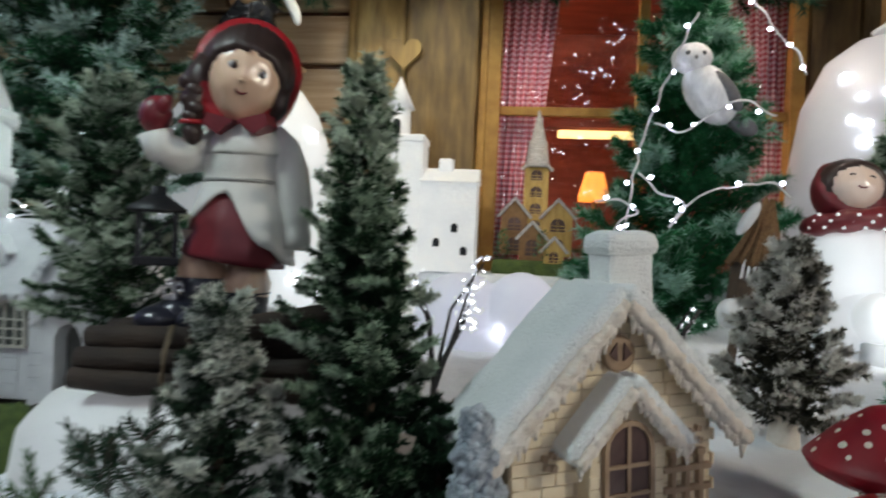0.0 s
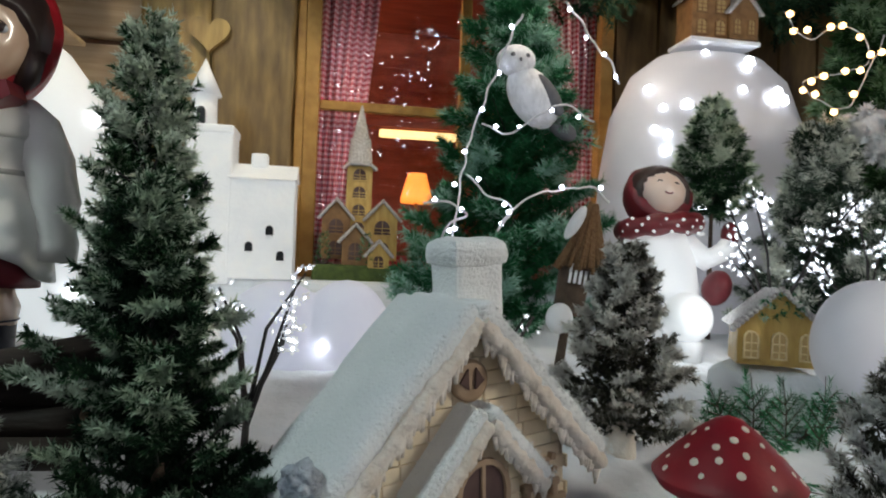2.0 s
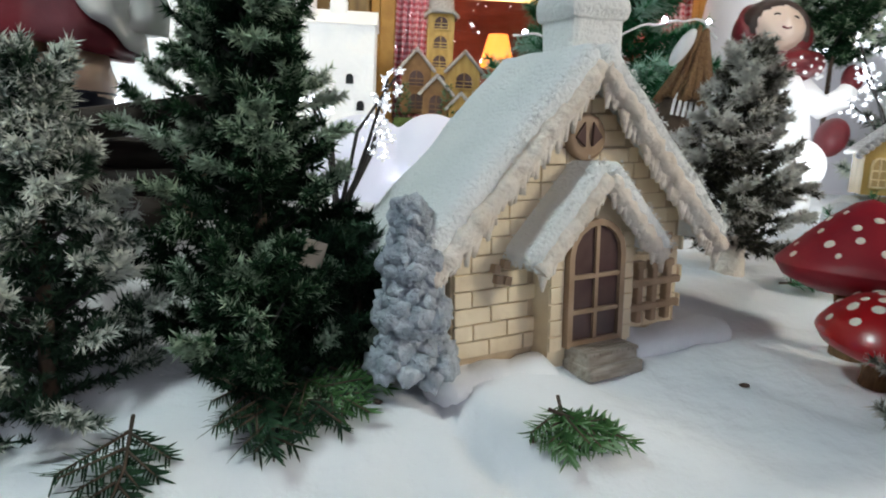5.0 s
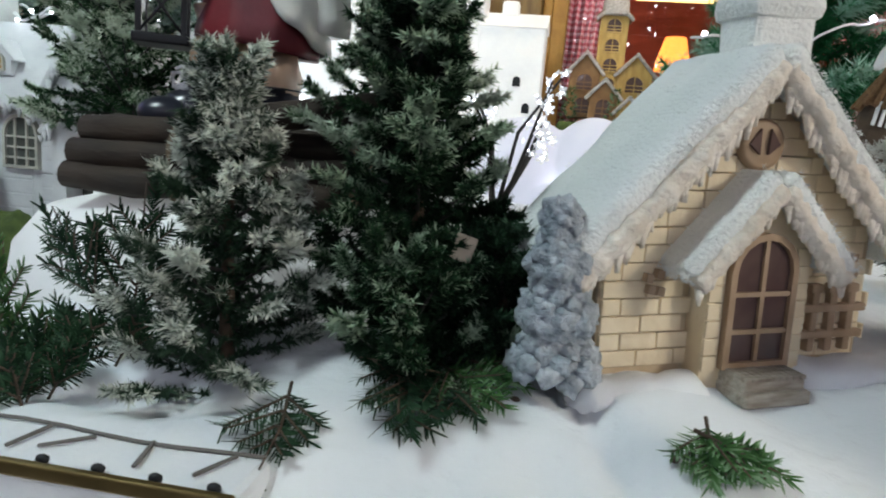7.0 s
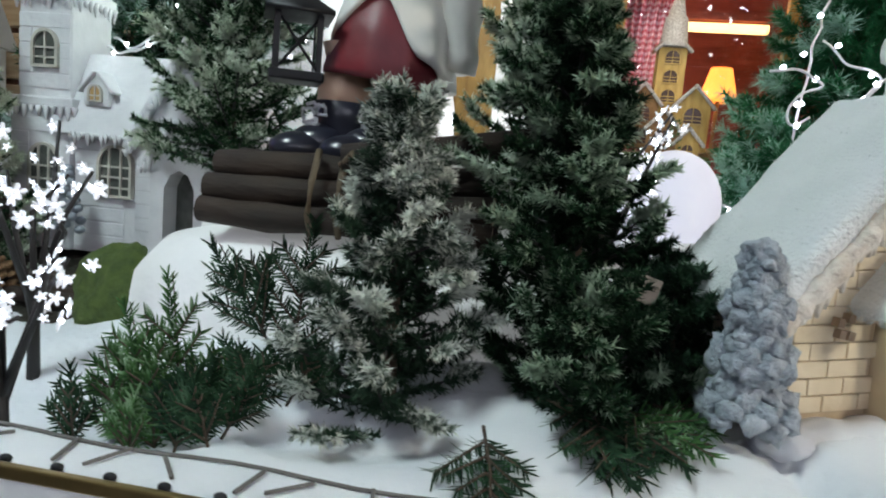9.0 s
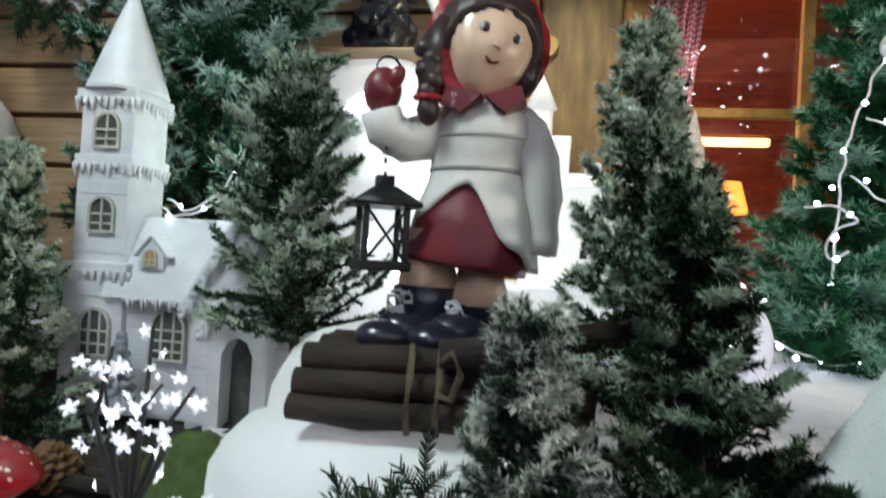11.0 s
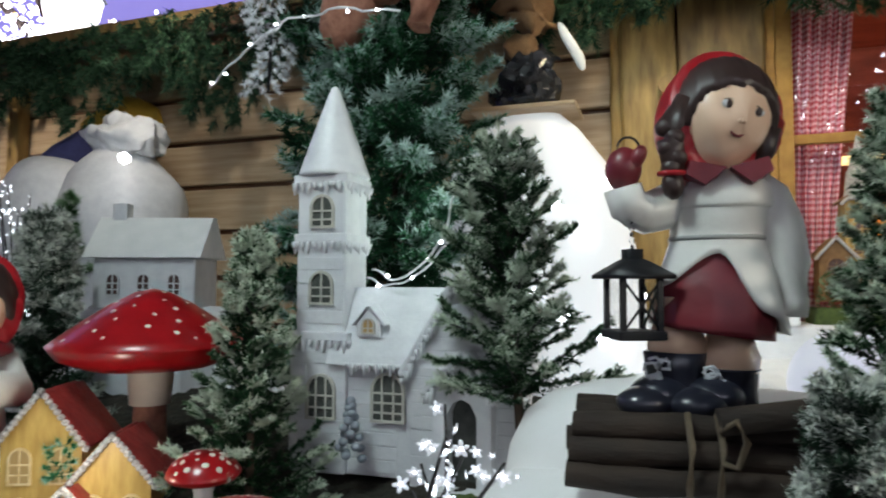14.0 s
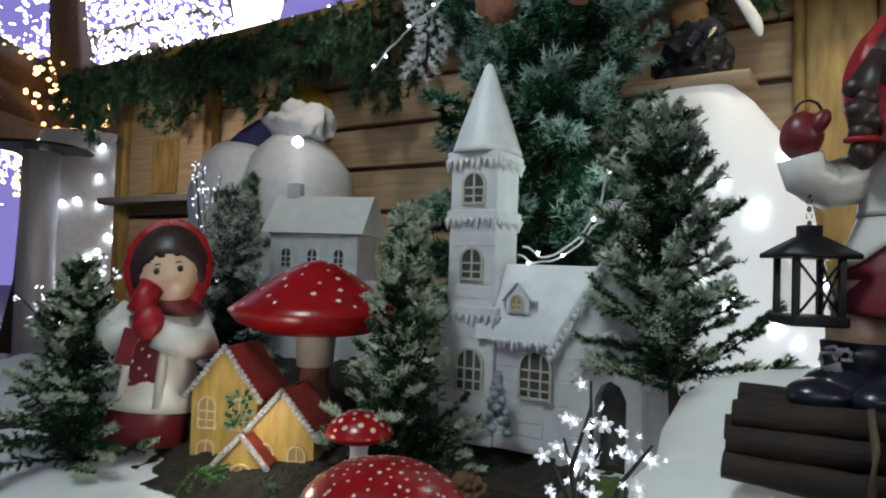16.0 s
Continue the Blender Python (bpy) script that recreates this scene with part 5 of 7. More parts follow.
def mushroom(loc, r, h, stem_r, stem_h, label, seed, tilt=(0, 0), lip=0.25, dots=40, dot=0.012, under="red", stem="log", cone=1.0, paint="red"):
    t = thing("toadstool", pose(*loc, tilt[0], tilt[1], 0), label, "toadstool", "red toadstools")
    prof = [(0.0, 1.0), (0.18, 0.93), (0.42, 0.72), (0.68, 0.43), (0.9, 0.16), (1.0, 0.03)]
    if cone < 1:
        prof = [(0.0, 1.0), (0.3, 0.92), (0.6, 0.74), (0.85, 0.42), (0.97, 0.15), (1.0, 0.02)]
    P = [(r * a, stem_h + h * lip + h * (1 - lip) * z) for a, z in prof][::-1]
    b = B()
    add_lathe(b, [(r * 0.62, stem_h + h * 0.0), (r * 0.9, stem_h + h * lip * 0.45), (r * 1.0, stem_h + h * lip)] + P, 0, None, 36)
    cap = part("cap", b, M[paint], t)
    rnd_ = random.Random(seed)
    for k in range(dots):
        u = 0.12 + 0.8 * ((k + 0.5) / dots) ** 0.6
        a = k * 2.39996 + rnd_.uniform(-0.2, 0.2)
        for (a0, z0), (a1, z1) in zip(prof, prof[1:]):
            if a0 <= u <= a1:
                f = (u - a0) / (a1 - a0)
                z = stem_h + h * lip + h * (1 - lip) * (z0 + (z1 - z0) * f)
                sl = math.atan2(h * (1 - lip) * (z0 - z1), r * (a1 - a0))
        s = dot * rnd_.uniform(0.7, 1.2)
        part("dot", DOT, None, cap, at=Matrix.Translation((r * u * math.cos(a), r * u * math.sin(a), z)) @ Matrix.Rotation(a, 4, "Z") @ Matrix.Rotation(sl, 4, "Y") @ Matrix.Diagonal((s, s * rnd_.uniform(0.8, 1.1), s * 0.25, 1)))
    b = B()
    add_lathe(b, [(stem_r * 1.15, -0.03), (stem_r, stem_h * 0.4), (stem_r * 0.9, stem_h * 0.8), (stem_r * 1.2, stem_h + h * lip * 0.4)], 0, None, 18)
    part("stem", b, M[stem], t)
    return t


big = mushroom((-1.69, 1.5, 0.93), 0.238, 0.2, 0.042, 0.295, "large red toadstool with a glossy rim on a brown stem", 1, dots=52, dot=0.0062, lip=0.28, stem="terra")
b = B()
add_lathe(b, [(0.05, 0.2), (0.057, 0.3), (0.075, 0.315)], 0, None, 18)
part("collar", b, M["dots"], big, "pale collar under the cap")
mushroom((-1.372, 1.32, 0.9), 0.078, 0.07, 0.022, 0.115, "small red dotted toadstool on a white stem", 2, dots=30, dot=0.006, stem="white", cone=0.5)
mushroom((-1.17, 1.15, 0.9), 0.155, 0.1, 0.03, 0.05, "low red toadstool with tiny white specks", 3, dots=90, dot=0.004, stem="white", cone=0.5)
mushroom((0.695, 1.1, 0.925), 0.1, 0.115, 0.026, 0.175, "dark red dotted toadstool with a brown stem", 4, dots=40, dot=0.0052, stem="straw", paint="redmatte")
mushroom((0.64, 1.0, 0.93), 0.074, 0.072, 0.02, 0.122, "bright red dotted toadstool tilted forward", 5, tilt=(8, 3), dots=32, dot=0.006, stem="straw", cone=0.5)
mushroom((2.1, 2.0, 1.1), 0.17, 0.22, 0.045, 0.42, "red toadstool on a tall white stem", 6, dots=40, dot=0.012, stem="white")


# ---- little lit houses ----
def gable_house(parent, x, y, z, w, d, h, roof_h, wall_key, roof_key, pane_key, cols=2, ang=0, rows=1, lip="glitter"):
    root = thing("wing", pose(x, y, z, 0, 0, ang), "", "")
    root.parent = parent
    b = B()
    add_prism(b, [(-w / 2, 0), (w / 2, 0), (w / 2, h), (0, h + roof_h), (-w / 2, h)], -d / 2, d / 2)
    part("wall", b, M[wall_key], root)
    b = B()
    e = 0.012
    for s in (-1, 1):
        slab(b, s * (w / 2 + e), h - e * roof_h / (w / 2), 0, h + roof_h, -d / 2 - 0.008, d / 2 + 0.008, 0.01)
    part("roof", b, M[roof_key], root)
    b = B()
    for s in (-1, 1):
        for k in range(12):
            u = k / 11
            add_sphere(b, (s * (w / 2 + e) * (1 - u), -d / 2 - 0.01, h - e + (roof_h + e + 0.006) * u), (0.008, 0.007, 0.007), 0, None, 6)
    part("snow_trim", b, M[lip], root)
    for r_ in range(rows):
        for c in range(cols):
            ww = w / cols * 0.58
            window_part(root, -w / 2 + w * (c + 0.5) / cols, -d / 2, h * (r_ + 0.15) / rows, ww, min(h / rows * 0.75, ww * 1.9), "goldframe" if wall_key == "gold" and pane_key != "pane" else wall_key, pane_key, "window", (1, 2), 0.006, rim=0.004)
    return root


gold = thing("wooden_light_house", pose(-1.69, 1.3, 0.868, 0, 0, 24) @ Matrix.Scale(1.08, 4), "golden wooden light house with red roofs and glitter snow", "model house", "wooden light houses")
gable_house(gold, -0.07, 0.05, 0, 0.16, 0.15, 0.2, 0.1, "gold", "redroof", "goldlit", 2, 0, 2)
gable_house(gold, 0.085, 0.01, 0, 0.15, 0.13, 0.13, 0.085, "gold", "redroof", "goldlit", 2)
gable_house(gold, 0.01, -0.05, 0, 0.1, 0.08, 0.07, 0.05, "gold", "redroof", "goldlit", 1)
b = B()
add_box(b, (0, -0.02, -0.006), (0.42, 0.22, 0.012), bev=0.004)
part("base", b, M["glitter"], gold)
part("wreath", needle_mesh("wreath", [(np.array([-0.02 + 0.02 * math.cos(k), -0.045, 0.165 + 0.035 * math.sin(k * 1.7)]), np.array([math.cos(k), -0.8, math.sin(k) + 0.3]), 0.014) for k in range(30)], 34, 0.012, 0.0024, M["brightfir"], np.random.default_rng(4)), None, gold, "small green fir decoration")
gold2 = thing("wooden_light_house", pose(1.15, 1.62, 1.2, 0, 0, -25), "golden wooden light house with a snowy roof, among fir twigs", "model house", "wooden light houses")
gable_house(gold2, 0, 0, 0, 0.17, 0.12, 0.09, 0.075, "gold", "glitter", "goldlit", 3)
part("wreath", needle_mesh("wreath", [(np.array([0.0 + 0.03 * math.cos(k), -0.07, 0.13 + 0.02 * math.sin(k * 1.7)]), np.array([math.cos(k), -0.6, math.sin(k)]), 0.015) for k in range(18)], 20, 0.015, 0.002, M["brightfir"], np.random.default_rng(4)), None, gold2)

bc = thing("model_castle", pose(0.24, 2.87, 1.3), "brown wooden light castle with a silver spire, by the window", "model castle")
gable_house(bc, -0.085, 0.02, 0.08, 0.11, 0.1, 0.17, 0.06, "brownhouse", "brownhouse", "pane", 1, 0, 2)
gable_house(bc, 0.095, 0.02, 0.08, 0.12, 0.1, 0.17, 0.06, "gold", "brownhouse", "pane", 1, 0, 2)
gable_house(bc, 0.0, 0.03, 0.1, 0.1, 0.1, 0.35, 0.04, "gold", "brownhouse", "pane", 1, 0, 5)
gable_house(bc, -0.01, -0.05, 0.06, 0.1, 0.08, 0.1, 0.05, "brownhouse", "brownhouse", "pane", 1)
gable_house(bc, 0.08, -0.07, 0.04, 0.08, 0.07, 0.07, 0.04, "gold", "brownhouse", "pane", 1)
b = B()
add_lathe(b, [(0.055, 0.45), (0.05, 0.46), (0.04, 0.56), (0.034, 0.56), (0.004, 0.69), (0, 0.695)], 0, None, 10)
part("spire", b, M["glitter"], bc, "glittering silver spire")
b = B()
add_box(b, (0, 0, 0.02), (0.34, 0.22, 0.08), bev=0.02)
roughen(b, 0.01, 30)
part("base", b, M["moss"], bc)
for x, y in ((-0.13, -0.07), (0.03, -0.1)):
    part("model_tree", needle_mesh("model_tree", [(np.array([x + 0.02 * math.cos(k * 2.4) * (1 - k / 30), y + 0.02 * math.sin(k * 2.4) * (1 - k / 30), 0.06 + 0.12 * k / 30]), np.array([math.cos(k * 2.4), math.sin(k * 2.4), 0.5]), 0.015) for k in range(30)], 16, 0.015, 0.003, M["greenfir"], np.random.default_rng(8)), None, bc)

wc = thing("model_castle", pose(-0.3, 2.75, 1.3), "glowing white ceramic castle with a pointed tower", "model castle")
b = B()
add_box(b, (0, 0, 0.26), (0.165, 0.16, 0.56), bev=0.01)
add_box(b, (0, 0, 0.53), (0.17, 0.17, 0.03), bev=0.006)
add_cone(b, (-0.035, 0, 0.53), (-0.035, 0, 0.66), 0.048, 0.046, 0, 12)
add_cone(b, (-0.035, 0, 0.66), (-0.035, 0, 0.795), 0.062, 0.001, 0, 12)
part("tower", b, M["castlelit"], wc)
b = B()
add_box(b, (0.19, 0, 0.18), (0.23, 0.16, 0.36), bev=0.006)
add_prism(b, [(-0.09, 0), (0.09, 0), (0.0, 0.06)], 0.07, 0.31, 0, pose(0, 0, 0.36, 0, 0, -90))
add_box(b, (0.17, 0, 0.43), (0.06, 0.05, 0.06), bev=0.01)
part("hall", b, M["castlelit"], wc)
b = B()
add_prism(b, [(px - 0.035, pz + 0.55) for px, pz in arch(0.028, 0.06)], -0.056, -0.04)
part("window", b, M["iron"], wc)
for x, z in ((-0.01, 0.32), (-0.02, 0.24), (0.02, 0.1), (0.15, 0.1), (0.22, 0.16), (0.26, 0.07)):
    b = B()
    add_prism(b, [(px + x, pz + z) for px, pz in arch(0.026, 0.034)], -0.086, -0.07)
    part("window", b, M["iron"], wc)


# ---- lit domes and lumps ----
def melt(ob, size):
    """Joins rounded lumps into one soft skin."""
    r = ob.modifiers.new("join", "REMESH")
    r.mode, r.voxel_size, r.use_smooth_shade = "VOXEL", size, True
    k = ob.modifiers.new("soften", "SMOOTH")
    k.factor, k.iterations = 0.5, 6
    return ob


def lit_dome(loc, r, h, key, bulbs, label, seed, size="l"):
    t = thing("lit_snow_hill", pose(*loc), label, "light decoration", "lit snow hills")
    b = B()
    prof = [(1.0, 0.0), (1.0, 0.15), (0.96, 0.38), (0.85, 0.62), (0.66, 0.82), (0.45, 0.95), (0.3, 1.0), (0.0, 1.0)]
    if key == "dome":
        prof = [(1.0, 0.0), (1.0, 0.3), (0.97, 0.55), (0.88, 0.76), (0.72, 0.91), (0.5, 0.985), (0.3, 1.0), (0.0, 1.0)]
    add_lathe(b, [(r * a, h * z) for a, z in prof], 0, None, 40, 0.6)
    roughen(b, 0.012, 5, seed)
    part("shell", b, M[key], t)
    rnd_ = random.Random(seed)
    for k in range(bulbs):
        z = rnd_.uniform(0.15, 0.97) if key != "dome" else 0.98 - 0.6 * rnd_.random() ** 1.3
        rad = next(a0 + (a1 - a0) * (z - z0) / (z1 - z0) for (a0, z0), (a1, z1) in zip(prof, prof[1:]) if z0 <= z <= z1)
        a = -math.pi / 2 + rnd_.uniform(-1.3, 0.6 if key == "dome" else 1.4)
        part("bulb", BULB[size], None, t, at=pose(r * rad * math.cos(a), r * 0.6 * rad * math.sin(a), h * z) @ Matrix.Scale(rnd_.uniform(0.5, 0.9), 4))
    return t


lit_dome((1.64, 2.72, 1.13), 0.46, 1.13, "dome", 26, "frosted white snow hill lit from within by cold bulbs", 2)
lit_dome((-0.93, 2.6, 1.05), 0.44, 1.03, "domelit", 12, "brightly glowing white snow hill with bulbs round its edge", 3)


def plate(loc, w, label):
    b = B()
    add_box(b, (0, 0, 0), (w, w * 0.6, 0.018), bev=0.006)
    return solo("wooden_plate", b, M["snow"] if "pale" in label else M["plank"], pose(*loc), label, "board", "boards on snow hills")


plate((-0.93, 2.6, 2.1), 0.4, "thin wooden board lying on the glowing snow hill")
plate((1.62, 2.66, 2.285), 0.3, "pale board lying on the frosted snow hill")
crow = thing("bundled_sack", pose(-0.93, 2.6, 2.115), "crumpled black plastic bundle on a board", "sack")
b = B()
add_lathe(b, [(0.12, 0), (0.135, 0.03), (0.13, 0.09), (0.12, 0.14), (0.1, 0.19), (0.055, 0.22), (0.03, 0.23)], 0, None, 48, 0.75)
bmesh.ops.subdivide_edges(b, edges=[e for e in b.edges if e.calc_length() > 0.025], cuts=3, use_grid_fill=True)
roughen(b, 0.05, 9)
roughen(b, 0.028, 24)
for f in b.faces:
    f.smooth = False
part("sack", b, M["black"], crow)
b = B()
add_tube(b, [(0, 0, 0.14), (0.01, 0, 0.24), (0.03, 0, 0.33), (0.0, 0, 0.42), (0.03, 0, 0.52)], [0.05, 0.075, 0.09, 0.12, 0.14], 0, 24)
bmesh.ops.subdivide_edges(b, edges=[e for e in b.edges if e.calc_length() > 0.04], cuts=4, use_grid_fill=True)
roughen(b, 0.06, 12)
roughen(b, 0.02, 40)
part("root", b, M["straw"], crow, "gnarled brown root standing in the sack")
b = B()
for k in range(5):
    add_sphere(b, (0.16 + 0.012 * k, -0.05, 0.25 - 0.022 * k), (0.018, 0.008, 0.07 - 0.006 * k), 0, Matrix.Rotation(-0.45 + 0.05 * k, 4, "Y"), 12)
part("feather", b, M["white"], crow, "white feather")
dh = thing("wooden_light_house", pose(1.62, 2.66, 2.3), "golden wooden light house on a board", "model house", "wooden light houses")
gable_house(dh, -0.05, 0, 0, 0.16, 0.12, 0.17, 0.1, "brownhouse", "glitter", "goldlit", 2, 0, 2)
gable_house(dh, 0.08, -0.03, 0, 0.12, 0.1, 0.11, 0.07, "brownhouse", "glitter", "goldlit", 2)

lump = thing("lit_heart", pose(0.09, 2.05, 1.03, 0, 0, -8), "frosted lilac-white heart shell with bulbs glowing inside", "light decoration", "lit hearts")
b = B()
add_sphere(b, (-0.08, 0, 0.15), (0.15, 0.09, 0.15), 0, None, 28)
add_sphere(b, (0.1, 0, 0.17), (0.12, 0.09, 0.14), 0, None, 28)
add_sphere(b, (0.0, 0, 0.04), (0.17, 0.1, 0.14), 0, None, 28)
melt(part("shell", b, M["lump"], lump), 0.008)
for x, z in ((0.05, 0.14), (-0.03, 0.03), (-0.17, 0.03), (0.13, 0.02)):
    part("bulb", BULB["l"], None, lump, at=pose(x, -0.085, z) @ Matrix.Scale(0.45, 4))
lump2 = thing("lit_heart", pose(1.42, 1.52, 1.12, 0, 0, 10), "frosted white heart shell with large glowing bulbs", "light decoration", "lit hearts")
b = B()
add_sphere(b, (-0.12, 0, 0.14), (0.15, 0.1, 0.14), 0, None, 28)
add_sphere(b, (0.13, 0, 0.14), (0.15, 0.1, 0.14), 0, None, 28)
add_sphere(b, (0, 0, 0.0), (0.17, 0.1, 0.15), 0, None, 28)
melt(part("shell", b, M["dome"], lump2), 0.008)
for x, z in ((-0.11, 0.15), (0.1, 0.15), (-0.06, 0.03)):
    part("bulb", BULB["l"], None, lump2, at=pose(x, -0.095, z) @ Matrix.Scale(0.8, 4))

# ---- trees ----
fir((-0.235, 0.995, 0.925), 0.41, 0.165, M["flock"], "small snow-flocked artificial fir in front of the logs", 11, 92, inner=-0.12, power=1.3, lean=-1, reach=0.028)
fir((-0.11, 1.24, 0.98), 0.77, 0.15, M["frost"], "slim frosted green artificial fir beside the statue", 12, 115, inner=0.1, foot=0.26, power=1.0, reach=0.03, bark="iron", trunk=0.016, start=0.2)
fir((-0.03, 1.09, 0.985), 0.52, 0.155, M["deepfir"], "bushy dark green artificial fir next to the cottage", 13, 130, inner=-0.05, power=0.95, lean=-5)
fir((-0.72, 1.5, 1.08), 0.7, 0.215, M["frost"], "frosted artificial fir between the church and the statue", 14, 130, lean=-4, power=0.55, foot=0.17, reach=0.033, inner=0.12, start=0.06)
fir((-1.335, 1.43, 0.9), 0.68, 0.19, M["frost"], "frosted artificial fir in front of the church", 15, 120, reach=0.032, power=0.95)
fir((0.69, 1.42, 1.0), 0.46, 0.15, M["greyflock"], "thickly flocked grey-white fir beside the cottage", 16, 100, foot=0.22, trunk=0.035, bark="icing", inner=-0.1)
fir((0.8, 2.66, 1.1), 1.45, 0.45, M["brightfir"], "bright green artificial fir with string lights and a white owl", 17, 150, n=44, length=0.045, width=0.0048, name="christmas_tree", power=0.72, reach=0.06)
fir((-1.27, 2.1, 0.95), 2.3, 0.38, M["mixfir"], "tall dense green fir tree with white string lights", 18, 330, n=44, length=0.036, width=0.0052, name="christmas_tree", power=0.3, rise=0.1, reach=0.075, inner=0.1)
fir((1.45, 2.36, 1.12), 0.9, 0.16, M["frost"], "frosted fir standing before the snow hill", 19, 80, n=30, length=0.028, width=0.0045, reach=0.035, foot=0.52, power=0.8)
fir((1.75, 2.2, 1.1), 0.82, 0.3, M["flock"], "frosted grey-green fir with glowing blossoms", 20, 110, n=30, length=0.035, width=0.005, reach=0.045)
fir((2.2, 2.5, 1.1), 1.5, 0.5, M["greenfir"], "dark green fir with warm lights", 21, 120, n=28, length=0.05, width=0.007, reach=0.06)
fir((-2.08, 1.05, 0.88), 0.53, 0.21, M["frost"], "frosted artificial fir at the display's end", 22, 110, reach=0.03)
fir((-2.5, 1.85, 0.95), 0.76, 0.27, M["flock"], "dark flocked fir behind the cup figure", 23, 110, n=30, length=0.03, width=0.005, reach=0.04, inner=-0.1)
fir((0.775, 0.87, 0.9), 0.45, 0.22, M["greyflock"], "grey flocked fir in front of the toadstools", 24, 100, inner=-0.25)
fir((-0.02, 0.985, 0.985), 0.15, 0.11, M["deepfir"], "low spreading fir branch at the foot of the trees", 25, 34, power=0.3, name="fir_branch", inner=-0.15)
fir((0.07, 1.06, 0.99), 0.16, 0.11, M["darkfir"], "dark low fir branch beside the cottage", 27, 30, power=0.3, name="fir_branch", inner=-0.15)
for k, (x, y, x1, y1, key) in enumerate(((-0.112, 0.89, -0.09, 0.785, "darkfir"), (-0.01, 0.94, 0.02, 0.845, "darkfir"), (0.02, 0.97, 0.095, 0.9, "greenfir"), (0.05, 0.985, 0.11, 0.96, "greenfir"), (-0.06, 0.96, 0.02, 0.955, "darkfir"), (0.0, 0.97, 0.07, 0.885, "darkfir"), (-0.03, 0.97, 0.0, 0.87, "darkfir"), (0.265, 0.89, 0.26, 0.835, "greenfir"), (0.26, 0.875, 0.32, 0.85, "greenfir"), (0.72, 1.3, 0.84, 1.34, "brightfir"), (0.95, 1.35, 0.98, 1.48, "brightfir"), (0.85, 1.28, 0.95, 1.22, "brightfir"), (1.0, 1.5, 1.1, 1.46, "brightfir"), (1.2, 1.52, 1.1, 1.47, "brightfir"), (-1.55, 1.2, -1.45, 1.12, "greenfir"), (-1.75, 1.15, -1.6, 1.12, "greenfir"))):
    p0, p1 = Vector((x, y, snow_z(x, y) + 0.022)), Vector((x1, y1, snow_z(x1, y1) + 0.014))
    bough(p0, p1, M[key], 40 + k, "loose green fir sprig lying on cotton snow", (0, -0.3, 1))
for k, (p0, p1, key) in enumerate((((-0.364, 0.95, 1.035), (-0.439, 0.96, 1.138), "darkfir"), ((-0.356, 0.99, 1.0), (-0.348, 1.0, 1.172), "darkfir"), ((-0.379, 0.92, 0.968), (-0.343, 0.93, 1.044), "darkfir"), ((-0.384, 0.9, 0.95), (-0.355, 0.91, 1.023), "darkfir"), ((-0.327, 0.93, 0.985), (-0.304, 0.94, 1.047), "darkfir"), ((-0.444, 0.92, 0.905), (-0.476, 0.93, 1.103), "greenfir"), ((-0.462, 0.9, 0.91), (-0.513, 0.91, 1.071), "greenfir"), ((-0.479, 0.88, 0.916), (-0.527, 0.89, 1.02), "greenfir"), ((-0.416, 0.9, 0.931), (-0.4, 0.91, 1.028), "darkfir"), ((-0.417, 0.86, 0.937), (-0.405, 0.87, 1.027), "darkfir"), ((-0.45, 0.84, 0.933), (-0.465, 0.85, 0.995), "greenfir"), ((-0.533, 0.86, 0.92), (-0.551, 0.87, 1.004), "darkfir"), ((-0.444, 0.87, 0.921), (-0.467, 0.88, 1.038), "greenfir"), ((-0.373, 0.85, 0.955), (-0.406, 0.86, 1.024), "darkfir"), ((-0.379, 0.93, 0.976), (-0.415, 0.94, 1.036), "darkfir"))):
    bough(p0, p1, M[key], 60 + k, "green fir bough stuck upright into the snow")

for k, (p0, p1) in enumerate((((1.02, 1.5, 1.05), (1.0, 1.48, 1.2)), ((1.08, 1.48, 1.05), (1.06, 1.46, 1.19)), ((1.15, 1.47, 1.05), (1.15, 1.45, 1.2)), ((1.21, 1.48, 1.06), (1.25, 1.47, 1.21)), ((1.12, 1.49, 1.06), (1.2, 1.44, 1.16)), ((0.98, 1.52, 1.05), (0.92, 1.5, 1.17)))):
    bough(p0, p1, M["brightfir"], 90 + k, "bright green fir bough under the golden light house")

# ---- owl ----
b = B()
add_sphere(b, (0, 0, 0.12), (0.065, 0.07, 0.11), 0, Matrix.Rotation(-0.45, 4, "Y"), 24)
add_sphere(b, (-0.055, -0.01, 0.235), (0.055, 0.055, 0.052), 0, None, 24)
add_sphere(b, (0.035, -0.045, 0.12), (0.025, 0.025, 0.075), 1, Matrix.Rotation(-0.5, 4, "Y"), 16)
add_sphere(b, (0.09, 0.0, 0.02), (0.03, 0.03, 0.05), 1, Matrix.Rotation(-0.9, 4, "Y"), 12)
for s in (-1, 1):
    add_sphere(b, (-0.055 + s * 0.02, -0.058, 0.24), (0.008, 0.006, 0.008), 1, None, 8)
add_cone(b, (-0.055, -0.06, 0.228), (-0.055, -0.07, 0.215), 0.006, 0.001, 1, 6)
solo("owl_ornament", b, [M["owl"], M["grey"]], pose(0.79, 2.38, 1.835) @ Matrix.Diagonal((1.2, 1.1, 1.0, 1)), "white feathered owl ornament perched on the fir", "bird ornament")
light_string([(0.72, 2.3, 2.2), (0.66, 2.32, 2.05), (0.6, 2.33, 1.9), (0.56, 2.3, 1.75), (0.53, 2.26, 1.6), (0.5, 2.2, 1.45), (0.47, 2.15, 1.3)], "m", "white wired string lights trailing down the green fir", 7, 0.0035)
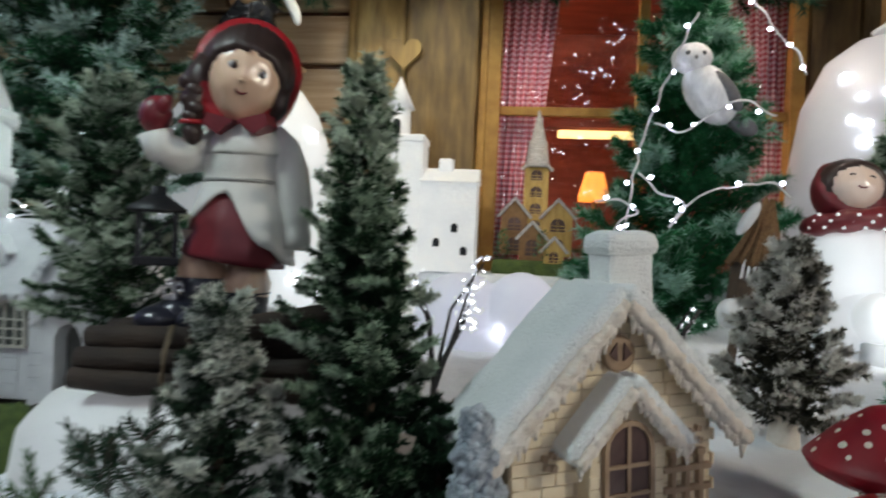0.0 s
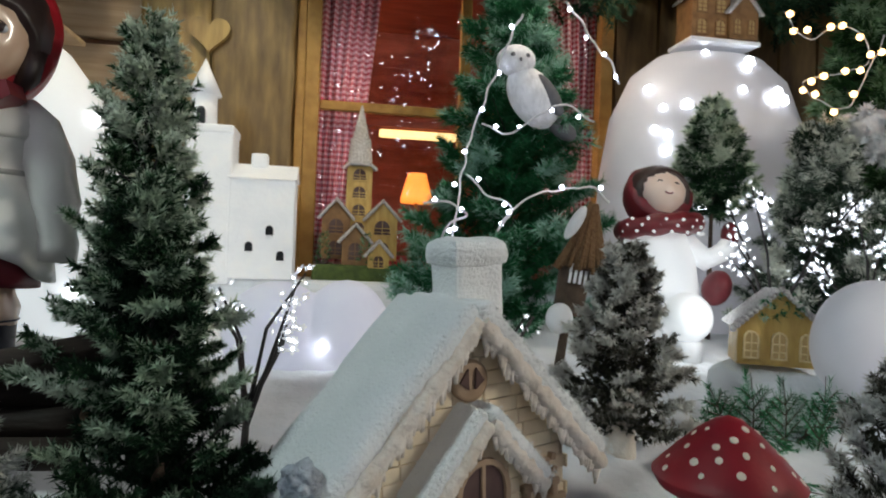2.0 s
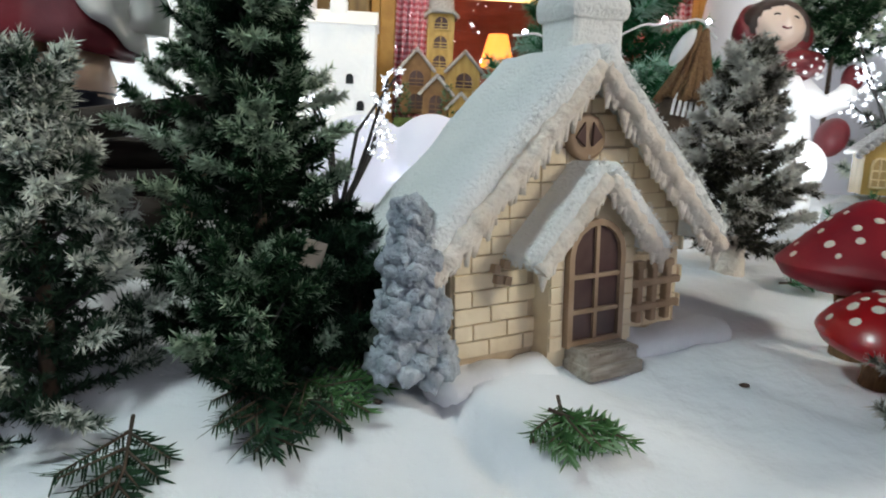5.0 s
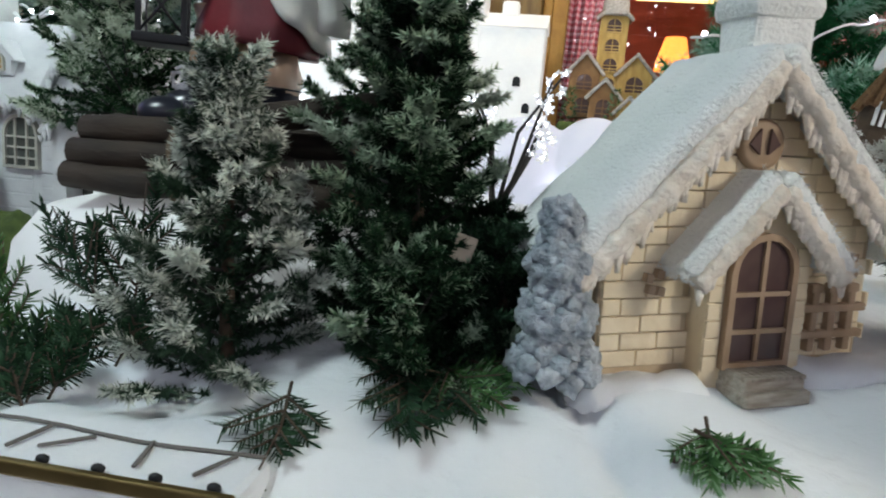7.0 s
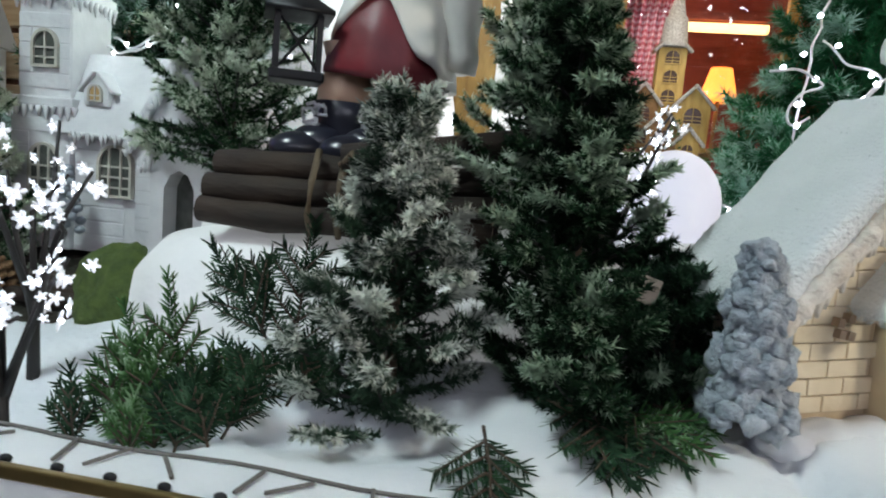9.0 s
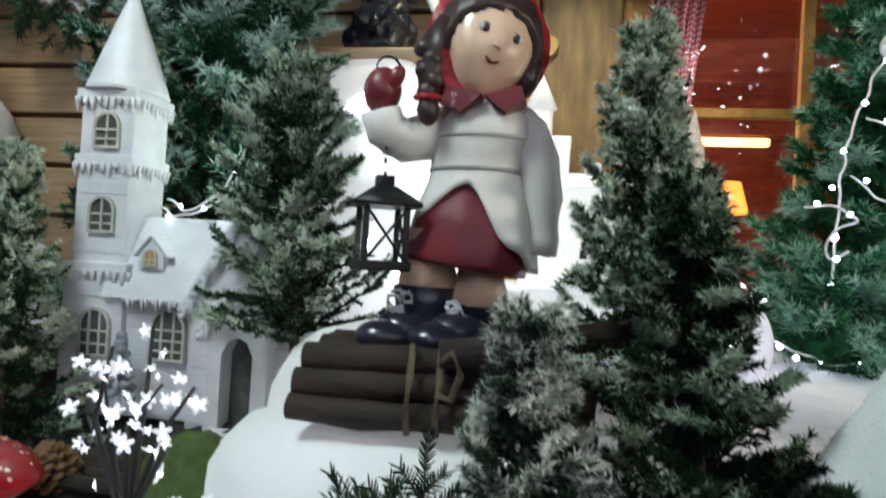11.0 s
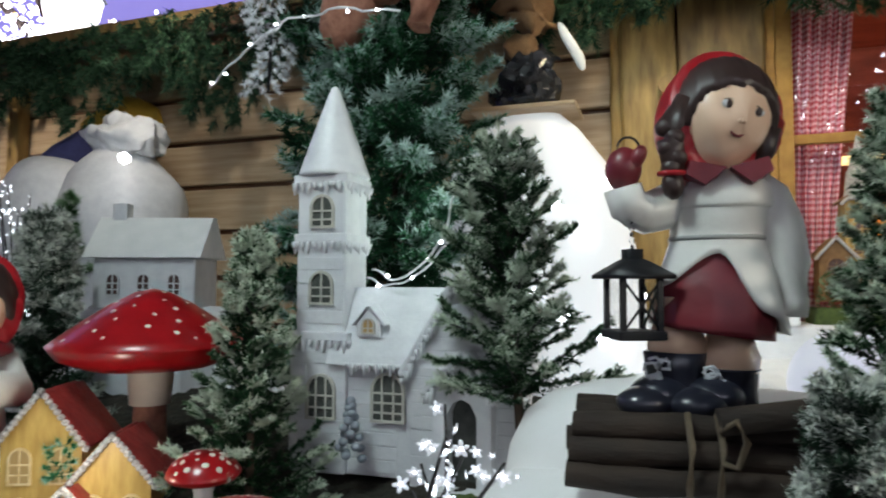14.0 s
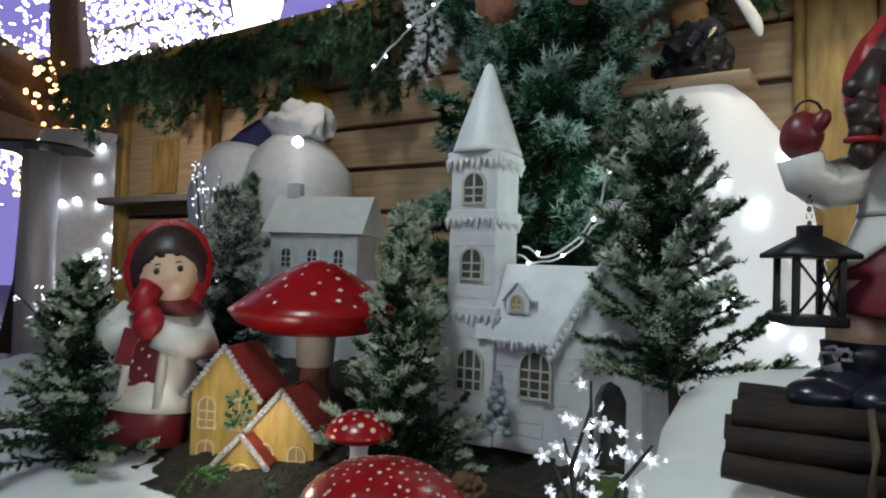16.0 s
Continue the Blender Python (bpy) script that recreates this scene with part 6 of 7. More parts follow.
light_string([(0.6, 2.3, 1.84), (0.68, 2.24, 1.8), (0.76, 2.23, 1.86), (0.84, 2.23, 1.9), (0.95, 2.24, 1.87)], "m", "white wired string lights looped under the owl", 4, 0.0035)
light_string([(0.55, 2.24, 1.66), (0.62, 2.2, 1.6), (0.68, 2.18, 1.55), (0.63, 2.17, 1.5), (0.74, 2.18, 1.6), (0.9, 2.18, 1.64), (1.0, 2.2, 1.6)], "m", "white wired string lights in the fir's lower twigs", 6, 0.0035)
light_string([(0.318, 2.12, 1.215), (0.392, 2.12, 1.19), (0.472, 2.12, 1.159), (0.559, 2.12, 1.186)], "m", "white wired string lights lying low on the fir", 4, 0.0035)
light_string([(0.398, 2.15, 1.572), (0.466, 2.15, 1.566), (0.533, 2.15, 1.538), (0.48, 2.15, 1.507), (0.467, 2.15, 1.433), (0.514, 2.15, 1.449)], "m", "white wired string lights hanging in a loop on the fir", 4, 0.0035)
fir((0.55, 2.3, 1.04), 0.4, 0.32, M["brightfir"], "low green fir boughs under the lit fir", 28, 46, n=40, length=0.04, width=0.0046, name="fir_branch", power=0.5, reach=0.055)
light_string([(0.9, 2.4, 2.3), (0.98, 2.4, 2.2), (1.06, 2.38, 2.1), (1.08, 2.34, 2.02)], "m", "short run of string lights at the fir's top", 4, 0.004)

b = B()
add_box(b, (0, 0, -0.08), (0.22, 0.2, 0.17), bev=0.06)
bmesh.ops.subdivide_edges(b, edges=b.edges[:], cuts=2, use_grid_fill=True)
roughen(b, 0.03, 9)
solo("snow_block", b, M["snow"], pose(1.15, 1.64, 1.19), "snowy block under the golden light house", "snow block")
bh = thing("bird_house", pose(0.76, 1.92, 1.22, 0, 8, 0), "rustic bird house with a steep brown bark roof", "bird house")
rnd = random.Random(4)
for k in range(34):
    a = k * 2 * math.pi / 34 + rnd.uniform(-0.08, 0.08)
    b = B()
    rr = rnd.uniform(0.066, 0.078)
    add_tube(b, [(0.02 + rr * math.cos(a), rr * math.sin(a), rnd.uniform(0.165, 0.18)), (0.02 + 0.5 * rr * math.cos(a), 0.5 * rr * math.sin(a), 0.255), (0.02 + 0.012 * math.cos(a), 0.012 * math.sin(a), rnd.uniform(0.33, 0.36))], [0.0065, 0.006, 0.004], 0, 6)
    part("roof_stick", b, M["straw"], bh)
b = B()
add_cone(b, (0.02, 0, 0.172), (0.02, 0, 0.34), 0.062, 0.006, 0, 12)
part("roof", b, M["bark"], bh)
b = B()
add_cone(b, (0, 0, 0.05), (0.0, 0, 0.2), 0.04, 0.045, 0, 9, False)
part("body", b, M["bark"], bh)
b = B()
add_cone(b, (0, 0, -0.17), (0, 0, 0.06), 0.014, 0.012, 0, 8)
part("post", b, M["bark"], bh)
for k in range(6):
    b = B()
    add_box(b, (-0.03 + 0.014 * k, -0.05, 0.16), (0.006, 0.006, 0.05))
    part("slat", b, M["white"], bh)
b = B()
add_sphere(b, (-0.04, -0.05, 0.29), (0.016, 0.02, 0.05), 0, Matrix.Rotation(0.4, 4, "Y"))
part("roof_snow", b, M["white"], bh)
b = B()
add_sphere(b, (-0.04, -0.05, 0.04), (0.035, 0.03, 0.04), 0)
part("foot_snow", b, M["white"], bh)

# ---- snow figure with red scarf ----
b = B()
sculpted(b, pose(-0.01, 0, 0.13), 0.14, 0, lambda d: 0.95 + 0.05 * d.z, 32)
shell(b, [(0.1, 0.135, 0.115, -0.01, 0), (0.2, 0.14, 0.12, -0.02, 0), (0.3, 0.128, 0.11, -0.025, 0), (0.38, 0.1, 0.09, -0.03, 0), (0.42, 0.06, 0.06, -0.03, 0)], 0)
cm = pose(-0.035, -0.01, 0.505) @ Matrix.Rotation(0.12, 4, "Y") @ Matrix.Rotation(-0.1, 4, "Z") @ Matrix.Rotation(-0.42, 4, "X")
sculpted(b, cm, 0.098, 1, face_shape, 40)
sculpted(b, cm, 0.098, 2, hair_shape, 48)
sculpted(b, cm, 0.096, 3, hood_shape, 40)
for sg in (-1, 1):
    add_tube(b, [cm @ (Vector((sg * (0.2 + 0.06 * k), -0.92, 0.05 + 0.03 * math.sin(k * 1.05))).normalized() * 0.0935) for k in range(4)], 0.0025, 2, 6)
add_tube(b, [cm @ (Vector((0.07 * (k - 2), -1, -0.42 + 0.014 * (k - 2) ** 2)).normalized() * 0.097) for k in range(5)], 0.0026, 3, 6)
add_tube(b, [(-0.025 + 0.112 * math.cos(a), -0.01 + 0.1 * math.sin(a), 0.405 + 0.016 * math.cos(a + 0.6)) for a in np.linspace(0, 6.283, 30)], [0.034 + 0.004 * math.sin(q * 1.7) for q in range(30)], 3, 12)
for k in range(22):
    a = -2.9 + k * 0.13
    add_sphere(b, (-0.025 + 0.142 * math.cos(a), -0.01 + 0.13 * math.sin(a), 0.405 + 0.02 * (k % 3 - 1)), 0.0055, 0, None, 6)
add_tube(b, [(0.07, -0.02, 0.35), (0.14, -0.03, 0.3), (0.2, -0.03, 0.33), (0.22, -0.03, 0.36)], [0.04, 0.036, 0.032, 0.026], 0, 14)
add_sphere(b, (0.225, -0.03, 0.39), (0.03, 0.03, 0.042), 3)
add_sphere(b, (0.15, -0.08, 0.21), (0.045, 0.05, 0.06), 3, Matrix.Rotation(0.3, 4, "Y"))
solo("snow_child_statue", b, [M["ceramicglow"], M["paleskin"], M["hair"], M["wine"]], pose(1.24, 2.3, 1.13), "white glazed snow-child statue with a wine-red scarf and cap", "statue")

ball = thing("light_ball", pose(1.228, 2.12, 1.250), "round white glowing ball lamp in front of the snow child", "lamp")
b = B()
sculpted(b, Matrix(), 0.078, 0, lambda d: 1.0 - 0.03 * smooth(0.8, 1.0, -d.z), 28)
part("globe", b, M["ceramicglow"], ball)
b = B()
add_lathe(b, [(0.05, -0.2), (0.05, -0.075), (0.035, -0.068)], 0, None, 16)
part("foot", b, M["white"], ball)
d = bpy.data.lights.new("light_ball_lamp", "POINT")
d.energy, d.color, d.shadow_soft_size = 1.2, (0.92, 0.97, 1.0), 0.08
new("light_ball_lamp", d).location = (1.228, 2.02, 1.270)

# ---- cup figure ----
b = B()
shell(b, [(0.0, 0.15, 0.12, 0, 0), (0.08, 0.14, 0.11, 0, 0), (0.14, 0.12, 0.1, 0, 0)], 3)
shell(b, [(0.1, 0.17, 0.13, 0, 0), (0.13, 0.168, 0.13, 0, 0), (0.25, 0.135, 0.11, 0, 0), (0.36, 0.12, 0.1, 0, 0), (0.42, 0.07, 0.07, 0, 0)], 0)
add_box(b, (-0.02, -0.12, 0.26), (0.09, 0.02, 0.18), 3, pose(0, 0, 0, 8), 0.006)
add_tube(b, [(-0.11, 0, 0.37), (-0.16, -0.05, 0.3), (-0.12, -0.13, 0.3), (-0.06, -0.15, 0.34)], [0.045, 0.05, 0.045, 0.04], 0, 16)
add_tube(b, [(0.11, 0, 0.37), (0.16, -0.05, 0.3), (0.09, -0.14, 0.31), (0.0, -0.16, 0.33)], [0.045, 0.052, 0.048, 0.04], 0, 16)
add_cone(b, (-0.06, -0.18, 0.38), (-0.03, -0.15, 0.46), 0.036, 0.042, 4, 18)
add_sphere(b, (-0.02, -0.18, 0.36), (0.05, 0.045, 0.05), 4)
add_box(b, (-0.07, -0.19, 0.29), (0.05, 0.012, 0.1), 3, pose(0, 0, 0, 0, 8, 0), 0.004)
m_ = pose(0.0, -0.02, 0.505) @ Matrix.Rotation(-0.22, 4, "Y") @ Matrix.Rotation(0.1, 4, "Z") @ Matrix.Rotation(0.05, 4, "X")
sculpted(b, m_, 0.128, 1, face_shape, 48)
sculpted(b, m_, 0.128, 2, hair_shape, 56)
sculpted(b, m_, 0.128, 4, hood_shape, 48)
for sg in (-1, 1):
    add_sphere(b, m_ @ (Vector((0.3 * sg, -0.92, 0.06)).normalized() * 0.121), (0.011, 0.006, 0.01), 2, m_.to_3x3().to_4x4(), 10)
    add_tube(b, [m_ @ (Vector((sg * (0.18 + 0.055 * k), -0.92, 0.2 + 0.02 * math.sin(k))).normalized() * 0.124) for k in range(4)], 0.002, 2, 6)
for k in range(9):
    add_sphere(b, (-0.045 + 0.05 * ((k * 5) % 3 - 0.5) / 2, -0.132 + 0.0075 * (k - 4) * 0.2, 0.19 + 0.018 * k), 0.005, 0, None, 6)
for sg in (-1, 1):
    add_tube(b, [(-0.02 + sg * 0.058, -0.112, 0.115), (-0.02 + sg * 0.056, -0.112, 0.25), (-0.02 + sg * 0.05, -0.1, 0.37)], [0.02, 0.018, 0.014], 0, 10)
add_sphere(b, (0.02, -0.03, 0.405), (0.12, 0.1, 0.035), 3, None, 24)
solo("child_statue", b, [M["coat"], M["skin"], M["hair"], M["wine"], M["hat"]], pose(-1.985, 1.185, 0.94, 0, 6, 48) @ Matrix.Diagonal((0.72, 0.74, 0.88, 1)), "glazed child statue in white coat and red hood with mug", "statue")

# ---- behind on the cabin side ----
wh = thing("model_cottage", pose(-2.42, 2.3, 1.35, 0, 0, 20), "white ceramic model cottage with small windows", "model house")
b = B()
add_box(b, (0, 0, 0.09), (0.4, 0.26, 0.2), bev=0.006)
part("wall", b, M["white"], wh)
b = B()
add_prism(b, [(-0.16, 0.19), (0.16, 0.19), (0.02, 0.36), (-0.02, 0.36)], -0.23, 0.23, 0, pose(0, 0, 0, 0, 0, 90))
part("roof", b, M["roofsnow"], wh)
b = B()
add_box(b, (-0.15, 0.0, 0.34), (0.06, 0.06, 0.16), bev=0.006)
part("chimney", b, M["white"], wh)
for k in range(3):
    window_part(wh, -0.12 + 0.12 * k, -0.131, 0.04, 0.055, 0.09, "white", "pane")
b = B()
add_box(b, (0, 0, -0.24), (0.5, 0.36, 0.46), bev=0.05)
roughen(b, 0.02, 8)
solo("snow_block", b, M["snow"], pose(-2.42, 2.3, 1.35), "white snow-covered block under the model cottage", "snow block")
sk = thing("snow_sack", pose(-3.1, 2.7, 1.15), "large white snow-covered sack figure beside the cabin wall", "decoration")
b = B()
add_sphere(b, (0.08, 0, 0.5), (0.32, 0.3, 0.5), 0, None, 32)
add_sphere(b, (-0.32, -0.08, 0.6), (0.3, 0.25, 0.36), 0, None, 28)
roughen(b, 0.03, 5)
part("body", b, M["white"], sk)
b = B()
add_sphere(b, (0.08, 0, 1.01), (0.2, 0.17, 0.1), 0, None, 40)
roughen(b, 0.07, 9)
roughen(b, 0.03, 25)
part("frill", b, M["white"], sk)
b = B()
add_sphere(b, (-0.2, -0.15, 0.45), (0.2, 0.16, 0.2), 0, None, 24)
part("snowball", b, M["white"], sk)
for x, z in ((0.38, 0.85), (-0.15, 0.15)):
    part("bulb", BULB["l"], None, sk, at=pose(x, -0.3, z))
b = B()
add_lathe(b, [(0.28, 0), (0.24, 0.2), (0.12, 0.42), (0.02, 0.55)], 0, pose(0, 0, 0, 0, 18, 0), 20)
roughen(b, 0.02, 8)
solo("pointed_hat", b, M["blue"], pose(-3.55, 2.78, 1.75), "dark blue felt pointed hat", "hat")
b = B()
add_sphere(b, (0, 0, 0), (0.3, 0.1, 0.2), 0, None, 20)
roughen(b, 0.03, 9)
solo("yellow_cloth", b, M["yellow"], pose(-3.35, 3.0, 2.3), "mustard yellow cloth hung on the cabin wall", "cloth")
fir((-3.05, 2.44, 1.45), 0.4, 0.2, M["greenfir"], "small dark fir twig bunch among snowballs", 71, 30, n=40, length=0.04, width=0.004)
b = B()
add_sphere(b, (0, 0, 0), (0.09, 0.07, 0.16), 0, Matrix.Rotation(0.5, 4, "Y"), 24)
add_sphere(b, (0.11, -0.02, 0.06), (0.1, 0.08, 0.09), 0, None, 24)
add_tube(b, [(0.1, 0, 0.1), (0.2, 0, 0.08), (0.24, -0.02, -0.02), (0.22, -0.03, -0.12)], [0.05, 0.06, 0.05, 0.035], 0, 14)
roughen(b, 0.008, 30)
solo("animal_ornament", b, M["terra"], pose(-1.3, 1.85, 2.28), "brown furry animal ornament hung in the tall fir", "ornament")
tas = thing("snow_tassel", pose(-1.6, 1.86, 2.5), "white flocked twig hanging down the tall fir", "twig")
rg = np.random.default_rng(91)
part("needles", needle_mesh("needles", [(np.array([0.035 * math.cos(k * 2.4) + 0.03 * math.sin(k * 0.1), 0.03 * math.sin(k * 2.4), -0.0042 * k]), np.array([math.cos(k * 2.4), math.sin(k * 2.4), -0.7]), 0.03) for k in range(110)], 34, 0.022, 0.004, M["whitefir"], rg, [0.75] * 110), None, tas)
b = B()
add_tube(b, [(0, 0, 0.06), (0.01, 0, -0.2), (0, 0, -0.46)], 0.005)
part("stem", b, M["twig"], tas)
light_string([(-1.68, 1.68, 2.0), (-1.55, 1.62, 2.05), (-1.4, 1.6, 2.12), (-1.22, 1.6, 2.14), (-1.05, 1.62, 2.12)], "s", "white wired string lights across the tall fir", 7, 0.003)
light_string([(-1.15, 1.68, 1.47), (-1.06, 1.64, 1.46), (-0.98, 1.62, 1.5), (-0.92, 1.6, 1.58), (-0.88, 1.6, 1.72)], "s", "loose white light cable behind the church", 4, 0.003)
light_string([(-1.16, 1.67, 1.455), (-1.08, 1.62, 1.44), (-1.0, 1.63, 1.47), (-0.93, 1.62, 1.53)], "s", "second loose white cable behind the church", 2, 0.003)

# ---- glowing blossoms ----
blossom_tree((-0.715, 1.0, 0.93), 0.34, 0.09, 1, 44)
blossom_tree((-0.62, 0.86, 0.9), 0.22, 0.1, 2, 38)
blossom_tree((0.0, 1.5, 1.0), 0.44, 0.13, 3, 64, lean=(0.02, 0))
blossom_tree((1.4, 1.95, 1.09), 0.56, 0.26, 4, 110)
blossom_tree((1.62, 1.85, 1.08), 0.54, 0.25, 8, 100)
blossom_tree((-2.75, 1.35, 0.93), 0.5, 0.22, 5, 40)
blossom_tree((-3.1, 2.2, 0.99), 0.92, 0.13, 6, 80)
blossom_tree((0.55, 1.75, 1.05), 0.28, 0.1, 7, 16)

# ---- small things ----
b = B()
heart = [(0.05 * 1.6 * math.sin(t) ** 3, 0.05 * (1.3 * math.cos(t) - 0.5 * math.cos(2 * t) - 0.2 * math.cos(3 * t) - 0.1 * math.cos(4 * t))) for t in np.linspace(0, 2 * math.pi, 32, endpoint=False)]
add_prism(b, heart, -0.012, 0.012)
solo("wooden_heart", b, M["post"], pose(-0.37, 2.98, 2.26), "flat wooden heart hung on the post", "heart ornament")
b = B()
add_box(b, (0, 0, 0), (0.022, 0.0015, 0.028), bev=0.0005)
solo("paper_tag", b, M["card"], pose(0.03, 0.985, 1.14, 0, 15, 0), "small brown paper tag hung in the fir", "tag")
track = thing("toy_railway", pose(-0.46, 0.768, 0.977, 0, 0, 2), "model railway track with dark sleepers and a brass rail", "toy railway")
b = B()
add_box(b, (0, -0.015, -0.03), (0.75, 0.075, 0.06), bev=0.008)
part("bed", b, M["snow"], track)
for k in range(13):
    b = B()
    add_box(b, (-0.34 + 0.056 * k + 0.012 * math.sin(k * 2.3), -0.008, 0.003), (0.0035, 0.042, 0.003), rot=pose(0, 0, 0, 0, 0, (-48, 12, -25, 40, -10)[k % 5]), bev=0.001)
    part("sleeper", b, M["board"], track)
b = B()
add_tube(b, [(-0.37 + 0.74 * k / 20, 0.014 + 0.004 * math.sin(k), 0.002) for k in range(21)], 0.0018)
part("rail", b, M["board"], track)
b = B()
add_box(b, (0, -0.05, 0.0), (0.75, 0.008, 0.012), bev=0.002)
part("edge_rail", b, M["brass"], track, "brass-coloured edge rail")
for k in range(16):
    b = B()
    add_sphere(b, (-0.35 + 0.047 * k, -0.04, 0.004), (0.006, 0.004, 0.004), 0, None, 8)
    part("rail_clip", b, M["iron"], track)
pinec = B()
for k in range(70):
    u = k / 70
    rr = 0.035 * math.sin(math.pi * (0.12 + 0.85 * u))
    add_sphere(pinec, (rr * math.cos(k * 2.4), rr * math.sin(k * 2.4), 0.1 * u), (0.011, 0.011, 0.004), 0, None, 6)
solo("pine_cone", pinec, M["straw"], pose(-1.06, 1.3, 0.93, 30), "brown pine cone lying by the church", "pine cone")
for k, (x, y) in enumerate(((0.49, 0.98), (0.24, 0.87), (0.4, 0.8), (0.1, 0.95))):
    b = B()
    add_sphere(b, (0, 0, 0), (0.006, 0.004, 0.0025), 0, None, 6)
    solo("dark_crumb", b, M["bark"], pose(x, y, snow_z(x, y) + 0.002, 0, 0, 50 * k), "tiny dark bark crumb on the snow", "crumb", "bark crumbs")
b = B()
add_sphere(b, (0, 0, 0), (0.085, 0.06, 0.1), 0, None, 40)
roughen(b, 0.02, 14)
roughen(b, 0.008, 60)
solo("moss_clump", b, M["moss"], pose(-0.78, 1.25, 0.97), "yellow-green moss clump beside the mound", "moss")
b = B()
for k in range(5):
    add_tube(b, [(-0.22, -0.05 + 0.035 * k, 0.01 * (k % 2)), (0, -0.05 + 0.036 * k, 0.004), (0.22, -0.05 + 0.034 * k, 0.01 * (k % 3))], 0.014, 0, 8)
solo("twig_mat", b, M["log"], pose(-0.95, 1.32, 0.95), "mat of thin brown twigs in front of the church", "twigs")
puff = thing("frosted_puff", pose(1.900, 2.15, 1.868), "frosted white leafy puff in the dark fir", "decoration")
rg = np.random.default_rng(33)
ways = rg.normal(size=(90, 3))
ways /= np.linalg.norm(ways, axis=1)[:, None]
part("needles", needle_mesh("needles", [(w * np.array([0.08, 0.06, 0.07]), w, 0.035) for w in ways], 30, 0.026, 0.007, M["whitefir"], rg, [0.7] * 90), None, puff)
b = B()
add_sphere(b, (0, 0, 0), (0.085, 0.065, 0.075), 0, None, 20)
roughen(b, 0.02, 20)
part("core", b, M["owl"], puff)
light_string([(1.537, 2.13, 2.232), (1.621, 2.13, 2.15), (1.762, 2.13, 2.218), (1.851, 2.13, 2.097), (1.707, 2.13, 2.048), (1.607, 2.13, 2.003), (1.774, 2.13, 1.943), (1.902, 2.13, 2.194)], "w", "warm string lights in the dark fir", 16, 0.002)

# The card takes the heart shell's material, so its faint glow is emission.
b = B()
add_box(b, (0, 0, 0), (0.16, 0.05, 0.004), rot=pose(0, 0, 0, 25, -8, 0))
add_box(b, (0.085, 0, 0.012), (0.004, 0.05, 0.05), rot=pose(0, 0, 0, 10, 0, 0))
solo("folded_card", b, M["lump"], pose(-0.15, 1.29, 1.245), "folded pale lilac card behind the logs", "card")

# ---- market outside ----
b = B()
add_cone(b, (0, 0, 0), (0, 0, 2.32), 0.15, 0.15, 0, 24)
heat = thing("patio_heater", pose(-6.6, 3.05, 0), "steel patio heater with a black round cap", "heater")
part("body", b, M["steel"], heat)
b = B()
add_lathe(b, [(0.42, 2.34), (0.4, 2.37), (0.12, 2.41), (0, 2.42)], 0, None, 32)
part("cap", b, M["iron"], heat)
b = B()
add_cone(b, (0, 0, 0), (0, 0, 2.6), 0.42, 0.42, 0, 32)
colm = thing("lit_column", pose(-6.95, 3.65, 0), "pale round column dotted with small lights", "column")
part("shaft", b, M["white"], colm)
rnd = random.Random(6)
for k in range(40):
    a = -math.pi / 2 + rnd.uniform(-1.4, 1.4) + 0.5
    part("bulb", BULB["l"], None, colm, at=pose(0.43 * math.cos(a), 0.43 * math.sin(a), rnd.uniform(0.6, 2.5)))


def lit_tree(loc, h, r, seed, key, wrap=True, count=4200, loose=0.035):
    rnd_ = random.Random(seed)
    t = thing("lit_street_tree", pose(*loc), "bare street tree wrapped in small lights", "tree", "lit street trees")
    b = B()
    add_tube(b, [(0, 0, 0), (0.1, 0, h * 0.3), (0, 0.1, h * 0.5)], [r * 1.2, r, r * 0.8], 0, 12)
    ends = []
    for k in range(16):
        a = k * 2.4
        p0 = Vector((0, 0.1, h * (0.3 + 0.02 * (k % 8))))
        p1 = p0 + Vector((math.cos(a) * h * 0.22, math.sin(a) * h * 0.22, h * rnd_.uniform(0.02, 0.25)))
        p2 = p1 + Vector((math.cos(a + 0.5) * h * 0.25, math.sin(a + 0.5) * h * 0.25, h * rnd_.uniform(-0.08, 0.15)))
        add_tube(b, [p0, p1, p2], [r * 0.5, r * 0.3, r * 0.1], 0, 6)
        ends += [(p0, p1), (p1, p2), (p1, p2)]
    part("trunk", b, M["bark"], t)
    v, f = [], []
    for k in range(count):
        p0, p1 = ends[k % len(ends)]
        p = p0.lerp(p1, rnd_.random()) + Vector([rnd_.gauss(0, h * loose) for _ in range(3)])
        s, n_ = 0.022 * rnd_.uniform(0.5, 2.0), len(v)
        v += [p + Vector(q) * s for q in ((1, 0, 0), (-1, 0, 0), (0, 1, 0), (0, -1, 0), (0, 0, 1), (0, 0, -1))]
        f += [(n_ + a_, n_ + b_, n_ + c_) for a_, b_, c_ in ((0, 2, 4), (2, 1, 4), (1, 3, 4), (3, 0, 4), (2, 0, 5), (1, 2, 5), (3, 1, 5), (0, 3, 5))]
    me = bpy.data.meshes.new("lights")
    me.from_pydata(v, [], f)
    me.materials.append(M[key])
    tagged(part("led_cloud", me, None, t), kind="stuff")
    if wrap:
        for k in range(240):
            a, z = rnd_.uniform(3.4, 6.6), rnd_.uniform(0.26, 0.52) * h
            part("bulb", BULB["f"], None, t, at=pose(r * 1.08 * math.cos(a) + 0.06, r * 1.08 * math.sin(a) + 0.03, z)).data = WARM
    return t


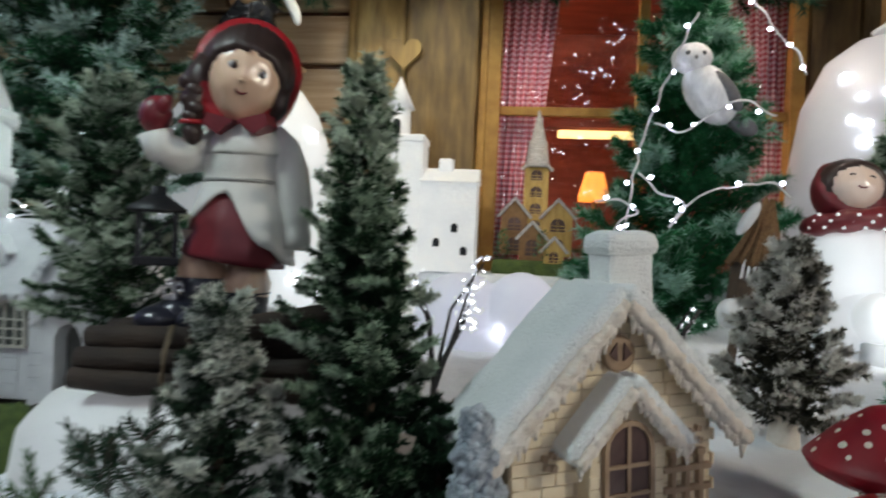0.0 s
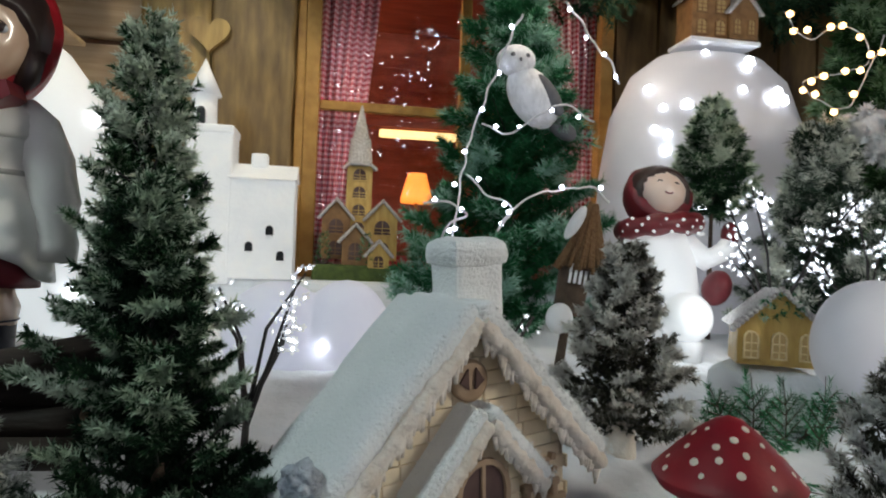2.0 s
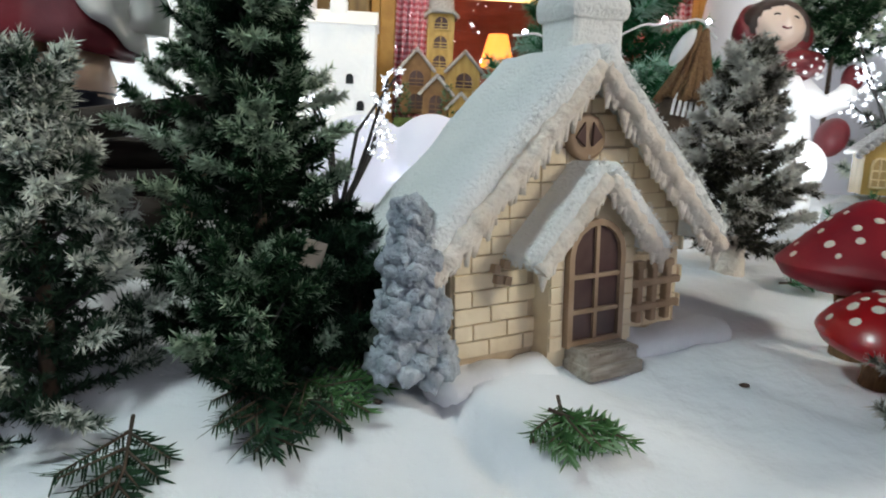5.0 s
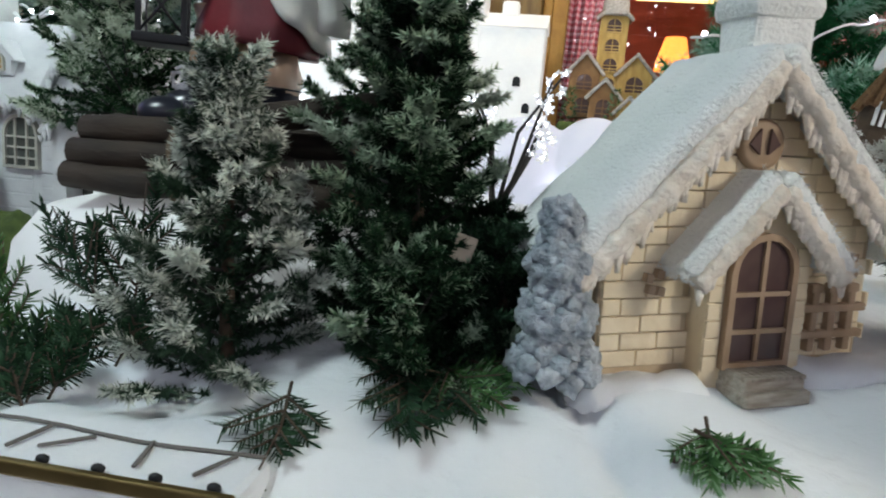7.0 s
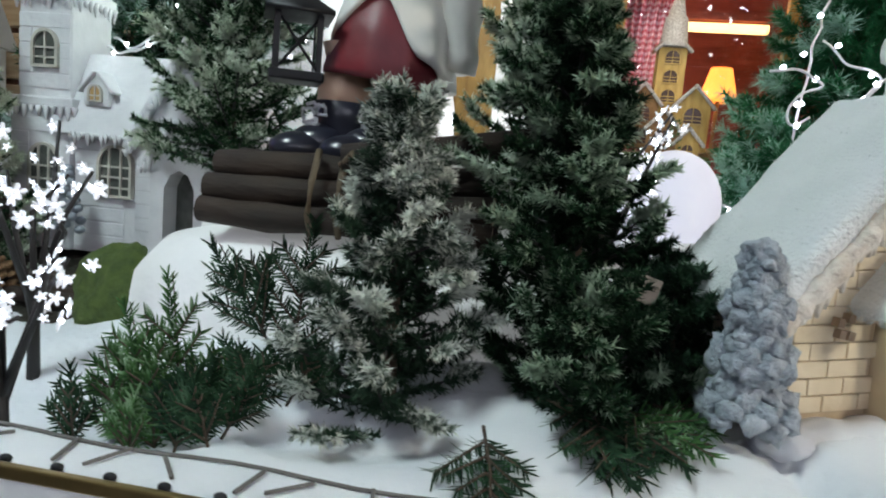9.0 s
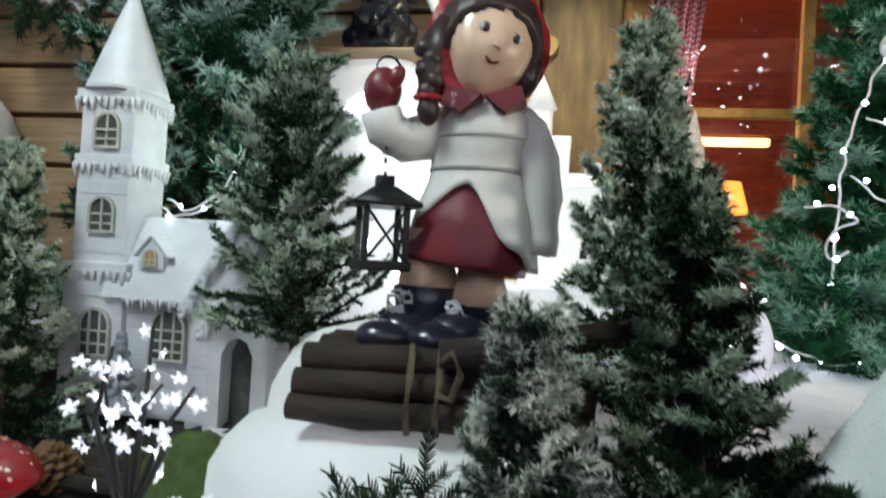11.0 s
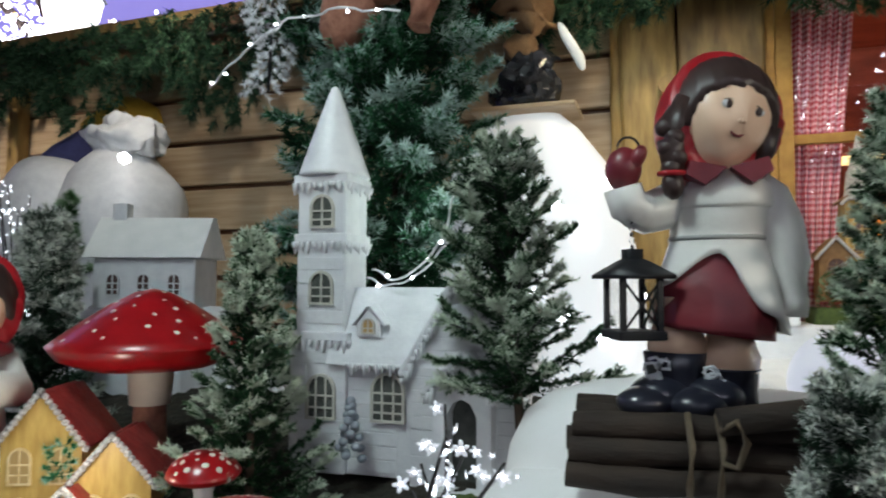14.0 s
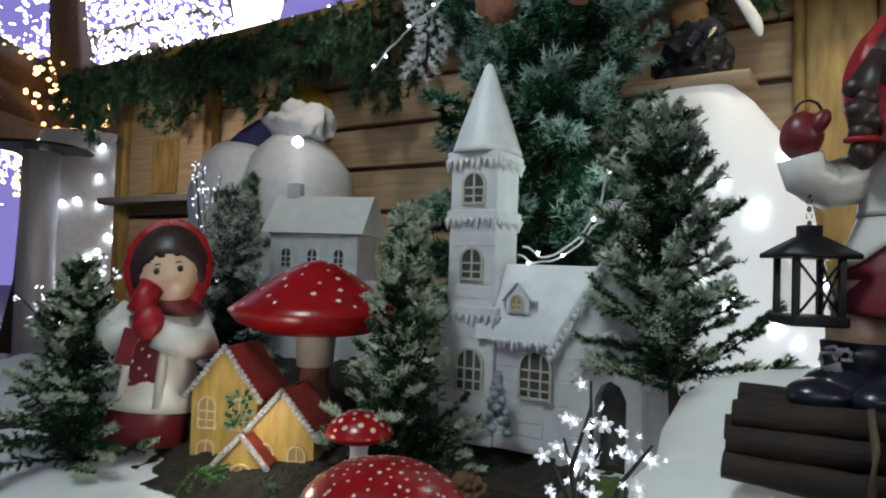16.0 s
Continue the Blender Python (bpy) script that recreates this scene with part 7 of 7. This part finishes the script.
WARM = bulb_mesh(0.032, "ledwarm")
lit_tree((-10.5, 5.2, 0), 8.5, 0.62, 1, "ledwarm", True, 700)
lit_tree((-9.5, 9.5, 0), 9.0, 0.3, 2, "ledblue", False, 8000, 0.045)
lit_tree((-14.5, 7.0, 0), 9.0, 0.3, 3, "ledblue", False, 8000, 0.045)
# Unseen lights on invented poles and wires, spread so the window panes mirror dots.
net = thing("reflection_lights", Matrix(), "unseen cold lights behind the visitor, added to reflect in the window", "string lights")
for x in (-2.5, 9.0):
    b = B()
    add_cone(b, (x, -6.4, 0), (x, -6.4, 7.6), 0.06, 0.04, 0, 10)
    part("pole", b, M["iron"], net)
rnd = random.Random(21)
v, f = [], []
for k in range(800):
    p, s, n_ = Vector((rnd.uniform(-2.4, 8.9), -6.4 + rnd.uniform(-0.5, 0.5), 1.6 + 5.8 * rnd.random() ** 0.8)), 0.028 * rnd.uniform(0.6, 1.5), len(v)
    v += [p + Vector(q) * s for q in ((1, 0, 0), (-1, 0, 0), (0, 1, 0), (0, -1, 0), (0, 0, 1), (0, 0, -1))]
    f += [(n_ + a_, n_ + b_, n_ + c_) for a_, b_, c_ in ((0, 2, 4), (2, 1, 4), (1, 3, 4), (3, 0, 4), (2, 0, 5), (1, 2, 5), (3, 1, 5), (0, 3, 5))]
me = bpy.data.meshes.new("bulbs")
me.from_pydata(v, [], f)
me.materials.append(M["netled"])
tagged(part("bulbs", me, None, net), kind="stuff")
for k in range(8):
    b = B()
    add_tube(b, [(-2.5 + 11.5 * i / 24, -6.4, 2.2 + 0.75 * k - 0.35 * math.sin(math.pi * i / 24)) for i in range(25)], 0.006)
    part("wire", b, M["wire"], net)
sl = thing("street_lantern", pose(-5.3, 4.3, 0), "glowing white street lantern on an iron post", "street lamp")
b = B()
add_cone(b, (0, 0, 0), (0, 0, 3.35), 0.05, 0.04, 0, 10)
part("post", b, M["iron"], sl)
b = B()
add_lathe(b, [(0.14, 3.36), (0.25, 3.95)], 0, None, 6)
part("lantern_glass", b, M["lantglow"], sl)
b = B()
add_lathe(b, [(0.29, 3.96), (0.1, 4.15), (0.02, 4.2)], 0, None, 6)
part("lantern_roof", b, M["iron"], sl)
b = B()
add_box(b, (0, 0, 10.9), (80, 0.1, 22))
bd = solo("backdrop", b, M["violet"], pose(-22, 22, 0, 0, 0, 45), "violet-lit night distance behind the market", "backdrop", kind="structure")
